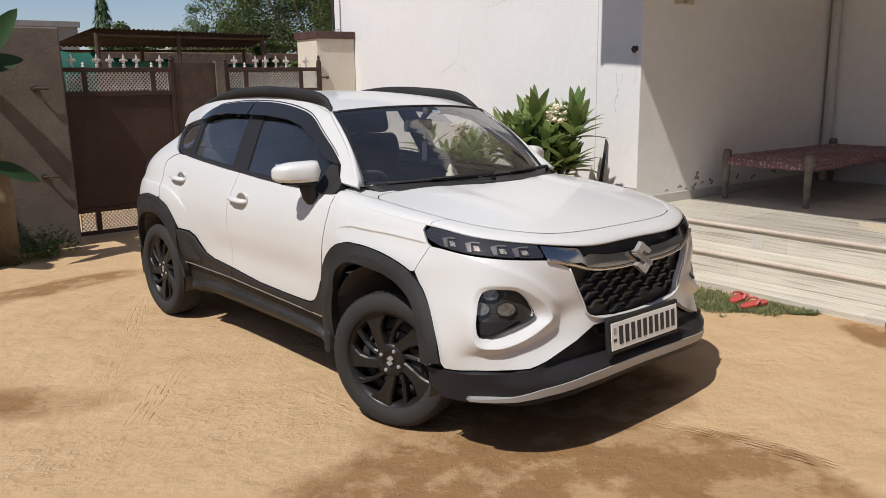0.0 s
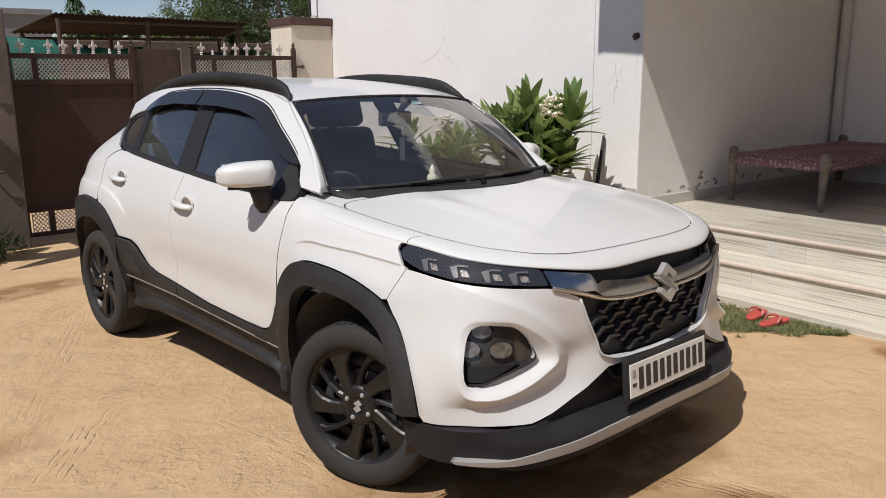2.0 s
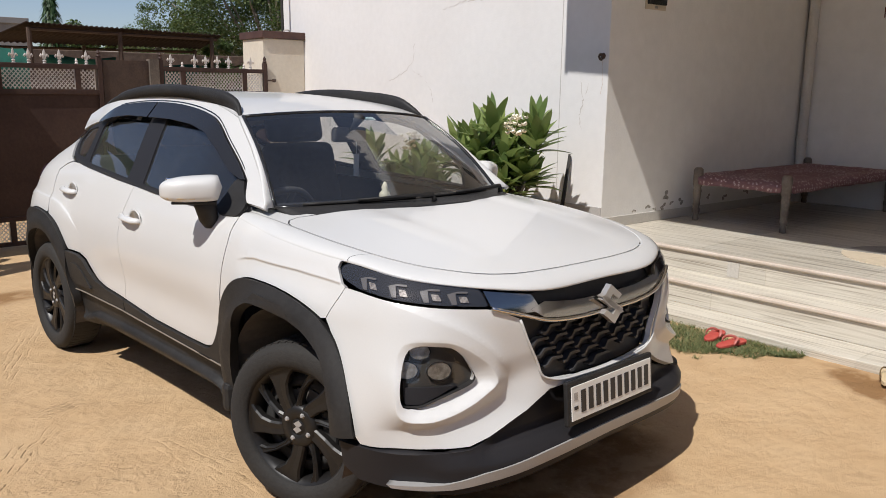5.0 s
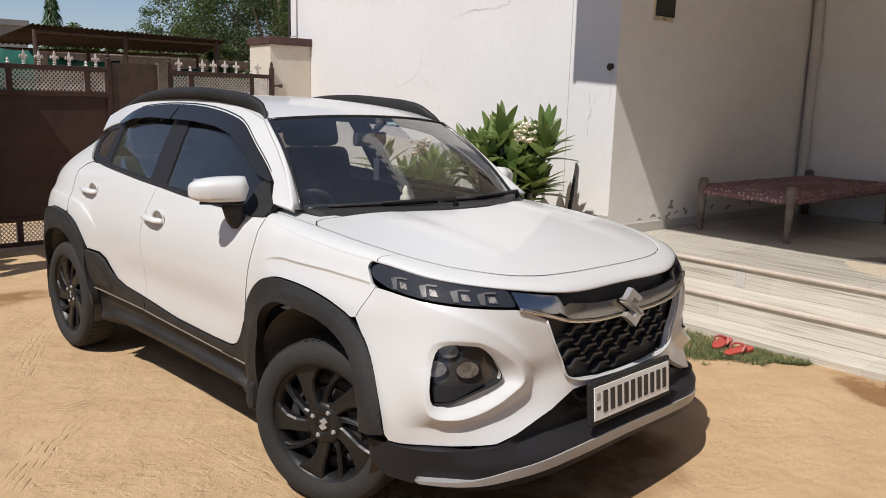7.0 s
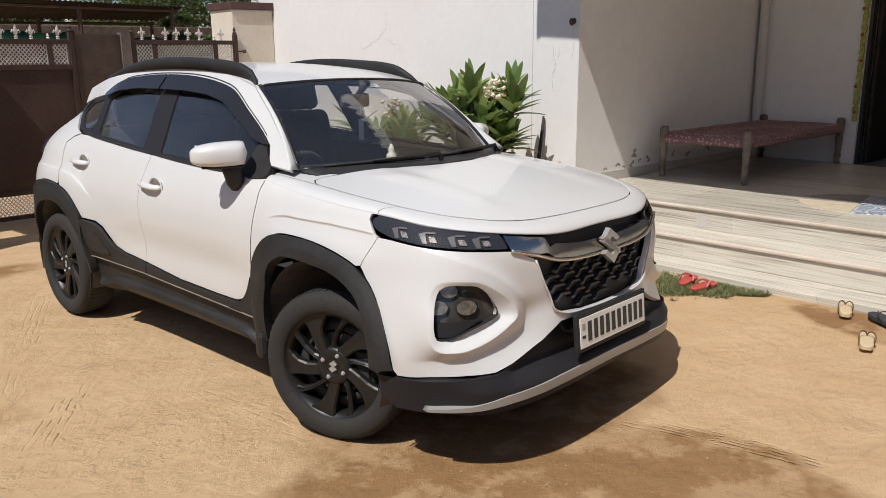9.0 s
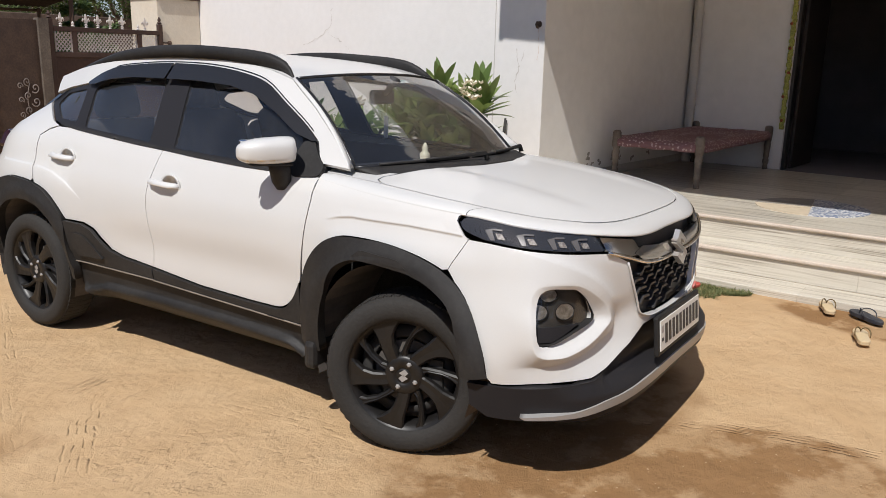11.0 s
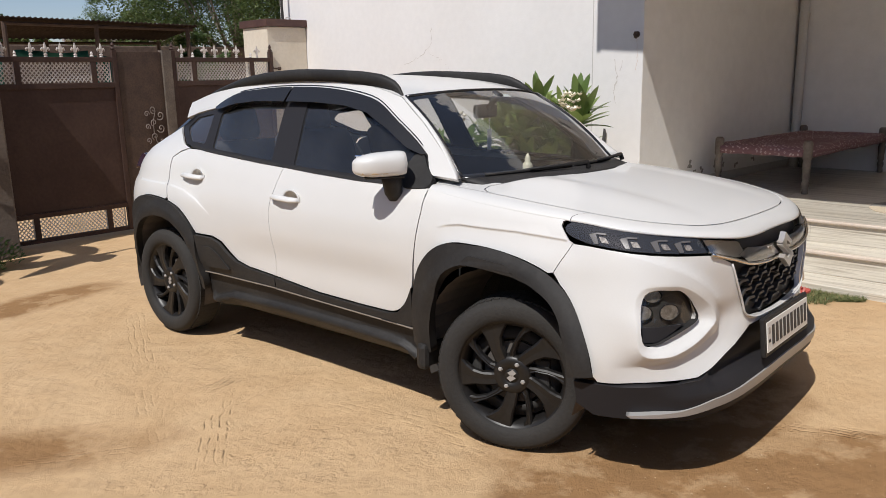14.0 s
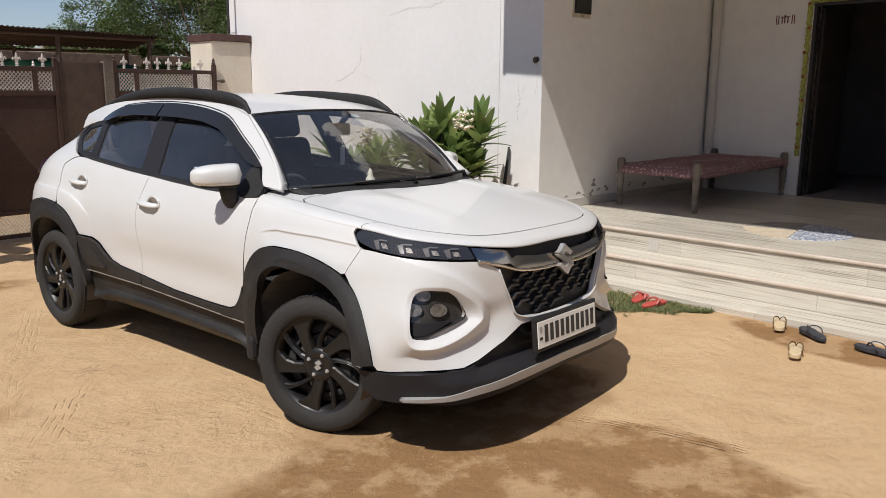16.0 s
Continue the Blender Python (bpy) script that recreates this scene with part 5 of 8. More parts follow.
    # handles in their cups
    for parent, hx, hz in ((front_door, -0.10, 0.918), (rear_door, -0.955, 0.971)):
        y0 = float(flank(hx, hz)[1])
        mm = Matrix.Translation((hx, y0 * (-side), hz)) @ Matrix.Diagonal((1, -side, 1, 1))
        bm = bmesh.new()
        cup = add_lathe(bm, [(0.055, 0.001), (0.052, 0.004), (0.045, 0.003), (0.036, -0.010), (0.012, -0.018)], 24, mm @ Matrix.Translation((0.03, -0.002, -0.004)) @ Matrix.Diagonal((1.30, 1, 1.0, 1)) @ Matrix.Rotation(math.pi / 2, 4, "X"))
        part("handle_cup", bm, PAINT, parent, "hollow cup behind the handle", True)
        bm = bmesh.new()
        add_tube(bm, [mm @ Vector(p) for p in ((-0.115, -0.002, 0.004), (-0.10, -0.018, 0.004), (-0.03, -0.032, 0.003), (0.05, -0.030, 0.0), (0.078, -0.016, -0.001), (0.088, 0.002, -0.002))], [0.010, 0.0155, 0.0165, 0.0165, 0.015, 0.010], 12, flat=0.62)
        part("handle", bm, PAINT, parent, "white pull handle", True)

    # door mirror
    mirror = tagged(new("door_mirror"), "white door mirror on a black foot")
    mirror.parent = car
    mm = Matrix.Diagonal((1, -side, 1, 1))
    mm = mm @ Matrix.Translation((0.610, -0.868, 1.134)) @ Matrix.Rotation(radians(-30), 4, "Z")
    bm = bmesh.new()
    rows = []
    for t in np.r_[np.linspace(-1, 0.6, 13), np.linspace(0.68, 0.985, 12)]:
        w = (1 - abs(t) ** (2.3 if t > 0 else 5.0)) ** (1 / (2.1 if t > 0 else 3.0))
        ring = []
        for a in np.linspace(0, 2 * math.pi, 32, endpoint=False):
            ca, sa = math.cos(a), math.sin(a)
            x = math.copysign(abs(ca) ** 0.75, ca)
            z = math.copysign(abs(sa) ** (0.8 if sa > 0 else 0.42), sa)
            fx = (0.074 * (0.25 + 0.75 * w) if x > 0 else 0.040 * (0.7 + 0.3 * w)) if t < 0 else (0.074 if x > 0 else 0.040) * w
            top_ = 0.056 * (0.50 + 0.50 * w if t < 0 else w ** 0.8) - 0.008 * (t + 1) * 0.5 * w if z > 0 else 0.054 * (0.55 + 0.45 * w if t < 0 else w ** 0.6)
            ring.append(bm.verts.new(mm @ Vector((fx * x, -0.122 * t, top_ * z * (1.0 if t > 0 else min(1.0, w * 2.0)) - 0.004 * t))))
        rows.append(ring)
    for a, b in zip(rows, rows[1:]):
        for k in range(32):
            bm.faces.new((a[k], a[(k + 1) % 32], b[(k + 1) % 32], b[k]))
    bm.faces.new(rows[0][::-1]), bm.faces.new(rows[-1])
    bmesh.ops.recalc_face_normals(bm, faces=bm.faces)
    part("shell", bm, PAINT, mirror, "", True)
    bm = bmesh.new()
    add_box(bm, -0.046, -0.038, -0.10, 0.095, -0.042, 0.040, 0.006, mm)
    part("mirror_glass", bm, MIRROR, mirror)
    bm = bmesh.new()
    add_tube(bm, [mm @ Vector(p) for p in ((0.066, 0.02, -0.034), (0.063, -0.04, -0.034), (0.046, -0.085, -0.033), (0.020, -0.112, -0.030))], [0.006, 0.008, 0.008, 0.005], 8, flat=0.8)
    part("indicator", bm, AMBER, mirror, "clear amber indicator strip", True)
    bm = bmesh.new()
    add_box(bm, -0.030, 0.046, -0.075, 0.10, -0.060, -0.050, 0.004, mm)
    part("under_tray", bm, CLAD, mirror, "black underside")
    bm = bmesh.new()
    m2 = Matrix.Diagonal((1, -side, 1, 1))
    add_tube(bm, [m2 @ Vector(p) for p in ((0.640, -0.830, 1.090), (0.634, -0.815, 1.050), (0.628, -0.802, 1.005), (0.622, -0.792, 0.975))], [0.046, 0.044, 0.040, 0.026], 16, flat=0.8)
    part("foot", bm, CLAD, mirror, "black foot", True)

    # roof rail
    xs = np.linspace(0, 1, 26)
    path = curve([(0.450, 1.425), (0.40, 1.470), (0.31, 1.512), (0.18, 1.534), (0.0, 1.546), (-0.33, 1.556), (-0.62, 1.541), (-0.90, 1.501), (-1.08, 1.460), (-1.22, 1.426)], 34)
    bm = bmesh.new()
    rings = []
    for x, z in path:
        t = (x - path[-1][0]) / (path[0][0] - path[-1][0])
        w = 0.024 * min(1, 0.35 + 6 * min(t, 1 - t))
        base = float(np.interp(x, [-1.42, -1.2, -0.9, -0.6, -0.33, 0, 0.3, 0.46], [1.370, 1.422, 1.458, 1.482, 1.492, 1.486, 1.455, 1.413])) + 0.004
        yy = float(-flank(x, min(z, 1.49))[1]) - 0.012
        z0 = base if t > 0.86 or t < 0.14 else max(base, z - 0.062)
        rings.append([bm.verts.new((x, side * (yy + dy), zz)) for dy, zz in ((w, z0), (w, z - 0.012), (w * 0.5, z), (-w * 0.6, z), (-w, z - 0.012), (-w, z0))])
    for a, b in zip(rings, rings[1:]):
        for k in range(6):
            bm.faces.new((a[k], a[(k + 1) % 6], b[(k + 1) % 6], b[k]))
    bm.faces.new(rings[0]), bm.faces.new(rings[-1][::-1])
    bmesh.ops.recalc_face_normals(bm, faces=bm.faces)
    part("roof_rail", bm, CLAD, car, "matt black roof rail", True)

# roof and screen
def roof_pt(x, p):
    ze = float(np.interp(x, *zip(*roof_edge[::-1])))
    w = float(-cabin(x, ze)[1])
    front = float(ramp(-0.3, 0.46, x))
    return (x + 0.095 * (1 - p * p) * front, p * w, ze + (0.030 + 0.006 * (1 - front)) * (1 - abs(p) ** 2.2))


ps = np.linspace(-1, 1, 25)
quad_grid("roof", [[roof_pt(x, p) for p in ps] for x in np.linspace(0.46, -1.42, 30)][::-1], PAINT, car)
screen = [[(0.895 + 0.185 * (1 - p * p), p * 0.655, 1.070 + 0.014 * (1 - p * p)) for p in ps]]
top = [roof_pt(0.46, p * 0.965) for p in ps]
rows = []
for t in np.linspace(0, 1, 15):
    row = []
    for a, b, p in zip(screen[0], top, ps):
        q = np.array(a) * (1 - t) + np.array(b) * t
        bulge = 0.030 * math.sin(math.pi * t)
        row.append((q[0] + bulge * 0.6, q[1], q[2] + bulge * 0.75))
    rows.append(row)
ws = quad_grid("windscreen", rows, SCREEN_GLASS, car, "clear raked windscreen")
ws.visible_shadow = False
# inner faces of the pillars beside the screen
for side in (-1, 1):
    face_rows = []
    for i, t in enumerate(np.linspace(0, 1, 15)):
        x, z = np.interp(t, [0, 0.33, 0.66, 1], [0.925, 0.79, 0.64, 0.46]), np.interp(t, [0, 0.33, 0.66, 1], [1.075, 1.185, 1.300, 1.415])
        a = np.array((x, side * float(-flank(x, z)[1]), z))
        b = np.array(rows[i][-1 if side > 0 else 0])
        swell = np.array((0.004, side * 0.004, 0.004))
        face_rows.append([tuple(a + (b - a) * q + swell * math.sin(math.pi * q)) for q in np.linspace(0, 1, 5)])
    quad_grid("pillar_face", face_rows, PAINT, car, "white windscreen pillar", 0.004)
# black edge band round the screen
quad_grid("screen_band", [[(p[0] - 0.003, p[1], p[2] - 0.004) for p in rows[0]], [(0.35 * a[0] + 0.65 * b[0] - 0.003, 0.35 * a[1] + 0.65 * b[1], 0.35 * a[2] + 0.65 * b[2] - 0.004) for a, b in zip(rows[0], rows[1])]], SATIN_BLACK, ws, "black printed band along the lower edge")
bm = bmesh.new()
for line, r in ((rows[-1], 0.007), (rows[0], 0.010), ([r[0] for r in rows], 0.009), ([r[-1] for r in rows], 0.009)):
    add_tube(bm, line, r, 6)
part("screen_seal", bm, GLOSS_BLACK, ws, "black rubber seal", True)
# cowl below the screen
cowl = []
for t in np.linspace(0, 1, 6):
    cowl.append([(a[0] * (1 - t) + t * (1.20 - 0.155 * p * p), a[1] * (1 - t) + t * p * 0.625, (a[2] - 0.006) * (1 - t) + t * (float(hood_z(1.12, p * 0.62)) - 0.016)) for a, p in zip(screen[0], ps)])
quad_grid("cowl", cowl, CLAD, car, "matt black plastic cowl", 0.01)
for y0, y1 in ((0.56, 0.06), (-0.02, -0.50)):
    w = tagged(new("wiper"), "black windscreen wiper")
    w.parent = car
    def on(p, t, off=0.012):
        i = (p + 1) / 2 * 24
        r = rows[int(t * 14)]
        k = min(23, int(i))
        v = Vector(r[k]).lerp(Vector(r[k + 1]), i - k)
        return v + Vector((0.6, 0, 0.8)) * off
    base = on(y0 / 0.655, 0.0, 0.015) + Vector((0.06, 0, -0.015))
    tip = on(y1 / 0.70, 0.03, 0.02)
    bm = bmesh.new()
    add_tube(bm, [base, base + Vector((-0.01, 0, 0.03)), base.lerp(tip, 0.5) + Vector((0.015, 0, 0.016)), base.lerp(tip, 0.75) + Vector((0.01, 0, 0.008))], [0.013, 0.010, 0.007, 0.006], 8)
    part("arm", bm, CLAD, w, "", True)
    bm = bmesh.new()
    add_tube(bm, [on(a, t, 0.012) for a, t in zip(np.linspace((y0 - 0.06) / 0.70, (y1 - 0.10) / 0.70, 8), np.linspace(0.0, 0.0714, 8))], 0.007, 6)
    part("blade", bm, CLAD, w, "", True)

# tailgate: roof spoiler, dark rear glass, lid
rg = [[(-1.37 - 0.0 * (1 - p * p), p * 0.47, 1.335 + 0.026 * (1 - abs(p) ** 2.2)) for p in ps], [(-1.60 - 0.02 * (1 - p * p), p * 0.47, 1.11) for p in ps]]
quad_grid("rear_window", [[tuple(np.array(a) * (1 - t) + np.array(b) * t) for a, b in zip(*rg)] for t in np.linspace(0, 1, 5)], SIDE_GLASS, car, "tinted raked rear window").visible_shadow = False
quad_grid("tailgate", [[(-1.60 - 0.02 * (1 - p * p), p * 0.56, 1.11) for p in ps], [(-1.72 - 0.06 * (1 - p * p), p * 0.56, 1.03) for p in ps], [(-1.75 - 0.06 * (1 - p * p), p * 0.56, 0.70) for p in ps]], PAINT, car, "white tailgate")
quad_grid("roof_spoiler", [[roof_pt(-1.42, p) for p in ps], [(-1.412, q[1], q[2] - 0.045) for q in (roof_pt(-1.42, p) for p in ps)], [(-1.386, q[1] * 1.03, q[2] - 0.088) for q in (roof_pt(-1.42, p) for p in ps)]], PAINT, car, "white lip of the roof")
# shoulders that close the tail behind the rear side windows
for side in (-1, 1):
    line = [(-1.425, 1.236), (-1.49, 1.194), (-1.58, 1.140), (-1.68, 1.075)]
    quad_grid("tail_shoulder", [[tuple(np.array((x, float(flank(x, z)[1]) * (-side), z)) * (1 - t) + np.array((x - 0.06, side * 0.50, z + 0.02)) * t) for x, z in line] for t in np.linspace(0, 1, 4)], GLOSS_BLACK, car, "black panel beside the rear window")
    quad_grid("rear_pillar_panel", [[(-1.23, float(flank(-1.23, 1.318)[1]) * (-side), 1.318), (-1.395, float(flank(-1.395, 1.282)[1]) * (-side), 1.282)], [(-1.40, float(flank(-1.40, 1.235)[1]) * (-side), 1.235), (-1.50, float(flank(-1.50, 1.188)[1]) * (-side), 1.188)]], GLOSS_BLACK, car)

# lower front: black apron, bright skid strip
low = [P(0.388, x=1.60), P(0.390, x=1.66), P(0.392, x=1.70), P(0.394, x=1.765), (0.886, 0.397), (0.69, 0.412), (0.55, 0.418), (0.462, 0.441), (0.317, 0.498), (0.24, 0.550), (0.0, 0.545)]
bot = [P(0.30, x=1.605), P(0.262, x=1.67), P(0.262, x=1.735), P(0.275, y=0.68), P(0.30, y=0.36), (0.0, 0.31)]
panel("front_apron", plain(low + [(-u, z) for u, z in low[::-1][1:]] + [(-u, z) for u, z in bot[:-1]] + bot[::-1], 0.03), face, SATIN_BLACK, car, "black lower apron with an air intake", step=0.025, thick=0.03,
      dish=lambda p2: 0.004 - 0.050 * ramp(0.56, 0.42, np.abs(p2[:, 0]) + 0.55 * np.clip(p2[:, 1] - 0.42, 0, 1)) * ramp(0.385, 0.42, p2[:, 1]) + 0.02 * ramp(0.40, 0.37, p2[:, 1]) * ramp(0.8, 0.6, np.abs(p2[:, 0])))
skid_t = [P(0.296, x=1.785), P(0.318, y=0.70), P(0.346, y=0.60), P(0.366, y=0.36), (0.0, 0.372)]
skid_b = [P(0.284, x=1.800), P(0.296, y=0.68), P(0.312, y=0.58), P(0.326, y=0.36), (0.0, 0.332)]
panel("skid_strip", plain(skid_t + [(-u, z) for u, z in skid_t[::-1][1:]] + [(-u, z) for u, z in skid_b[:-1]] + skid_b[::-1], 0.03), wall, SILVER, car, "silver skid strip", step=0.02, lift=0.030, thick=0.035)
# grille: dark recess, staggered bars, bright bar, emblem
GRILLE_BACK = material("grille_recess", (0.030, 0.029, 0.030), 0.5, fine=0.1, spec=0.3)
gr = [(0.0, 0.573), (0.10, 0.576), (0.24, 0.593), (0.285, 0.614), (0.317, 0.657), (0.386, 0.744), (0.433, 0.818), (0.40, 0.84), (0.385, 0.888), (0.2, 0.890), (0.0, 0.890)]
grille = panel("grille", plain(gr + [(-u, z) for u, z in gr[::-1][1:-1]], 0.04), face, GRILLE_BACK, car, "black grille of staggered bars", step=0.05, lift=-0.040, thick=0.0, gap=-0.01)
lip_line = [(0.0, 0.568), (0.10, 0.571), (0.24, 0.588), (0.291, 0.609), (0.325, 0.655), (0.393, 0.742), (0.436, 0.814)]
bm = bmesh.new()
full = [(-u, z) for u, z in lip_line[::-1]] + lip_line[1:]
add_tube(bm, [tuple(p + (0.004, 0, 0)) for p in face(np.array([u for u, z in curve(full, 60)]), np.array([z for u, z in curve(full, 60)]))], 0.0045, 8)
part("grille_lip", bm, PAINT, grille, "thin white edge of the grille", True)
GRILLE_BAR = material("satin_black_bars", (0.044, 0.043, 0.045), 0.42, spec=0.35)
gpoly = np.array(gr + [(-u, z) for u, z in gr[::-1][1:-1]])
for j in range(7):
    z = 0.590 + j * 0.040
    for i in range(-6, 7):
        u = i * 0.092 + (0.046 if j % 2 else 0)
        pts = np.array([(u - 0.030, z), (u + 0.036, z + 0.026)])
        if not inside(inset(gpoly, 0.012), pts).all() or 0.775 < z + 0.012 < 0.85:
            continue
        hook = [(u - 0.040, z + 0.016), (u - 0.030, z + 0.026), (u + 0.018, z + 0.026), (u + 0.030, z + 0.004), (u + 0.046, z + 0.004), (u + 0.042, z - 0.005), (u + 0.024, z - 0.005), (u + 0.012, z + 0.016)]
        panel("grille_bar", plain(hook, 0.04), face, GRILLE_BAR, grille, "", step=0.05, lift=-0.012, thick=0.026, gap=0.0)
bar = [(0.0, 0.838), (0.20, 0.846), (0.345, 0.862), (0.40, 0.842), (0.34, 0.808), (0.20, 0.790), (0.0, 0.784)]
panel("grille_band", plain(bar + [(-u, z) for u, z in bar[::-1][1:-1]], 0.03), face, DARK_CHROME, car, "dark chrome band across the grille", step=0.03, lift=0.004, thick=0.03)
bead = [(0.0, 0.782), (0.20, 0.787), (0.345, 0.805), (0.42, 0.826), (0.535, 0.858)]
bm = bmesh.new()
full = [(-u, z) for u, z in bead[::-1]] + bead[1:]
add_tube(bm, [tuple(p + (0.008, 0, 0)) for p in face(np.array([u for u, z in curve(full, 60)]), np.array([z for u, z in curve(full, 60)]))], 0.0075, 8)
part("bright_bead", bm, CHROME, car, "bright chrome bead", True)
for side in (-1, 1):
    # dark chrome stands in for the dark greenery this polished trim mirrors
    panel("grille_wing", rounded([(0.556, 0.910, 0.005), (0.392, 0.889, 0.01), (0.352, 0.83, 0.01), (0.42, 0.832, 0.01), (0.534, 0.862, 0.005)], 0.005, 0.03), face, DARK_CHROME, car, "polished chrome trim beside the lamp", step=0.025, lift=0.003, thick=0.02, side=side)
# emblem: a chrome lozenge of two bands
EMBLEM = material("satin_chrome", (0.66, 0.63, 0.59), 0.34, 0.75)
emblem = tagged(new("emblem"), "chrome lozenge emblem")
emblem.parent = car
for s in (1, -1):
    bm = bmesh.new()
    pts = [(0.0, 0.070), (0.048, 0.026), (0.030, 0.014), (0.004, 0.036), (-0.010, 0.022), (0.050, -0.036), (0.034, -0.040), (-0.048, 0.024)]
    va = [bm.verts.new((2.064 - 0.18 * s * z, s * y * 1.27, 0.806 + s * z)) for y, z in pts]
    vb = [bm.verts.new((2.042 - 0.18 * s * z, s * y * 1.27, 0.806 + s * z)) for y, z in pts]
    bm.faces.new(va), bm.faces.new(vb[::-1])
    for k in range(len(pts)):
        bm.faces.new((va[k], vb[k], vb[(k + 1) % len(pts)], va[(k + 1) % len(pts)]))
    bmesh.ops.recalc_face_normals(bm, faces=bm.faces)
    part("emblem_band", bm, EMBLEM, emblem)

# number plate with plain bars for its characters
plate = tagged(new("number_plate"), "white number plate in a black holder")
plate.parent = car
pm = Matrix.Translation((2.086, 0.0, 0.497)) @ Matrix.Rotation(radians(-6), 4, "Y")
box("holder", -0.02, 0.0, -0.268, 0.268, -0.078, 0.078, CLAD, plate, "black plastic holder", 0.006, pm)
box("plate", 0.0, 0.004, -0.250, 0.250, -0.060, 0.060, PLATE_WHITE, plate, "white pressed plate", 0.001, pm)
for k in range(10):
    y = -0.185 + k * 0.0445
    box("character_bar", 0.004, 0.006, y - 0.013, y + 0.013, -0.038, 0.040, PLATE_INK, plate, "", 0.0, pm)
box("character_bar", 0.004, 0.0055, -0.238, -0.216, -0.022, -0.010, PLATE_INK, plate, "", 0.0, pm)
box("seal", 0.004, 0.0055, -0.238, -0.218, 0.012, 0.038, SILVER, plate, "", 0.0, pm)

for side in (-1, 1):
    # head lamp: dark housing, four light blocks, clear cover
    lamp = panel("head_lamp", lamp_line, wall, LAMP_BLACK, car, "slim black head lamp with four clear blocks", step=0.03, lift=-0.006, thick=0.0, side=side)
    panel("lamp_cover", lamp_line, wall, LAMP_GLASS, lamp, "clear cover", step=0.03, thick=0.0, lift=0.001, side=side).visible_shadow = False
    for u in (0.612, 0.695, 0.798, 0.905):
        z = float(np.interp(u, [0.54, 1.0], [0.886, 0.924]))
        panel("light_block", rounded([(u - 0.018, z - 0.016, 0.005), (u + 0.011, z - 0.015, 0.004), (u + 0.017, z + 0.006, 0.004), (u - 0.008, z + 0.005, 0.004)], 0.004, 0.02), wall, LAMP_REFLECTOR, lamp, "bright ribbed reflector block", step=0.012, lift=-0.002, thick=0.004, side=side)
        panel("light_guide", rounded([(u + 0.020, z - 0.020, 0.003), (u + 0.038, z - 0.021, 0.003), (u + 0.052, z + 0.012, 0.003), (u + 0.018, z + 0.020, 0.003), (u - 0.014, z + 0.019, 0.003), (u - 0.013, z + 0.011, 0.003), (u + 0.024, z + 0.012, 0.003)], 0.003, 0.02), wall, LAMP_GUIDE, lamp, "grey translucent light guide", step=0.02, lift=-0.001, thick=0.005, side=side)
    bm = bmesh.new()
    for k in range(5):
        u = 0.955 + 0.017 * k
        z = float(np.interp(u, [0.54, 1.0], [0.882, 0.930]))
        a, b = wall(-side * u, z - 0.014), wall(-side * u, z + 0.014)
        add_tube(bm, [tuple(a - np.array((0.006, side * 0.008, 0))), tuple(b - np.array((0.006, side * 0.008, 0)))], 0.002, 5)
    part("lamp_fins", bm, SATIN_BLACK, lamp, "fine dark ribs", True)
    lamp_edge = wall(-side * lamp_line[:, 0], lamp_line[:, 1])
    # fog lamp unit
    fog = panel("fog_lamp", fog_line, face, FOG_BACK, car, "black fog lamp unit with three lamps", step=0.03, lift=-0.045, thick=0.0, side=side, gap=-0.006)
    back = face(-side * fog_line[:, 0], fog_line[:, 1]) - np.array((0.012, side * 0.006, 0))
    n = len(back)
    inward = np.array((-0.052, 0, 0)) + np.array([(0, side * -0.03, 0)])
    shell = np.r_[back, back + inward]
    sheet("fog_bezel", shell, [(i, (i + 1) % n, n + (i + 1) % n, n + i) for i in range(n)], CLAD, fog, "black recess wall")
    for u, z, r in ((0.735, 0.718, 0.030), (0.776, 0.660, 0.034), (0.668, 0.660, 0.036)):
        c = face(-side * u, z) - np.array((0.044, side * 0.022, 0))
        e = 0.004
        nn = np.cross(wall(-side * (u + e), z) - wall(-side * (u - e), z), wall(-side * u, z + e) - wall(-side * u, z - e))
        nn = Vector(nn).normalized()
        if nn.x < 0:
            nn = -nn
        nn = (nn + Vector((0.25, 0, 0))).normalized()
        mm = Matrix.Translation(c) @ nn.to_track_quat("Z", "Y").to_matrix().to_4x4() @ Matrix.Diagonal((1.12, 0.80, 1, 1))
        unit = tagged(new("lamp_unit"), "small clear lamp with a faceted reflector")
        unit.parent = fog
        bm = bmesh.new()
        add_lathe(bm, [(r * 0.22, -0.016), (r * 0.5, -0.012), (r * 0.80, -0.002), (r * 1.0, 0.010)], 9, mm)
        part("reflector", bm, FOG_REFLECTOR, unit)
        bm = bmesh.new()
        add_lathe(bm, [(r * 0.16, -0.014), (r * 0.15, 0.002), (r * 0.10, 0.006), (r * 0.03, 0.007)], 10, mm)
        part("bulb", bm, LAMP_WHITE, unit, "pale bulb cap", True)
        bm = bmesh.new()
        add_lathe(bm, [(r * 1.05, 0.008), (r * 1.08, 0.013), (r * 1.0, 0.013), (r * 0.96, 0.008)], 20, mm, True)
        part("lamp_ring", bm, SATIN_BLACK, unit, "black ring", True)
    panel("fog_shelf", rounded([(0.803, 0.561, 0.01), (0.808, 0.618, 0.004), (0.60, 0.622, 0.004), (0.675, 0.586, 0.01), (0.735, 0.563, 0.01)], 0.01, 0.03), face, SATIN_BLACK, fog, "plain black blank below the lamps", step=0.03, lift=-0.028, thick=0.02, side=side)
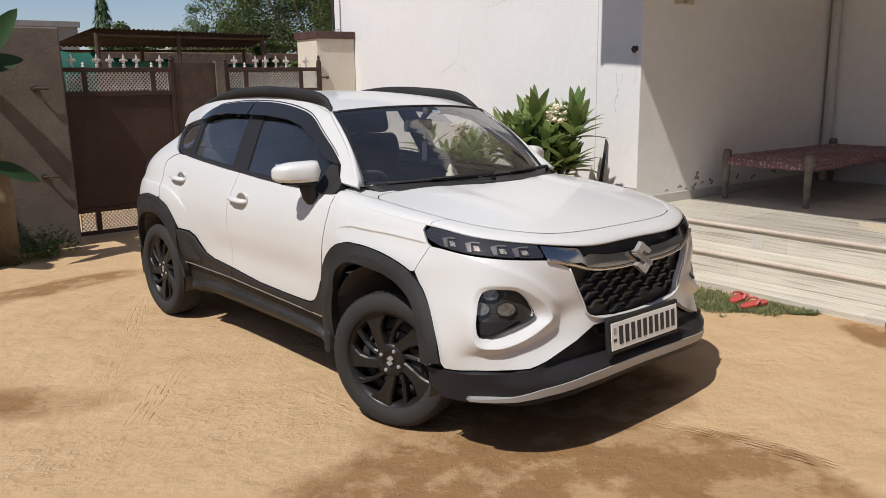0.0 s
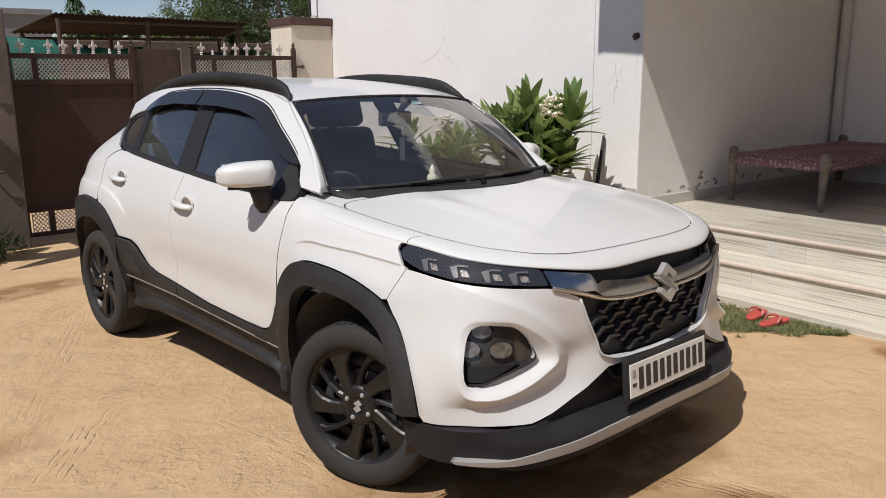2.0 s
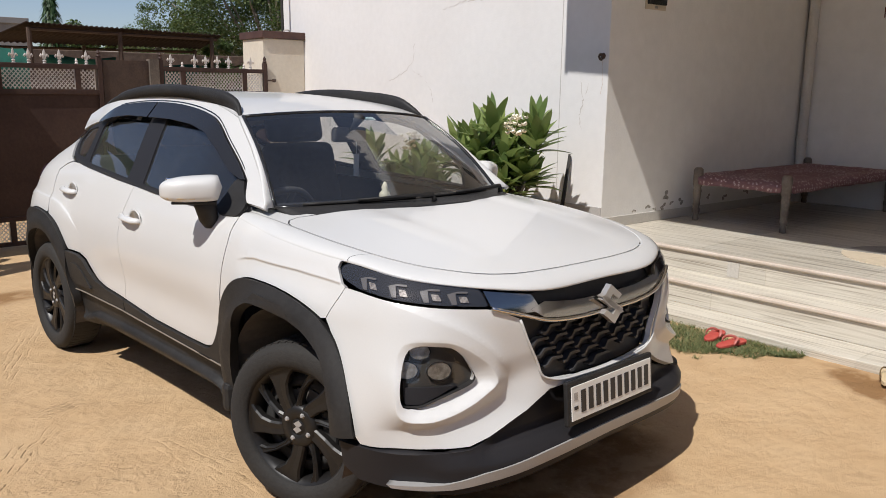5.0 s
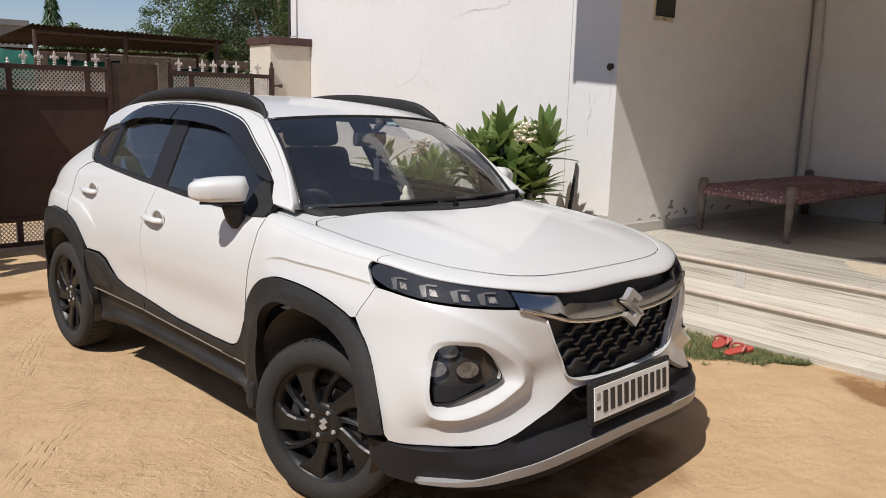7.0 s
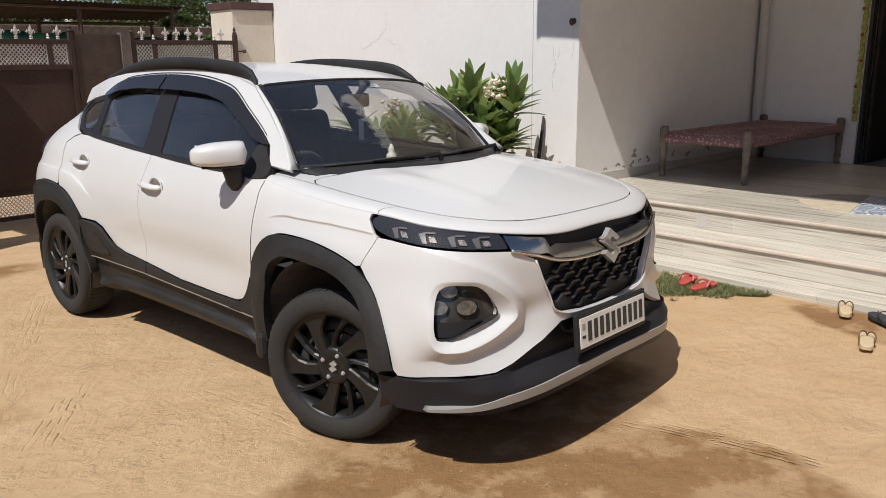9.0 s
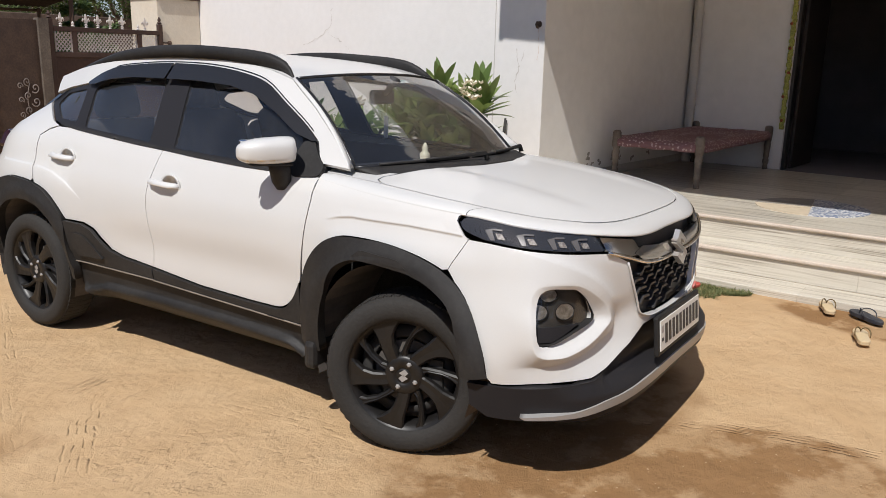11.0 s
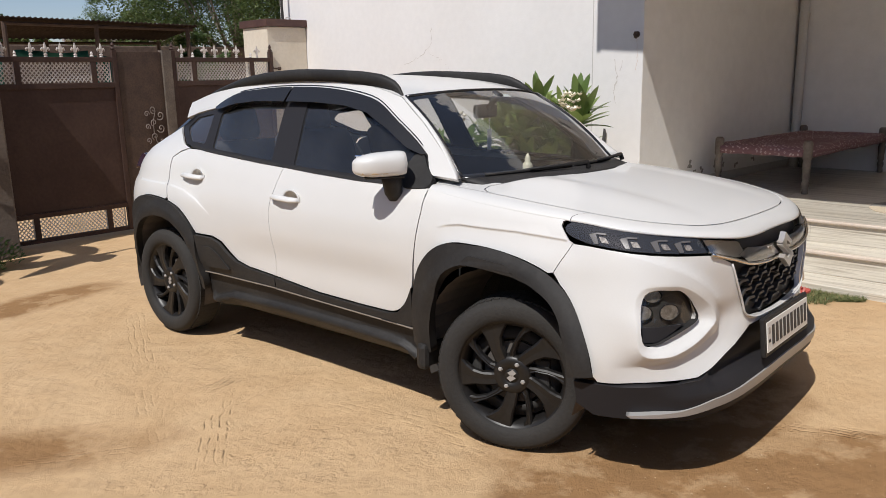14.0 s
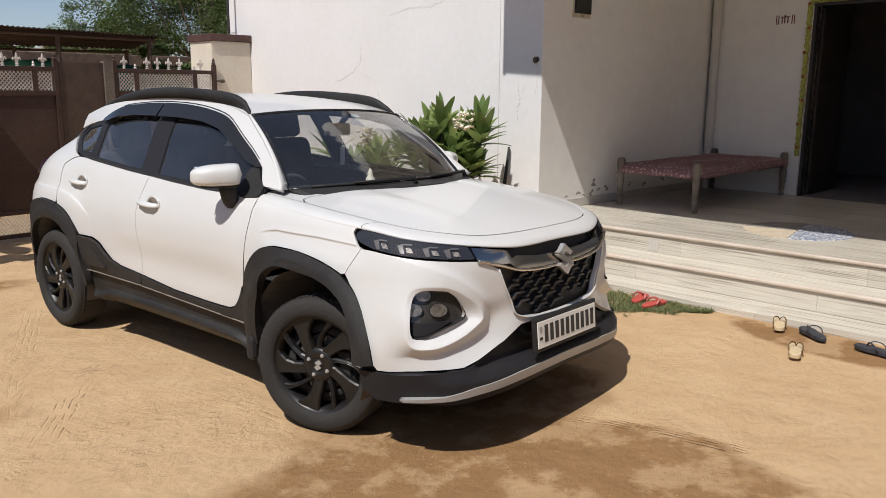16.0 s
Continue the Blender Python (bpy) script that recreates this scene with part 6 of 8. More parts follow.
    cover = rounded([(0.808, 0.620, 0.006), (0.808, 0.69, 0.01), (0.79, 0.730, 0.02), (0.75, 0.741, 0.01), (0.655, 0.735, 0.02), (0.622, 0.708, 0.01), (0.572, 0.640, 0.01), (0.60, 0.624, 0.006)], 0.01, 0.03)
    panel("fog_cover", cover, face, SMOKE_GLASS, fog, "smoked clear cover", step=0.03, lift=-0.024, thick=0.0, side=side).visible_shadow = False


def wheel(x, side, steer=0.0):
    w = tagged(new("wheel"), "black multi-spoke alloy wheel with a dusty tyre")
    w.parent = car
    w.matrix_local = Matrix.Translation((x, side * 0.750, 0.318)) @ Matrix.Rotation(radians(steer), 4, "Z") @ Matrix.Rotation(-side * math.pi / 2, 4, "X")
    R, T = 0.320, 0.098
    bm = bmesh.new()
    prof = [(0.224, -T * 0.86), (0.232, -T * 0.98), (0.255, -T * 1.06), (0.290, -T * 1.02), (0.310, -T * 0.84), (0.318, -T * 0.62), (R, -T * 0.3), (R, T * 0.3), (0.318, T * 0.62), (0.310, T * 0.84), (0.302, T * 0.95), (0.290, T * 1.02), (0.262, T * 1.06), (0.232, T * 0.98), (0.224, T * 0.86)]
    add_lathe(bm, prof, 72, None, True)
    part("tyre", bm, TYRE, w, "dusty black rubber tyre", True)
    bm = bmesh.new()
    for k in range(60):
        m = Matrix.Rotation(2 * math.pi * k / 60, 4, "Z")
        for y0, y1, lean in ((-0.070, -0.030, 0.15), (0.030, 0.070, -0.15), (-0.024, 0.024, 0.0)):
            mm = m @ Matrix.Translation((R - 0.003, 0, (y0 + y1) / 2)) @ Matrix.Rotation(lean, 4, "X")
            add_box(bm, -0.004, 0.0035, -0.0125, 0.0125, (y0 - y1) / 2, (y1 - y0) / 2, 0, mm)
    part("tread", bm, TYRE, w, "tread blocks")
    bm = bmesh.new()
    add_lathe(bm, [(0.210, -0.07), (0.200, 0.02), (0.207, 0.066), (0.222, 0.080), (0.236, 0.088), (0.245, 0.087), (0.246, 0.074), (0.226, 0.06), (0.224, -0.07)], 64, None, True)
    part("rim", bm, RIM_BLACK, w, "gloss black rim", True)
    # swept spokes: five broad blades, a thin one in each gap between them
    way = 1 if side < 0 else -1
    for k in range(10):
        a = 2 * math.pi * k / 10 + way * radians(48)
        bm = bmesh.new()
        broad = k % 2 == 0
        wide, sweep = (0.058, 0.36) if broad else (0.021, 0.46)
        def pt(r, off, h):
            t = max(0.0, (r - 0.05) / 0.18)
            th = a - way * sweep * (t - 0.5) + off / max(r, 0.05)
            return bm.verts.new((r * math.cos(th), r * math.sin(th), h))
        rr = [(0.048, 0.9, 0.073), (0.085, 0.92, 0.076), (0.125, 0.97, 0.079), (0.165, 1.15, 0.080), (0.195, 1.60, 0.079), (0.215, 2.05, 0.078), (0.234, 2.45, 0.077)] if broad else [(0.060, 1.8, 0.066), (0.10, 1.1, 0.070), (0.15, 1.0, 0.073), (0.19, 1.3, 0.074), (0.234, 2.6, 0.075)]
        ring = []
        for r, f, h in rr:
            ww = wide * f * 0.5
            ring.append([pt(r, -ww, h - 0.030), pt(r, -ww, h - 0.007), pt(r, -ww + 0.007, h), pt(r, 0.0, h - 0.0025), pt(r, ww - 0.007, h), pt(r, ww, h - 0.007), pt(r, ww, h - 0.030)])
        for p, q in zip(ring, ring[1:]):
            for i in range(7):
                bm.faces.new((p[i], p[(i + 1) % 7], q[(i + 1) % 7], q[i]))
        bm.faces.new(ring[0][::-1]), bm.faces.new(ring[-1])
        bmesh.ops.recalc_face_normals(bm, faces=bm.faces)
        part("spoke", bm, RIM_BLACK, w)
    bm = bmesh.new()
    add_lathe(bm, [(0.190, 0.020), (0.150, 0.030), (0.140, 0.026), (0.185, 0.012)], 40, None, True)
    part("rim_well", bm, UNDER, w, "", True)
    bm = bmesh.new()
    add_lathe(bm, [(0.085, 0.030), (0.082, 0.062), (0.072, 0.0755), (0.034, 0.0760), (0.031, 0.070), (0.028, 0.074), (0.004, 0.0755)], 40)
    part("hub", bm, RIM_BLACK, w, "", True)
    bm = bmesh.new()
    for s in (1, -1):
        va = [bm.verts.new((s * x_, s * y_, 0.0765)) for x_, y_ in ((0.005, 0.026), (0.020, 0.012), (0.001, -0.005), (-0.018, 0.010))]
        bm.faces.new(va)
    part("hub_emblem", bm, SILVER, w, "small metal emblem")
    for k in range(4):
        a = math.pi / 4 + k * math.pi / 2 + 0.35
        bm = bmesh.new()
        add_lathe(bm, [(0.011, 0.060), (0.0105, 0.076), (0.007, 0.082), (0.003, 0.083)], 6, Matrix.Translation((0.052 * math.cos(a), 0.052 * math.sin(a), 0)))
        part("wheel_bolt", bm, SILVER, w, "steel bolt")
    bm = bmesh.new()
    add_lathe(bm, [(0.05, 0.0), (0.130, 0.004), (0.130, 0.020), (0.06, 0.024)], 40)
    part("brake_disc", bm, LINER, w, "dark brake disc")
    bm = bmesh.new()
    add_box(bm, 0.085, 0.150, -0.07, 0.07, -0.03, 0.045, 0.012)
    part("brake_caliper", bm, UNDER, w)
    bm = bmesh.new()
    add_lathe(bm, [(0.004, -0.072), (0.206, -0.07), (0.206, -0.06), (0.004, -0.06)], 40)
    part("wheel_back", bm, UNDER, w)


for x in (1.26, -1.26):
    for side in (-1, 1):
        wheel(1.262 if x > 0 else x, side, 19.0 if x > 0 else 0.0)

# underbody and cabin
# unseen boxes behind grille and apron are added to block sun leaking into the shadow
for name_, *b_ in (("floor_pan", -1.60, 0.70, -0.66, 0.66, 0.24, 0.42), ("sill_beam", -0.84, 0.80, -0.77, 0.77, 0.27, 0.45), ("engine_bay", 0.60, 1.80, -0.50, 0.50, 0.22, 0.88),
                   ("radiator", 1.70, 1.915, -0.46, 0.46, 0.50, 0.84), ("splash_tray", 1.30, 1.97, -0.62, 0.62, 0.300, 0.318), ("bumper_beam", 1.40, 1.94, -0.52, 0.52, 0.285, 0.44), ("boot_floor", -1.72, -1.0, -0.50, 0.50, 0.26, 0.92), ("rear_beam", -1.66, -1.56, -0.66, 0.66, 0.30, 0.92)):
    box(name_, *b_, UNDER, car, "dark underbody", 0.02)
bm = bmesh.new()
add_box(bm, -1.35, 0.72, -0.70, 0.70, 0.43, 0.48)
for s in (-1, 1):
    add_box(bm, -0.95, 0.75, s * 0.735 - 0.015, s * 0.735 + 0.015, 0.46, 1.02)
add_box(bm, -1.62, -1.20, -0.55, 0.55, 0.96, 1.02, 0.01)
part("cabin_trim", bm, UNDER, car, "dark cabin trim")
quad_grid("headliner", [[(q[0], q[1] * 0.96, q[2] - 0.035) for q in (roof_pt(x, p) for p in ps)] for x in np.linspace(0.42, -1.38, 14)], material("grey_headliner", (0.30, 0.29, 0.28), 0.9), car, "grey cloth headliner")
rows_d = []
for x, z in ((1.02, 1.035), (0.90, 1.035), (0.74, 1.030), (0.66, 1.015), (0.60, 0.97), (0.60, 0.82), (0.66, 0.66)):
    rows_d.append([(x - 0.05 * p * p + (0.06 * (1 - p * p) if x > 0.8 else 0), p * 0.70, z + 0.012 * math.exp(-((p + 0.5) / 0.2) ** 2) - 0.025 * p * p) for p in ps])
quad_grid("dashboard", rows_d, INTERIOR, car, "dark blue-black dashboard", 0.02)
wheel_s = tagged(new("steering_wheel"), "dark steering wheel")
wheel_s.parent = car
sm = Matrix.Translation((0.46, -0.36, 0.93)) @ Matrix.Rotation(radians(-64), 4, "Y")
bm = bmesh.new()
add_tube(bm, [sm @ Vector((0.18 * math.cos(a), 0.18 * math.sin(a), 0)) for a in np.linspace(0, 2 * math.pi, 40)], 0.015, 10, False)
part("steering_rim", bm, INTERIOR, wheel_s, "", True)
bm = bmesh.new()
add_lathe(bm, [(0.07, -0.03), (0.065, 0.01), (0.02, 0.02)], 20, sm)
for a in (0.2, math.pi - 0.2, -math.pi / 2):
    add_tube(bm, [sm @ Vector((0.05 * math.cos(a), 0.05 * math.sin(a), 0)), sm @ Vector((0.175 * math.cos(a), 0.175 * math.sin(a), 0))], 0.014, 8)
part("steering_hub", bm, INTERIOR, wheel_s, "", True)


def seat(x, y, wide=0.50, low_=0.0, rest=0.14):
    s = tagged(new("seat"), "dark cloth car seat with a head restraint")
    s.parent = car
    m = Matrix.Translation((x, y, 0.50))
    bm = bmesh.new()
    add_box(bm, -0.26, 0.26, -wide / 2, wide / 2, 0.0, 0.20, 0.06, m, 3)
    part("cushion", bm, FABRIC, s, "", True)
    mb = m @ Matrix.Translation((-0.24, 0, 0.14)) @ Matrix.Rotation(radians(-16), 4, "Y")
    bm = bmesh.new()
    add_box(bm, -0.07, 0.07, -wide / 2, wide / 2, 0.0, 0.62 - low_, 0.06, mb, 3)
    part("backrest", bm, FABRIC, s, "", True)
    for dy in ((0,) if wide < 0.8 else (-0.30, 0.30)):
        bm = bmesh.new()
        add_box(bm, -0.05, 0.05, dy - rest, dy + rest, 0.625 - low_, 0.83 - low_, 0.045, mb, 3)
        part("head_restraint", bm, FABRIC, s, "", True)
        bm = bmesh.new()
        for k in (-0.05, 0.05):
            add_tube(bm, [mb @ Vector((0, dy + k, 0.56 - low_)), mb @ Vector((0, dy + k, 0.66 - low_))], 0.007, 6)
        part("restraint_post", bm, SATIN_BLACK, s)


seat(0.0, -0.38)
seat(-0.06, 0.36, 0.48, 0.0, 0.19)
seat(-0.80, 0.0, 1.22, 0.10)
im = tagged(new("rear_view_mirror"), "dark rear-view mirror on a stalk")
im.parent = car
bm = bmesh.new()
add_box(bm, -0.015, 0.015, -0.115, 0.115, -0.035, 0.035, 0.014, Matrix.Translation((0.52, 0.0, 1.335)) @ Matrix.Rotation(radians(10), 4, "Z"))
part("mirror_housing", bm, INTERIOR, im)
bm = bmesh.new()
add_tube(bm, [(0.535, 0, 1.35), (0.585, 0, 1.40), (0.60, 0, 1.425)], [0.012, 0.018, 0.03], 8)
part("stalk", bm, INTERIOR, im, "", True)
tag = tagged(new("hanging_tag"), "pale card hanging from the mirror")
tag.parent = car
bm = bmesh.new()
add_tube(bm, [(0.50, 0.06, 1.30), (0.50, 0.06, 1.24)], 0.0015, 5)
add_box(bm, 0.499, 0.502, 0.043, 0.077, 1.13, 1.24, 0.001)
part("card", bm, material("pale_card", (0.42, 0.44, 0.46), 0.6), tag)
st = tagged(new("screen_sticker"), "small white and green sticker inside the windscreen")
st.parent = car
def inside_screen(p, t, d):
    i = (p + 1) / 2 * 24
    k = min(23, int(i))
    r0 = rows[min(14, int(t * 14))]
    return Vector(r0[k]).lerp(Vector(r0[k + 1]), i - k) - Vector((0.6, 0, 0.8)) * d
a, b = inside_screen(0.00, 0.93, 0.004), inside_screen(0.16, 0.93, 0.004)
dn = (inside_screen(0.0, 0.80, 0.004) - inside_screen(0.0, 0.93, 0.004)) * 0.34
bm = bmesh.new()
bm.faces.new([bm.verts.new(v) for v in (a, b, b + dn, a + dn)])
part("label", bm, material("sticker_white", (0.70, 0.75, 0.75), 0.5), st)
bm = bmesh.new()
off = Vector((0.0012, 0, 0.0016))
for k in range(2):
    s0, s1 = a.lerp(b, 0.15) + dn * (0.25 + 0.4 * k), a.lerp(b, 0.85) + dn * (0.25 + 0.4 * k)
    bm.faces.new([bm.verts.new(v + off) for v in (s0, s1, s1 + dn * 0.15, s0 + dn * 0.15)])
part("text_bar", bm, material("sticker_green", (0.05, 0.25, 0.22), 0.5), st)
orn = tagged(new("dashboard_ornament"), "small pale figurine on the dashboard")
orn.parent = car
bm = bmesh.new()
add_lathe(bm, [(0.034, 0), (0.036, 0.008), (0.022, 0.014), (0.026, 0.03), (0.024, 0.045), (0.013, 0.056), (0.016, 0.068), (0.012, 0.080), (0.004, 0.096)], 14, Matrix.Translation((0.78, 0.01, 1.034)))
part("figurine", bm, material("pale_ornament", (0.62, 0.58, 0.45), 0.35), orn, "", True)

# ---- plants ----
def leaf_material(name, dark, light, gloss=0.45):
    m = bpy.data.materials.new(name)
    m.use_nodes = True
    nt, L = m.node_tree, m.node_tree.links
    b = nt.nodes["Principled BSDF"]
    b.inputs["Roughness"].default_value = gloss
    r = nt.nodes.new("ShaderNodeValToRGB")
    r.color_ramp.elements[0].color, r.color_ramp.elements[1].color = (*dark, 1), (*light, 1)
    L.new(nt.nodes.new("ShaderNodeNewGeometry").outputs["Random Per Island"], r.inputs["Fac"])
    L.new(r.outputs["Color"], b.inputs["Base Color"])
    t = nt.nodes.new("ShaderNodeBsdfTranslucent")
    h = nt.nodes.new("ShaderNodeHueSaturation")
    h.inputs["Value"].default_value = 1.6
    L.new(r.outputs["Color"], h.inputs["Color"])
    L.new(h.outputs["Color"], t.inputs["Color"])
    x = nt.nodes.new("ShaderNodeMixShader")
    x.inputs["Fac"].default_value = 0.25
    L.new(b.outputs["BSDF"], x.inputs[1])
    L.new(t.outputs["BSDF"], x.inputs[2])
    L.new(x.outputs["Shader"], nt.nodes["Material Output"].inputs["Surface"])
    return m


def add_leaf(bm, base, way, up, length, width, droop=0.2, fold=0.25, n=6):
    """A pointed blade with a folded midrib that droops towards its tip."""
    base, way = Vector(base), Vector(way).normalized()
    side = way.cross(Vector(up)).normalized()
    top = side.cross(way).normalized()
    rows = []
    for i in range(n + 1):
        t = i / n
        w = width * 0.5 * (math.sin(math.pi * min(1, t * 0.93 + 0.05) ** 0.85)) ** 0.8 if i < n else 0.0
        c = base + way * length * t - Vector((0, 0, 1)) * droop * length * t * t
        if w < 1e-4:
            rows.append([bm.verts.new(c)])
        else:
            rows.append([bm.verts.new(c + side * w + top * w * fold), bm.verts.new(c), bm.verts.new(c - side * w + top * w * fold)])
    for a, b in zip(rows, rows[1:]):
        if len(a) == 3 and len(b) == 3:
            bm.faces.new((a[0], a[1], b[1], b[0])), bm.faces.new((a[1], a[2], b[2], b[1]))
        elif len(a) == 3:
            bm.faces.new((a[0], a[1], b[0])), bm.faces.new((a[1], a[2], b[0]))
        elif len(b) == 3:
            bm.faces.new((a[0], b[1], b[0])), bm.faces.new((a[0], b[2], b[1]))


BARK = material("grey_bark", (0.16, 0.13, 0.10), 0.9, second=(0.25, 0.21, 0.17), scale=14, bump=0.5, bump_scale=60)
FRANGIPANI = leaf_material("frangipani_leaf", (0.10, 0.155, 0.045), (0.27, 0.335, 0.11), 0.34)


def frangipani(x, y, crowns, per, reach, tall, seed, blossoms, label):
    """Branching stems that each end in a whorl of long pointed leaves."""
    rng = random.Random(seed)
    shrub = thing("frangipani_shrub", Matrix.Translation((x, y, 0)), label, "shrub")
    tips = []
    bm = bmesh.new()
    for k in range(crowns):
        a = 2.4 * k + rng.uniform(-0.3, 0.3)
        far_ = math.sqrt((k + 0.5) / crowns)
        tip = Vector((0.62 * reach * far_ * math.cos(a), reach * far_ * math.sin(a), rng.uniform(tall - 0.55, tall) - 0.08 * far_))
        mid = Vector((tip.x * 0.35, tip.y * 0.4, tip.z * 0.5))
        add_tube(bm, [(rng.uniform(-0.04, 0.04), rng.uniform(-0.06, 0.06), -0.02), mid, tip], [0.032, 0.024, 0.014], 7)
        tips.append((tip, (tip - mid).normalized()))
    part("stems", bm, BARK, shrub, "grey branching stems", True)
    bm = bmesh.new()
    for tip, way in tips:
        for k in range(per):
            a = 2.4 * k + rng.uniform(-0.3, 0.3)
            lift = 0.05 + 0.85 * k / per + rng.uniform(-0.10, 0.10)
            out = Vector((math.cos(a), math.sin(a), 0))
            d = (out * (1.15 - lift) + Vector((0, 0, 1)) * (lift - 0.05) + way * 0.25).normalized()
            add_leaf(bm, tip - way * 0.12 * (1 - k / per), d, (0, 0, 1) if d.z < 0.9 else (1, 0, 0), rng.uniform(0.24, 0.38), rng.uniform(0.075, 0.115), rng.uniform(0.03, 0.28), 0.26, 7)
    part("leaves", bm, FRANGIPANI, shrub, "long glossy pointed leaves", True)
    bm = bmesh.new()
    for bx, by, bz in blossoms:
        for k in range(24):
            c = Vector((bx - x + rng.uniform(-0.06, 0.06), by - y + rng.uniform(-0.09, 0.09), bz + rng.uniform(-0.07, 0.07)))
            for j in range(5):
                a = 2 * math.pi * j / 5 + k
                add_leaf(bm, c, (math.cos(a) - 0.7, math.sin(a), 0.9), (0, 0, 1), 0.042, 0.030, 0.1, 0.2, 3)
    part("blossom", bm, BLOSSOM, shrub, "cluster of cream blossoms", True)


BLOSSOM = material("cream_blossom", (0.80, 0.74, 0.58), 0.6, second=(0.86, 0.83, 0.74), scale=60)
frangipani(5.14, 5.50, 28, 18, 0.46, 1.30, 7, ((4.82, 4.95, 1.27),), "flowering shrub with long glossy green leaves beside the white wall")
frangipani(4.98, 6.62, 24, 16, 0.62, 1.02, 9, ((4.64, 6.10, 1.10),), "flowering shrub with long glossy leaves between car and wall")

BANANA = leaf_material("banana_leaf", (0.018, 0.05, 0.012), (0.035, 0.085, 0.02), 0.5)
banana = thing("banana_plant", Matrix.Translation((1.038, 8.74, -0.16)) @ Matrix.Diagonal((1.129, 1.129, 1.129, 1)), "banana plant with torn dark green leaves by the cement column", "plant")
bm = bmesh.new()
add_tube(bm, [(0, 0, -0.03), (0.02, 0, 0.6), (-0.02, 0.02, 1.3), (-0.06, 0, 1.9)], [0.10, 0.085, 0.07, 0.045], 12)
part("trunk", bm, material("banana_trunk", (0.14, 0.10, 0.06), 0.8, second=(0.20, 0.15, 0.09), scale=5, fine=0.2, bump=0.3), banana, "brown sheathed trunk", True)
bm = bmesh.new()
for way, length, wide, droop, z in (((-0.9, -0.2, 0.7), 1.3, 0.32, 0.35, 1.85), ((-0.4, 0.7, 0.9), 1.2, 0.3, 0.4, 1.85), ((-0.15, -0.9, 0.65), 0.7, 0.28, 0.5, 1.8), ((-0.7, -0.7, 0.6), 1.2, 0.3, 0.5, 1.8)):
    add_leaf(bm, (-0.05, -0.10, z), way, (0, 0, 1), length, wide, droop, 0.25, 12)
for z, way, length, wide in ((1.72, (0.33, -0.05, 0.48), 0.60, 0.18), (1.68, (0.33, -0.02, 0.10), 0.36, 0.16), (0.90, (0.34, -0.05, -0.14), 0.39, 0.13)):
    add_leaf(bm, (-0.05, -0.10, z), way, (0, -1, 0.35), length, wide, 0.08, 0.25, 10)
part("leaves", bm, BANANA, banana, "broad dark leaves", True)
# added plant, never in view: its leaves throw shade on the cement column
shade = thing("banana_plant", Matrix.Translation((-0.18, 8.71, -0.16)) @ Matrix.Diagonal((1.129, 1.129, 1.129, 1)), "tall banana plant with many broad leaves, added out of view to shade the column", "plant")
rg = random.Random(17)
bm = bmesh.new()
add_tube(bm, [(0, 0, -0.03), (0.02, 0, 0.8), (-0.02, 0.02, 1.5), (-0.04, 0, 2.1)], [0.12, 0.10, 0.08, 0.05], 12)
part("trunk", bm, BARK, shade, "brown sheathed trunk", True)
bm = bmesh.new()
for k in range(13):
    a = 2 * math.pi * k / 13
    add_leaf(bm, (-0.02, 0, rg.uniform(1.3, 2.1)), (math.cos(a), 0.8 * math.sin(a), rg.uniform(0.25, 0.9)), (0, 0, 1), rg.uniform(0.8, 1.25) if math.cos(a) < 0.5 else 0.75, rg.uniform(0.26, 0.36), rg.uniform(0.2, 0.5), 0.25, 12)
part("leaves", bm, BANANA, shade, "broad dark leaves", True)
WEED = leaf_material("weed_leaf", (0.045, 0.10, 0.02), (0.11, 0.19, 0.05), 0.6)


def weed(x, y, r, h, count, seed, label):
    rg = random.Random(seed)
    w = thing("weed_bush", Matrix.Translation((x, y, -0.165)), label, "bush")
    bm = bmesh.new()
    for k in range(count):
        a, d = rg.uniform(0, 2 * math.pi), r * math.sqrt(rg.random())
        z = h * rg.random() * (1 - 0.6 * d / r)
        add_leaf(bm, (d * math.cos(a), d * math.sin(a), z), (math.cos(a) + rg.uniform(-0.8, 0.8), math.sin(a) + rg.uniform(-0.8, 0.8), rg.uniform(0.1, 1.0)), (0, 0, 1), rg.uniform(0.03, 0.07), rg.uniform(0.018, 0.034), 0.2, 0.2, 3)
    part("leaves", bm, WEED, w, "", True)
    bm = bmesh.new()
    for k in range(14):
        a, d = rg.uniform(0, 2 * math.pi), r * 0.7 * rg.random()
        add_tube(bm, [(0.3 * d * math.cos(a), 0.3 * d * math.sin(a), -0.01), (d * math.cos(a), d * math.sin(a), h * 0.7)], 0.004, 5)
    part("stems", bm, BARK, w)


weed(1.14, 8.97, 0.40, 0.38, 700, 3, "low green weeds at the foot of the column")
weed(1.50, 9.05, 0.25, 0.34, 380, 4, "low green weeds at the foot of the column")
weed(0.61, 8.86, 0.45, 0.45, 600, 5, "low green weeds at the foot of the column")

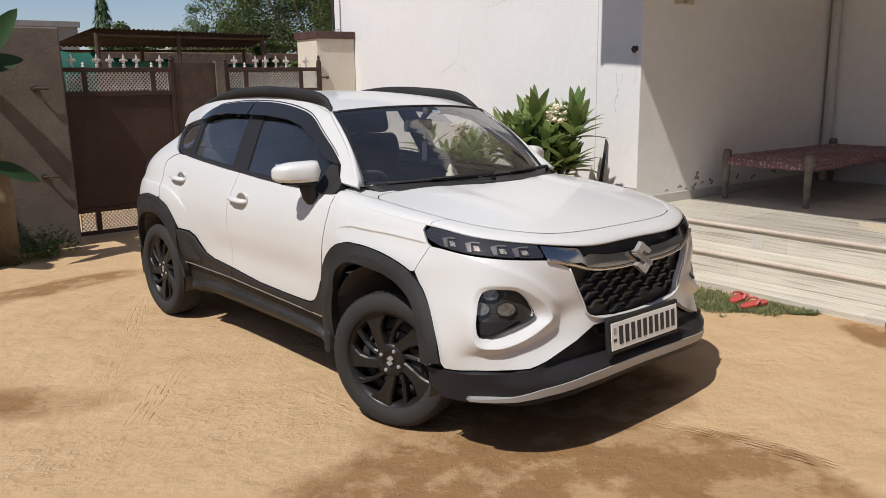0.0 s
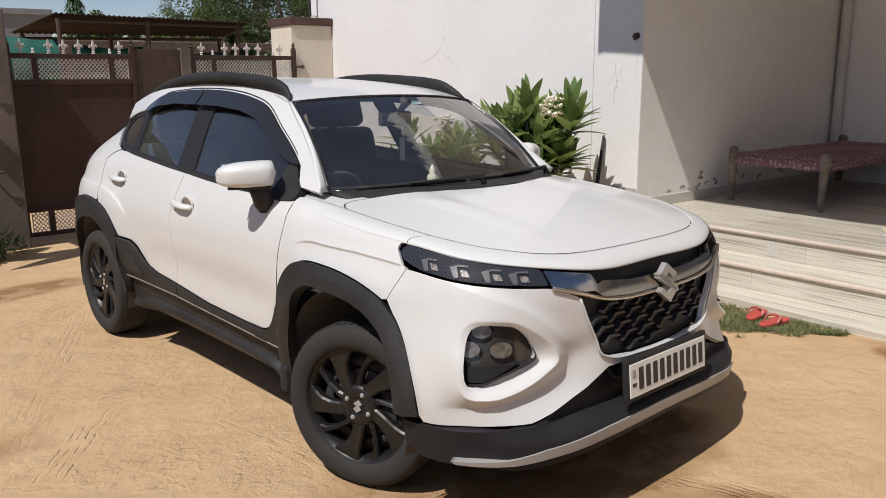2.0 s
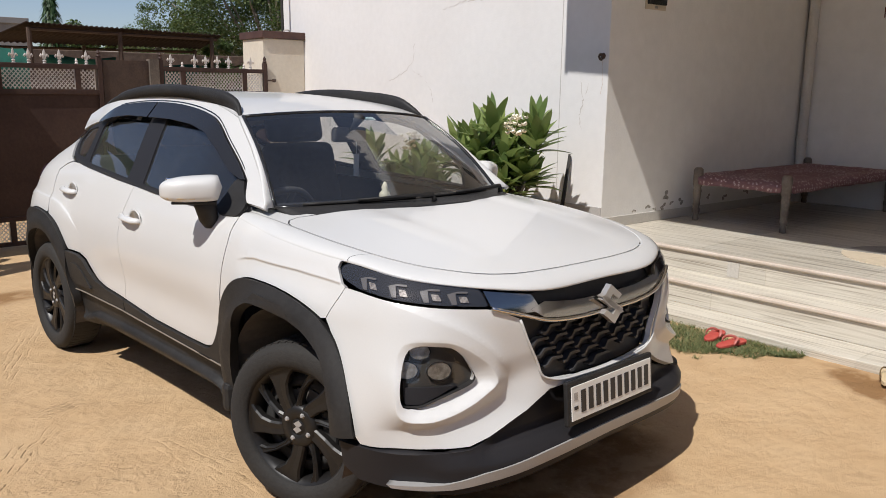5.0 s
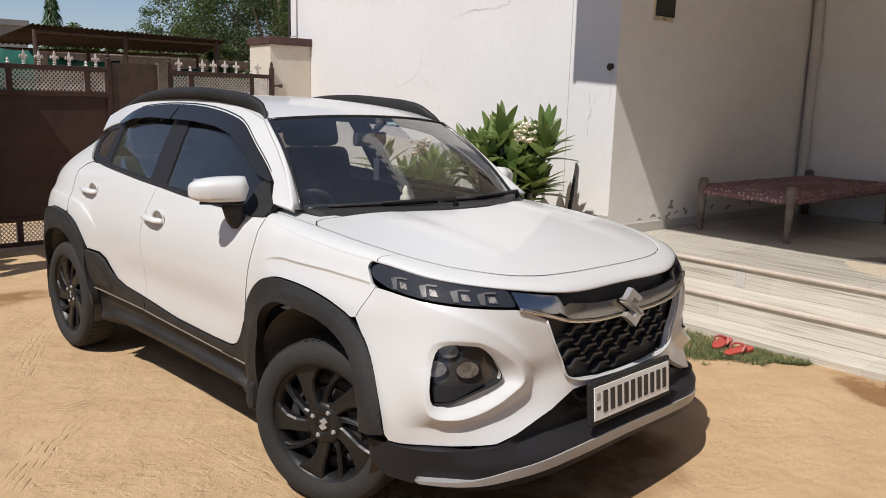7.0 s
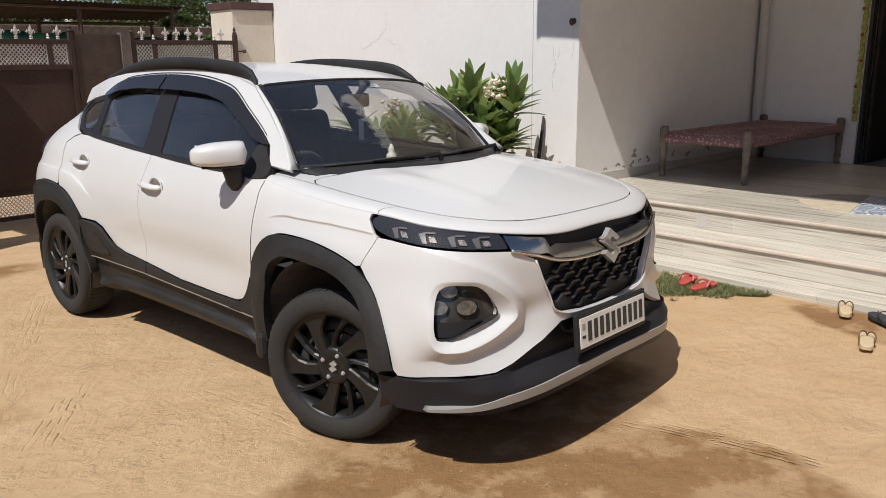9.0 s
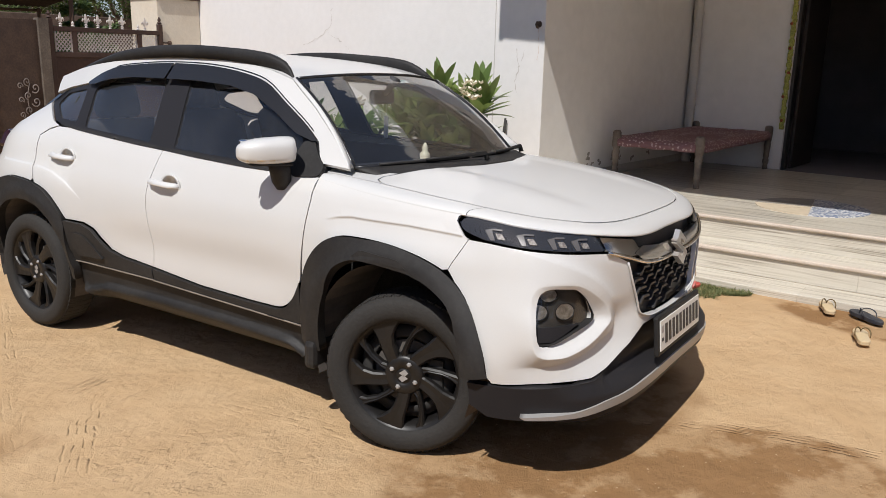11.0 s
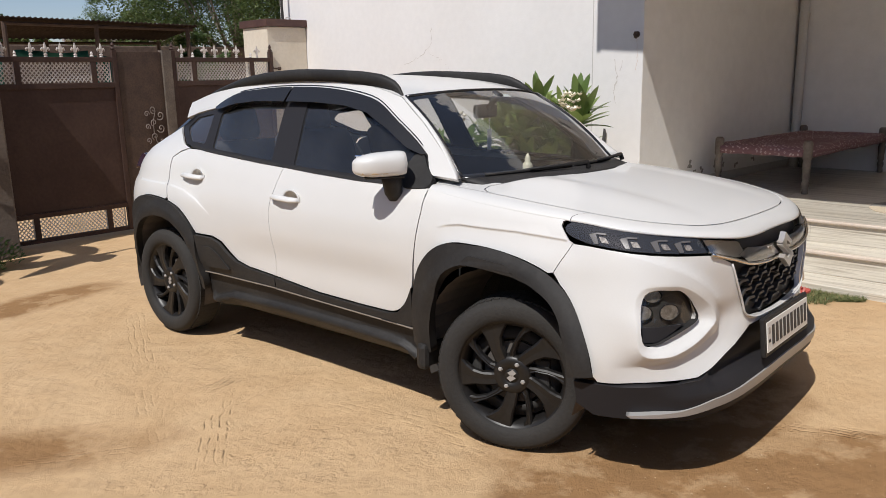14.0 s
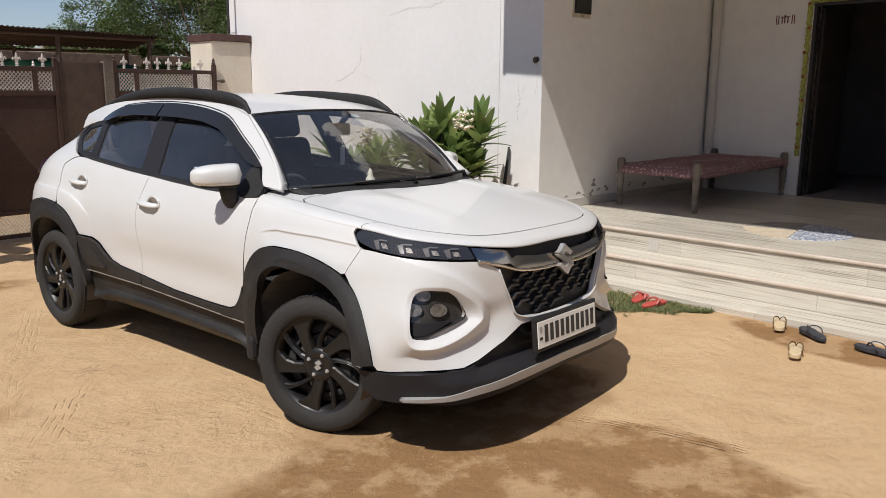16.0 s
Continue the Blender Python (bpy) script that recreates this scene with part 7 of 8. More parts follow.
# thin grass beside the steps
grass_verts, grass_faces = [], []
rg = random.Random(11)
for k in range(17000):
    t = rg.random()
    y = 2.70 + 1.30 * t
    wide = 0.10 + 0.62 * min(1.0, (y - 2.70) / 0.36)
    x = 5.11 - 0.047 * (y - 3.5) - wide * rg.random() ** 0.8 * rg.uniform(0.6, 1.05)
    if noise.noise((x * 5.0, y * 5.0, 1.0)) < rg.uniform(-0.45, 0.25) or (5.11 - x) > wide * (0.72 + 0.5 * noise.noise((x * 9.0, y * 9.0, 4.0))):
        continue
    a, lean, h = rg.uniform(0, 2 * math.pi), rg.uniform(0.01, 0.045), rg.uniform(0.006, 0.030)
    w = rg.uniform(0.0015, 0.0045)
    n = len(grass_verts)
    grass_verts += [(x - w * math.sin(a), y + w * math.cos(a), 0), (x + w * math.sin(a), y - w * math.cos(a), 0), (x + lean * math.cos(a), y + lean * math.sin(a), h)]
    grass_faces.append((n, n + 1, n + 2))
tagged(sheet("grass", grass_verts, grass_faces, leaf_material("short_grass", (0.070, 0.098, 0.032), (0.23, 0.235, 0.10), 0.7)), "short patchy green grass at the foot of the steps", "grass", kind="stuff")

# crumbs of dry sand and small stones strewn over the yard
rg = random.Random(57)
cv, cf = [], []
for k in range(5200):
    x, y = rg.uniform(-0.6, 5.0), rg.uniform(-0.2, 7.6)
    if noise.noise((x * 1.3, y * 1.3, 3.0)) < rg.uniform(-0.35, 0.35):
        continue
    r = 0.0018 + 0.0042 * rg.random() ** 3
    n = len(cv)
    q = [rg.uniform(0.6, 1.2) for _ in range(6)]
    t = rg.uniform(0, math.pi)
    c, s_ = math.cos(t), math.sin(t)
    for (dx, dy, dz), f in zip(((1, 0, 0), (0, 1, 0), (-1, 0, 0), (0, -1, 0), (0, 0, 0.8), (0, 0, -0.5)), q):
        cv.append((x + r * f * (dx * c - dy * s_), y + r * f * (dx * s_ + dy * c), 0.001 + r * f * dz))
    cf += [(n + a, n + (a + 1) % 4, n + 4) for a in range(4)] + [(n + (a + 1) % 4, n + a, n + 5) for a in range(4)]
tagged(sheet("sand_crumbs", cv, cf, material("sand_clods", (0.50, 0.33, 0.18), 0.9, second=(0.36, 0.24, 0.14), scale=30, fine=0.2), None, "", False), "crumbs of dry sand and tiny stones on the yard", "crumbs", kind="stuff")

# pale bits of straw and chips on the damp sand
rg = random.Random(61)
cv, cf = [], []
for k in range(150):
    x, y, t, w = rg.uniform(1.4, 3.1), rg.uniform(1.1, 2.7), rg.uniform(0, math.pi), rg.uniform(0.0015, 0.006)
    c, s_, n = math.cos(t) * w, math.sin(t) * w, len(cv)
    cv += [(x - c, y - s_, 0.004), (x + s_ * 0.4, y - c * 0.4, 0.007), (x + c, y + s_, 0.004), (x - s_ * 0.4, y + c * 0.4, 0.006)]
    cf.append((n, n + 1, n + 2, n + 3))
tagged(sheet("straw_bits", cv, cf, material("pale_straw", (0.52, 0.39, 0.24), 0.8, second=(0.42, 0.30, 0.17), scale=40), None, "", False), "pale bits of straw on the damp sand", "straw", kind="stuff")

# ---- footwear ----
def sandal(x, y, turn, sole, strap, label, group, size=0.255, tip=0.0, thick=0.024, high=0.056, slim=1.0, square=0.9, band=0.0045, flat=0.7):
    s = thing("sandal", Matrix.Translation((x, y, 0.012)) @ Matrix.Rotation(radians(turn), 4, "Z") @ Matrix.Rotation(radians(tip), 4, "X"), label, "sandal", group)
    pts = []
    for k in range(28):
        a = 2 * math.pi * k / 28
        yy = math.sin(a)
        wide = 0.046 + 0.008 * yy - 0.010 * math.exp(-((yy + 0.1) / 0.3) ** 2)
        pts.append((slim * wide * math.copysign(abs(math.cos(a)) ** (0.8 if yy > 0 else square - 0.15), math.cos(a)), size / 2 * math.copysign(abs(yy) ** (0.9 if yy > 0 else square), yy)))
    bm = bmesh.new()
    rings = [[bm.verts.new((px * f, py * f, z)) for px, py in pts] for z, f in ((0.0, 0.97), (0.004, 1.0), (thick * 0.45, 1.0), (thick * 0.5, 0.985), (thick * 0.55, 1.0), (thick - 0.004, 1.0), (thick, 0.96))]
    for a, b in zip(rings, rings[1:]):
        for k in range(28):
            bm.faces.new((a[k], a[(k + 1) % 28], b[(k + 1) % 28], b[k]))
    bm.faces.new(rings[0][::-1]), bm.faces.new(rings[-1])
    part("sole", bm, sole, s)
    bm = bmesh.new()
    for sx in (-1, 1):
        add_tube(bm, curve([(0.0, size * 0.24, thick - 0.004), (0.004 * sx, size * 0.21, high * 0.72), (0.020 * sx * slim, size * 0.14, high), (0.038 * sx * slim, size * 0.02, high), (0.045 * sx * slim, -size * 0.08, high * 0.75), (0.043 * sx * slim, -size * 0.12, thick - 0.006)], 14), [band * 0.7] * 2 + [band] * 10 + [band * 0.8] * 2, 8, flat=flat)
    part("strap", bm, strap, s, "", True)
    return s


RED = material("red_rubber", (0.42, 0.045, 0.035), 0.5, second=(0.50, 0.09, 0.07), scale=20)
RED_STRAP = material("pinkish_red_strap", (0.50, 0.17, 0.14), 0.5, second=(0.44, 0.12, 0.10), scale=25)
BEIGE = material("beige_foam", (0.58, 0.45, 0.26), 0.7, second=(0.52, 0.41, 0.27), scale=18, fine=0.05)
BROWN_STRAP = material("dark_brown_strap", (0.13, 0.085, 0.03), 0.6)
BLUEBLACK = material("blue_black_rubber", (0.022, 0.027, 0.037), 0.55, second=(0.05, 0.05, 0.055), scale=20)
sandal(4.97, 3.228, -77, RED, RED_STRAP, "red rubber flip-flop with broad pinkish straps on grass", "red pair of flip-flops", 0.265, 0.0, 0.018, 0.044, band=0.009, flat=0.35)
sandal(4.915, 3.075, -94, RED, RED_STRAP, "red rubber flip-flop with broad pinkish straps on grass", "red pair of flip-flops", 0.265, 0.0, 0.018, 0.044, band=0.009, flat=0.35)
sandal(5.06, 2.215, -67, BEIGE, BROWN_STRAP, "beige foam flip-flop with dark brown straps on sand", "beige pair of flip-flops", 0.245, 0.0, 0.026, 0.058, 0.90, 0.6)
sandal(4.59, 1.915, -70, BEIGE, BROWN_STRAP, "beige foam flip-flop with dark brown straps on sand", "beige pair of flip-flops", 0.245, 0.0, 0.026, 0.058, 0.90, 0.6)
sandal(5.02, 1.98, -40, BLUEBLACK, BLUEBLACK, "blue-black rubber flip-flop on damp sand", "dark pair of flip-flops", 0.27)
sandal(4.95, 1.58, -14, BLUEBLACK, BLUEBLACK, "blue-black rubber flip-flop on damp sand", "dark pair of flip-flops", 0.27)
bottle = thing("bottle_cap", Matrix.Translation((4.80, 3.62, 0.0)), "small blue plastic lid lying in the grass", "lid")
bm = bmesh.new()
add_lathe(bm, [(0.030, 0.0), (0.032, 0.012), (0.028, 0.018), (0.004, 0.019)], 20)
part("lid", bm, material("blue_plastic", (0.03, 0.08, 0.32), 0.4), bottle)

# ---- porch: string cot, floor mat, switch box, wall marks ----
WOOD = material("weathered_turned_wood", (0.13, 0.10, 0.078), 0.75, second=(0.24, 0.195, 0.155), scale=9, fine=0.15, bump=0.3, bump_scale=50)


def weave_material():
    m = bpy.data.materials.new("maroon_woven_tape")
    m.use_nodes = True
    nt, L = m.node_tree, m.node_tree.links
    b = nt.nodes["Principled BSDF"]
    b.inputs["Roughness"].default_value = 0.85
    co = nt.nodes.new("ShaderNodeTexCoord").outputs["Object"]
    mp = nt.nodes.new("ShaderNodeMapping")
    mp.inputs["Rotation"].default_value = (0, 0, math.pi / 4)
    mp.inputs["Scale"].default_value = (33, 33, 33)
    L.new(co, mp.inputs["Vector"])
    v = nt.nodes.new("ShaderNodeTexVoronoi")
    v.distance = "MANHATTAN"
    v.inputs["Scale"].default_value, v.inputs["Randomness"].default_value = 1.0, 0.55
    L.new(mp.outputs[0], v.inputs["Vector"])
    r = nt.nodes.new("ShaderNodeValToRGB")
    r.color_ramp.elements[0].position, r.color_ramp.elements[0].color = 0.20, (0.24, 0.125, 0.128, 1)
    r.color_ramp.elements[1].position, r.color_ramp.elements[1].color = 0.52, (0.21, 0.108, 0.112, 1)
    for pos in (0.30, 0.36):
        r.color_ramp.elements.new(pos).color = (0.60, 0.48, 0.46, 1)
    L.new(v.outputs["Distance"], r.inputs["Fac"])
    L.new(r.outputs["Color"], b.inputs["Base Color"])
    bp = nt.nodes.new("ShaderNodeBump")
    bp.inputs["Strength"].default_value, bp.inputs["Distance"].default_value = 0.4, 0.01
    L.new(v.outputs["Distance"], bp.inputs["Height"])
    L.new(bp.outputs["Normal"], b.inputs["Normal"])
    return m


cot = thing("string_cot", Matrix.Translation((6.935, 3.887, FLOOR)) @ Matrix.Rotation(radians(0.9), 4, "Z") @ Matrix.Diagonal((1, 1, 1.06, 1)), "old wooden string cot with maroon patterned webbing on turned legs", "cot")
CL, CW = 2.05, 0.842
for x, y in ((0, 0), (0, CW), (CL, 0), (CL, CW)):
    bm = bmesh.new()
    add_lathe(bm, [(0.026, 0.0), (0.030, 0.01), (0.024, 0.05), (0.033, 0.075), (0.033, 0.10), (0.023, 0.115), (0.034, 0.14), (0.030, 0.17), (0.038, 0.26), (0.030, 0.285), (0.042, 0.31), (0.044, 0.40), (0.042, 0.44), (0.028, 0.458)], 14, Matrix.Translation((x, y, 0)))
    part("leg", bm, WOOD, cot, "turned wooden leg", True)
for a, b in (((0, 0), (CL, 0)), ((0, CW), (CL, CW)), ((0, 0), (0, CW)), ((CL, 0), (CL, CW))):
    bm = bmesh.new()
    add_tube(bm, [(a[0], a[1], 0.36), (b[0], b[1], 0.36)], 0.026, 10)
    part("side_rail", bm, WOOD, cot)
nx, ny = 40, 22
grid_rows = []
for i in range(nx + 1):
    row = []
    u = i / nx
    for j in range(ny + 1):
        v = -0.12 + 1.24 * j / ny
        vv = min(1.0, max(0.0, v))
        over = abs(v - vv) / 0.12
        z = 0.392 - 0.052 * (math.sin(math.pi * u) ** 0.6) * (math.sin(math.pi * vv) ** 0.7) - 0.075 * over ** 1.4 + 0.008 * noise.noise((u * 9, v * 5, 0)) + 0.003 * noise.noise((u * 30, v * 14, 2))
        y = vv * CW + (math.copysign(0.034 * min(1, over * 2.5), v - 0.5) if over else 0)
        row.append((0.045 + u * (CL - 0.09) if 0 < j < ny else 0.05 + u * (CL - 0.10), y, z))
    grid_rows.append(row)
ends = []
for side_u, base in ((-1, grid_rows[0]), (1, grid_rows[-1])):
    ends.append([(p[0] + side_u * 0.082, min(CW - 0.04, max(0.04, p[1])), 0.318 + 0.004 * math.sin(k)) for k, p in enumerate(base)])
    ends.append([(p[0] + side_u * 0.080, min(CW - 0.035, max(0.035, p[1])), 0.372) for p in base])
quad_grid("webbing", [ends[0], ends[1]] + grid_rows + [ends[3], ends[2]], weave_material(), cot, "maroon and pale patterned webbing", 0.012)

mat_ = thing("floor_motif", Matrix.Translation((6.71, 2.80, FLOOR - 0.003)), "round inlaid floor motif in cream and blue-grey mosaic", "floor inlay")
TILE_BLUE = material("blue_white_mosaic", (0.16, 0.20, 0.30), 0.4, second=(0.62, 0.62, 0.62), scale=42, mix=0.15, fine=0.2)
TILE_CREAM = material("cream_inlay", (0.62, 0.53, 0.40), 0.4, second=(0.54, 0.45, 0.33), scale=12)
TILE_GREY = material("grey_inlay", (0.30, 0.28, 0.25), 0.45, second=(0.22, 0.20, 0.18), scale=14)
for k in range(8):
    a0, a1 = 2 * math.pi * k / 8 + 0.2, 2 * math.pi * (k + 1) / 8 + 0.2
    bm = bmesh.new()
    arc = [(0.44 * math.cos(a), 0.44 * math.sin(a)) for a in np.linspace(a0 + 0.006, a1 - 0.006, 8)]
    top = [bm.verts.new((x, y, 0.005)) for x, y in [(0.012 * math.cos((a0 + a1) / 2), 0.012 * math.sin((a0 + a1) / 2))] + arc]
    low_ = [bm.verts.new((v.co.x, v.co.y, 0)) for v in top]
    bm.faces.new(top)
    for i in range(len(top)):
        bm.faces.new((top[i], low_[i], low_[(i + 1) % len(top)], top[(i + 1) % len(top)]))
    # the two far pieces are grey: the roof's shade on them is put into colour
    part("inlay_piece", bm, (TILE_CREAM, TILE_CREAM, TILE_BLUE, TILE_BLUE, TILE_BLUE, TILE_BLUE, TILE_GREY, TILE_GREY)[(k + 6) % 8], mat_)

sw = thing("switch_box", None, "black and cream electric switch box on the porch wall", "switch box")
box("back_plate", 6.27, 6.55, PY - 0.012, PY + 0.003, 2.235, 2.66, TILE_CREAM, sw, "cream surround", 0.003)
box("panel", 6.285, 6.535, PY - 0.035, PY - 0.012, 2.275, 2.65, GLOSS_BLACK, sw, "dark panel", 0.006)
box("badge", 6.39, 6.43, PY - 0.016, PY - 0.012, 2.245, 2.265, TILE_GREY, sw)

hookw = thing("wall_hook", None, "small rusty iron hook let into the pier", "hook")
bm = bmesh.new()
add_tube(bm, [(WX - 0.010, 5.0, 1.84), (WX - 0.05, 5.0, 1.845), (WX - 0.065, 5.0, 1.825), (WX - 0.05, 5.0, 1.805), (WX - 0.03, 5.0, 1.80)], 0.010, 8)
add_lathe(bm, [(0.004, 0.012), (0.022, 0.008), (0.028, 0.0)], 10, Matrix.Translation((WX - 0.012, 5.0, 1.83)) @ Matrix.Rotation(-math.pi / 2, 4, "Y"))
part("hook", bm, GATE_RUST, hookw, "", True)


def crack(name, pts, width, mat, axis, at_, label):
    """A hairline crack: a thin ribbon a millimetre proud of the wall, jagged along a short path."""
    rg = random.Random(len(pts) * 7 + int(pts[0][0] * 100))
    verts, faces = [], []
    dense = []
    for a, b in zip(pts, pts[1:]):
        n = max(2, int(math.dist(a, b) / 0.03))
        dense += [(a[0] + (b[0] - a[0]) * k / n + rg.uniform(-0.015, 0.015), a[1] + (b[1] - a[1]) * k / n + rg.uniform(-0.015, 0.015)) for k in range(n)]
    for k, (h, z) in enumerate(dense):
        w = width * rg.uniform(0.3, 1.0)
        for s in (-1, 1):
            verts.append((at_, h + s * w * 0.5, z + s * w * 0.5) if axis == "x" else (h + s * w * 0.5, at_, z + s * w * 0.5))
        if k:
            n = len(verts)
            faces.append((n - 4, n - 3, n - 1, n - 2))
    return tagged(sheet(name, verts, faces, mat, None), label, "wall crack", "cracks in the plaster", "structure")


CRACK = material("crack_shadow", (0.56, 0.52, 0.49), 0.9)
crack("trim_crack", [(8.15, 1.63), (7.95, 1.70), (7.85, 1.74), (7.68, 1.86), (7.70, 1.95), (7.66, 2.05)], 0.006, CRACK, "x", WX - 0.0015, "fine branching crack in the white plaster")
crack("trim_crack", [(7.75, 1.78), (7.50, 1.66), (7.36, 1.52), (7.33, 1.38)], 0.006, CRACK, "x", WX - 0.0015, "fine branching crack in the white plaster")
crack("trim_crack", [(7.2, 2.35), (6.8, 2.42), (6.5, 2.40), (6.2, 2.48)], 0.008, CRACK, "x", WX - 0.0015, "fine wavering crack in the white plaster")
crack("trim_crack", [(5.22, 1.62), (5.20, 1.45), (5.24, 1.33), (5.19, 1.20)], 0.012, CRACK, "x", WX - 0.0135, "fine crack in the plaster of the pier")
crack("trim_crack", [(5.14, 1.60), (5.18, 1.48)], 0.008, CRACK, "x", WX - 0.0135, "fine crack in the plaster of the pier")
crack("trim_crack", [(5.30, 1.40), (5.55, 1.38), (5.80, 1.39)], 0.010, material("pillar_crack", (0.45, 0.36, 0.26), 0.9), "y", 10.149, "fine crack across the cream pillar")


tagged(box("trim_joint", WX - 0.0018, WX + 0.002, 5.478, 5.486, 0.56, 3.8, material("joint_shadow", (0.50, 0.47, 0.45), 0.9, fine=0.1)), "fine vertical joint in the plaster beside the pier", "wall joint", kind="structure")
RUST = material("rust_stain", (0.62, 0.50, 0.43), 0.9, second=(0.66, 0.57, 0.51), scale=30)
crack("trim_stain", [(5.0, 1.80), (4.998, 1.70), (5.002, 1.60), (4.999, 1.50)], 0.007, RUST, "x", WX - 0.0135, "thin rust streak below the iron hook")


def flake(cx, cz, r, seed, mat):
    """A patch where the paint has flaked off, with a ragged edge."""
    rg = random.Random(seed)
    bm = bmesh.new()
    ring = []
    for k in range(18):
        a = 2 * math.pi * k / 18
        rr = r * (0.60 + 0.28 * math.sin(2 * a + seed) + 0.22 * math.sin(3 * a + 2 * seed) + rg.uniform(-0.10, 0.10))
        ring.append((cx + rr * 1.1 * math.cos(a), cz + rr * 0.8 * math.sin(a)))
    va = [bm.verts.new((x, PY - 0.0042, z)) for x, z in ring]
    bm.faces.new(va)
    return tagged(part("trim_flaked_paint", bm, mat), "ragged patch of flaked paint on the porch wall", "flaked paint", "flaked patches", "structure")


DAMP = material("damp_bare_plaster", (0.24, 0.22, 0.195), 0.9, second=(0.45, 0.42, 0.37), scale=30, fine=0.2)
for k, (x, z, r) in enumerate(((6.74, 0.60, 0.065), (6.70, 0.50, 0.055), (6.83, 0.53, 0.035), (6.48, 0.52, 0.04), (6.58, 0.49, 0.03), (6.98, 0.53, 0.05), (7.25, 0.56, 0.06), (7.42, 0.54, 0.04), (7.7, 0.52, 0.05), (6.28, 0.50, 0.03), (8.1, 0.55, 0.05))):
    flake(x, z, r, 30 + k, DAMP)
inscr = thing("wall_inscription", None, "small dark red painted inscription on the porch wall", "inscription", kind="structure")
bm = bmesh.new()
for y0, y1, z0, z1 in ((4.17, 4.18, 2.29, 2.39), (4.145, 4.155, 2.29, 2.39), (3.995, 4.005, 2.29, 2.39), (3.97, 3.98, 2.29, 2.39), (4.03, 4.125, 2.365, 2.376), (4.105, 4.117, 2.30, 2.365), (4.075, 4.088, 2.30, 2.395), (4.04, 4.053, 2.30, 2.365)):
    add_box(bm, BX - 0.003, BX + 0.001, y0, y1, z0, z1)
part("text_bars", bm, material("dark_red_ink", (0.12, 0.02, 0.015), 0.7), inscr)
sticks = thing("iron_bars", None, "two short dark iron bars leaning on the white wall", "iron bar")
for dy, lean in ((0.0, 0.012), (0.016, -0.012)):
    bm = bmesh.new()
    add_tube(bm, [(5.66, 5.30 + dy - lean, -0.01), (5.812, 5.293 + dy + lean * 0.4, 0.98 + dy)], [0.012, 0.010], 8)
    part("bar", bm, UNDER, sticks, "", True)
label_ = thing("step_label", STEP_TURN, "faded paper label stuck on the step riser", "label")
box("paper", 0.3165, 0.3195, 0.03, 0.12, 0.225, 0.335, material("faded_paper", (0.50, 0.47, 0.42), 0.6, fine=0.1), label_)

# ---- beyond the gate: shed, walls, trees ----
TIN = material("rusty_corrugated_iron", (0.028, 0.020, 0.016), 0.9, second=(0.05, 0.036, 0.029), scale=3, fine=0.2, spec=0.1)
shed = thing("shed", None, "open shed with a dark corrugated iron roof on thin posts", "shed")
rows_s = []
for i in range(121):
    t = i / 120
    dz = 0.016 * math.sin(t * 2 * math.pi * 40)
    rows_s.append([(3.46 + 3.3 * t, 15.0, 2.53 - 0.05 * t + dz), (3.42 + 4.5 * t, 19.0, 2.40 + 0.03 * t + dz)])
quad_grid("roof", rows_s, TIN, shed, "dark rusty corrugated roof", 0.02)
for x, y in ((3.52, 15.1), (4.95, 15.1), (6.6, 15.1), (3.6, 18.8), (5.3, 18.8), (7.7, 18.8)):
    bm = bmesh.new()
    add_tube(bm, [(x, y, -0.02), (x, y, 2.47 if y < 17 else 2.39)], 0.04, 8)
    part("post", bm, GATE_RUST, shed, "thin iron post")
for a, b, z in (((3.5, 15.1), (6.7, 15.1), 2.45), ((3.5, 18.9), (7.8, 18.9), 2.30)):
    bm = bmesh.new()
    add_tube(bm, [(a[0], a[1], z), (b[0], b[1], z - 0.03 if a[1] < 17 else z + 0.05)], 0.03, 6)
    part("beam", bm, GATE_RUST, shed)
net = thing("shade_net", None, "teal green shade netting hung under the shed", "netting")
GREEN_NET = material("teal_netting", (0.008, 0.085, 0.065), 0.8, second=(0.012, 0.12, 0.09), scale=4, fine=0.15)
for x0, x1, z0, z1 in ((2.8, 3.75, 1.2, 2.20), (3.95, 5.2, 1.9, 2.06), (5.2, 7.2, 1.2, 1.96)):
    quad_grid("net", [[(x, 16.3 + 0.06 * math.sin(x * 7), z0), (x, 16.3 + 0.04 * math.sin(x * 9 + 1), z1 + 0.03 * math.sin(x * 5))] for x in np.linspace(x0, x1, 40)], GREEN_NET, net, "", 0.004)
far_house = thing("far_house", None, "low grey flat-roofed house beyond the shed", "house")
GREY_WALL = material("grey_far_plaster", (0.20, 0.195, 0.195), 0.85, second=(0.25, 0.245, 0.24), scale=1.5, fine=0.06)
box("wall", 1.0, 8.0, 38.0, 44.0, 0, 4.05, GREY_WALL, far_house)
box("parapet", 0.9, 8.1, 37.9, 38.15, 4.05, 4.30, GREY_WALL, far_house, "plain parapet", 0.02)
for x in (2.0, 4.6):
    box("window", x, x + 0.9, 37.94, 38.0, 1.0, 2.2, DOOR_DARK, far_house)
far_wall = thing("brick_wall", None, "low rough brick yard wall beyond the gate", "wall", kind="structure")
BRICK = material("rough_brick_wall", (0.085, 0.058, 0.045), 0.9, second=(0.14, 0.10, 0.075), scale=8, fine=0.2, bump=0.6, bump_scale=18)
box("wall", 2.5, 14.0, 20.6, 20.85, 0, 2.36, BRICK, far_wall, "", 0.02)
FAR_PLASTER = material("far_dull_plaster", (0.30, 0.27, 0.245), 0.9, second=(0.40, 0.37, 0.34), scale=1.2, fine=0.08)
pale = thing("pale_house", None, "pale distant house wall behind the shed", "house")
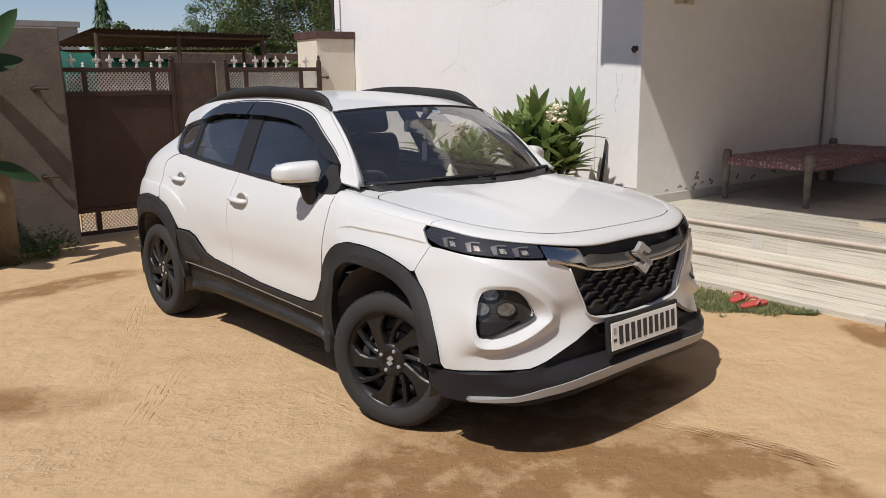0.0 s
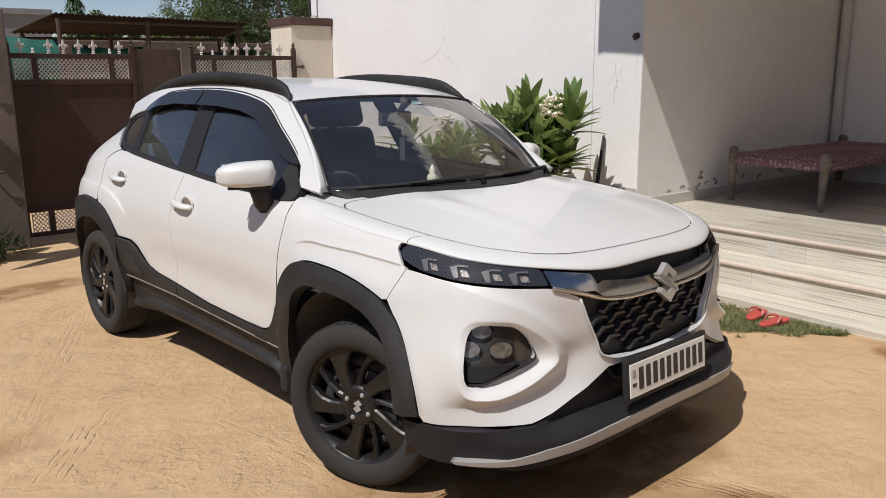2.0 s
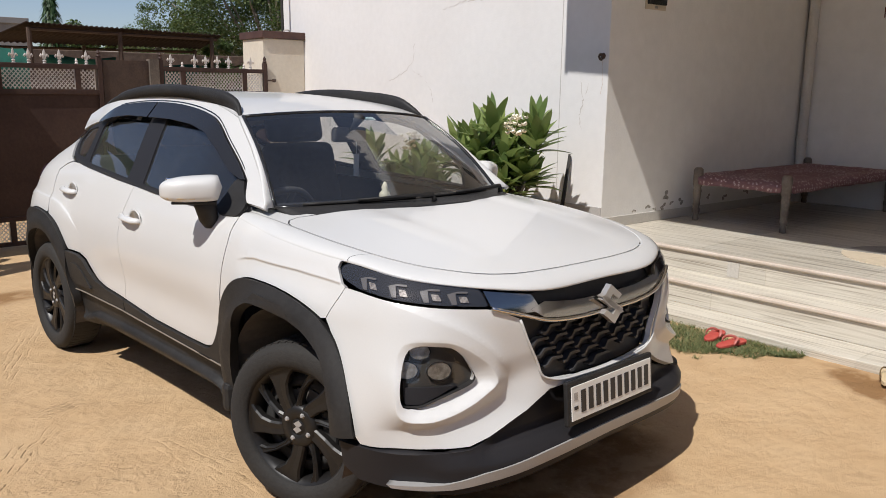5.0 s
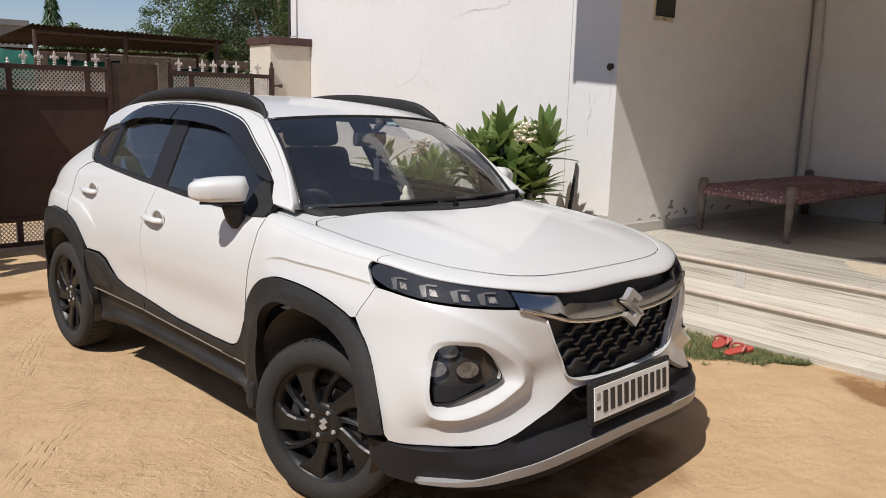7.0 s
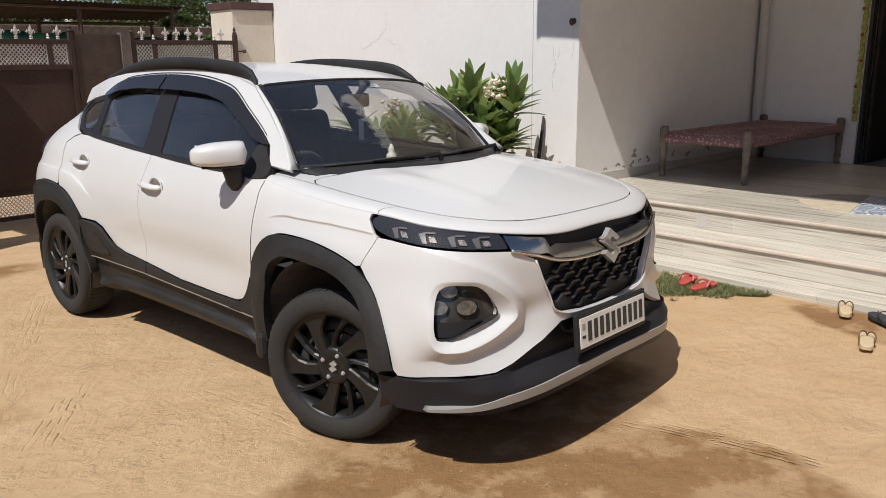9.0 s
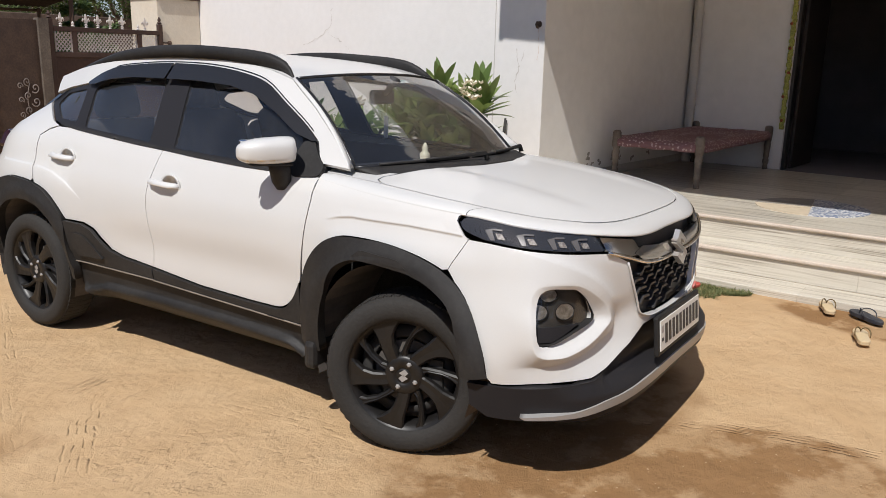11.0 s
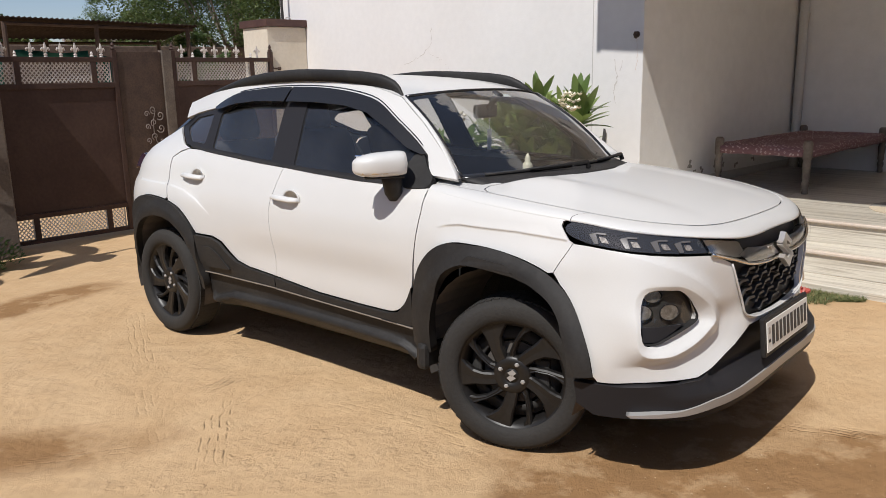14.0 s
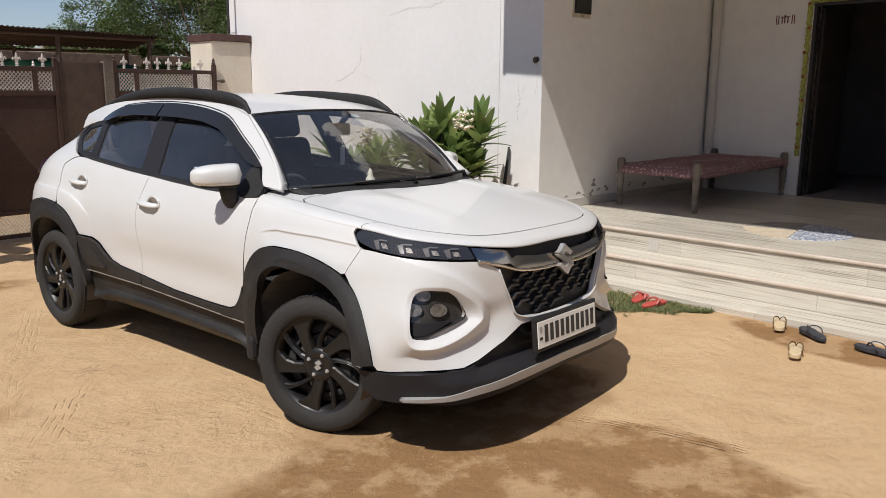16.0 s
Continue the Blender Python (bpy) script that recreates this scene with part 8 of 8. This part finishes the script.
box("wall", 9.5, 14.0, 30.0, 34.0, 0, 2.9, FAR_PLASTER, pale)
box("side_wall", 6.5, 9.49, 30.0, 30.25, 0, 2.7, FAR_PLASTER, pale, "lower pale yard wall")
box("parapet", 9.4, 14.1, 29.9, 30.1, 2.9, 3.02, FAR_PLASTER, pale, "", 0.02)
box("window", 10.8, 11.7, 29.95, 30.0, 1.2, 2.4, DOOR_DARK, pale)

NEEM = leaf_material("neem_leaf", (0.028, 0.055, 0.014), (0.12, 0.165, 0.05), 0.55)
PALE_LEAF = leaf_material("pale_leaf", (0.05, 0.09, 0.025), (0.13, 0.18, 0.06), 0.6)
ASHOKA = leaf_material("ashoka_leaf", (0.015, 0.045, 0.012), (0.05, 0.10, 0.025), 0.5)


def tree(name, x, y, height, spread, trunk_h, clumps, per, leaf, mat, seed, label, squash=0.75):
    rg = random.Random(seed)
    t = thing(name, Matrix.Translation((x, y, 0)), label, "tree")
    bm = bmesh.new()
    add_tube(bm, [(0, 0, -0.1), (0.1, 0.05, trunk_h * 0.5), (0.0, 0.1, trunk_h), (0.1, 0.0, height * 0.7)], [0.05 * height * 0.6, 0.04 * height * 0.6, 0.033 * height * 0.6, 0.05], 10)
    centres = []
    for k in range(clumps):
        a = rg.uniform(0, 2 * math.pi)
        r = spread * math.sqrt(rg.random())
        z = trunk_h + (height - trunk_h) * (0.12 + 0.80 * rg.random() * (1 - 0.6 * (r / spread) ** 2))
        c = Vector((r * math.cos(a), r * math.sin(a), z))
        centres.append(c)
        if k % 3 == 0:
            add_tube(bm, [(0, 0.05, trunk_h * rg.uniform(0.8, 1.2)), c * 0.5 + Vector((0, 0, 0.25 * trunk_h)), c], [0.07, 0.045, 0.015], 6)
    part("trunk", bm, BARK, t, "rough grey trunk and limbs", True)
    verts, faces = [], []
    for c in centres:
        size = spread * rg.uniform(0.13, 0.26)
        for j in range(per):
            d = Vector((rg.gauss(0, 1), rg.gauss(0, 1), rg.gauss(0, squash)))
            p = c + d.normalized() * size * rg.random() ** 0.5
            w = Vector((rg.uniform(-1, 1), rg.uniform(-1, 1), rg.uniform(-0.9, 0.3))).normalized()
            s = w.cross(Vector((rg.uniform(-1, 1), rg.uniform(-1, 1), 1))).normalized()
            L_, W_ = leaf * rg.uniform(0.7, 1.4), leaf * rg.uniform(0.25, 0.42)
            n = len(verts)
            verts += [tuple(p - s * W_ * 0.3), tuple(p + w * L_ * 0.5 + s * W_), tuple(p + w * L_), tuple(p + w * L_ * 0.5 - s * W_)]
            faces.append((n, n + 1, n + 2, n + 3))
    crown = sheet("crown", verts, faces, mat, t, "open crown of small leaves", False)
    return t


tree("neem_tree", 11.9, 22.6, 7.2, 3.5, 1.9, 130, 820, 0.072, NEEM, 21, "large dark green neem tree behind the yard wall")
tree("neem_tree", 8.75, 24.5, 4.05, 1.15, 2.1, 44, 260, 0.055, PALE_LEAF, 22, "pale green feathery tree behind the shed")
tree("neem_tree", 12.1, 46.0, 5.4, 1.7, 2.5, 30, 150, 0.20, PALE_LEAF, 23, "distant green tree above the roofs")
tree("neem_tree", 7.05, 15.4, 2.62, 0.62, 1.1, 26, 150, 0.10, PALE_LEAF, 25, "yellow-green small tree beyond the gate")
for k, (x, y, h, sp) in enumerate(((-12.5, -2.5, 8.2, 3.0), (-12.6, 3.5, 9.4, 3.4), (-12.0, 9.5, 7.6, 3.0), (-5.0, -11.0, 6.0, 2.8), (1.0, -11.5, 6.6, 3.0), (6.5, -12.0, 5.5, 2.6), (11.0, -11.0, 6.0, 2.8))):
    tree("neem_tree", x, y, h, sp, 1.6, 46, 170, 0.24, NEEM, 40 + k, "dense green tree beyond the yard wall")
ash = thing("ashoka_tree", Matrix.Translation((7.42, 31.0, 0)), "slender dark green columnar tree", "tree")
bm = bmesh.new()
add_tube(bm, [(0, 0, -0.1), (0, 0, 4.4)], [0.08, 0.02], 8)
part("trunk", bm, BARK, ash)
rg = random.Random(31)
bm = bmesh.new()
for k in range(1500):
    z = 0.8 + 3.95 * rg.random()
    r = 0.40 * min(1.0, (4.85 - z) / 2.0) ** 0.7 * rg.random() ** 0.5
    a = rg.uniform(0, 2 * math.pi)
    add_leaf(bm, (r * math.cos(a), r * math.sin(a), z), (math.cos(a), math.sin(a), -0.9), (0, 0, 1), rg.uniform(0.14, 0.26), 0.06, 0.3, 0.2, 3)
part("crown", bm, ASHOKA, ash, "drooping narrow leaves", True)
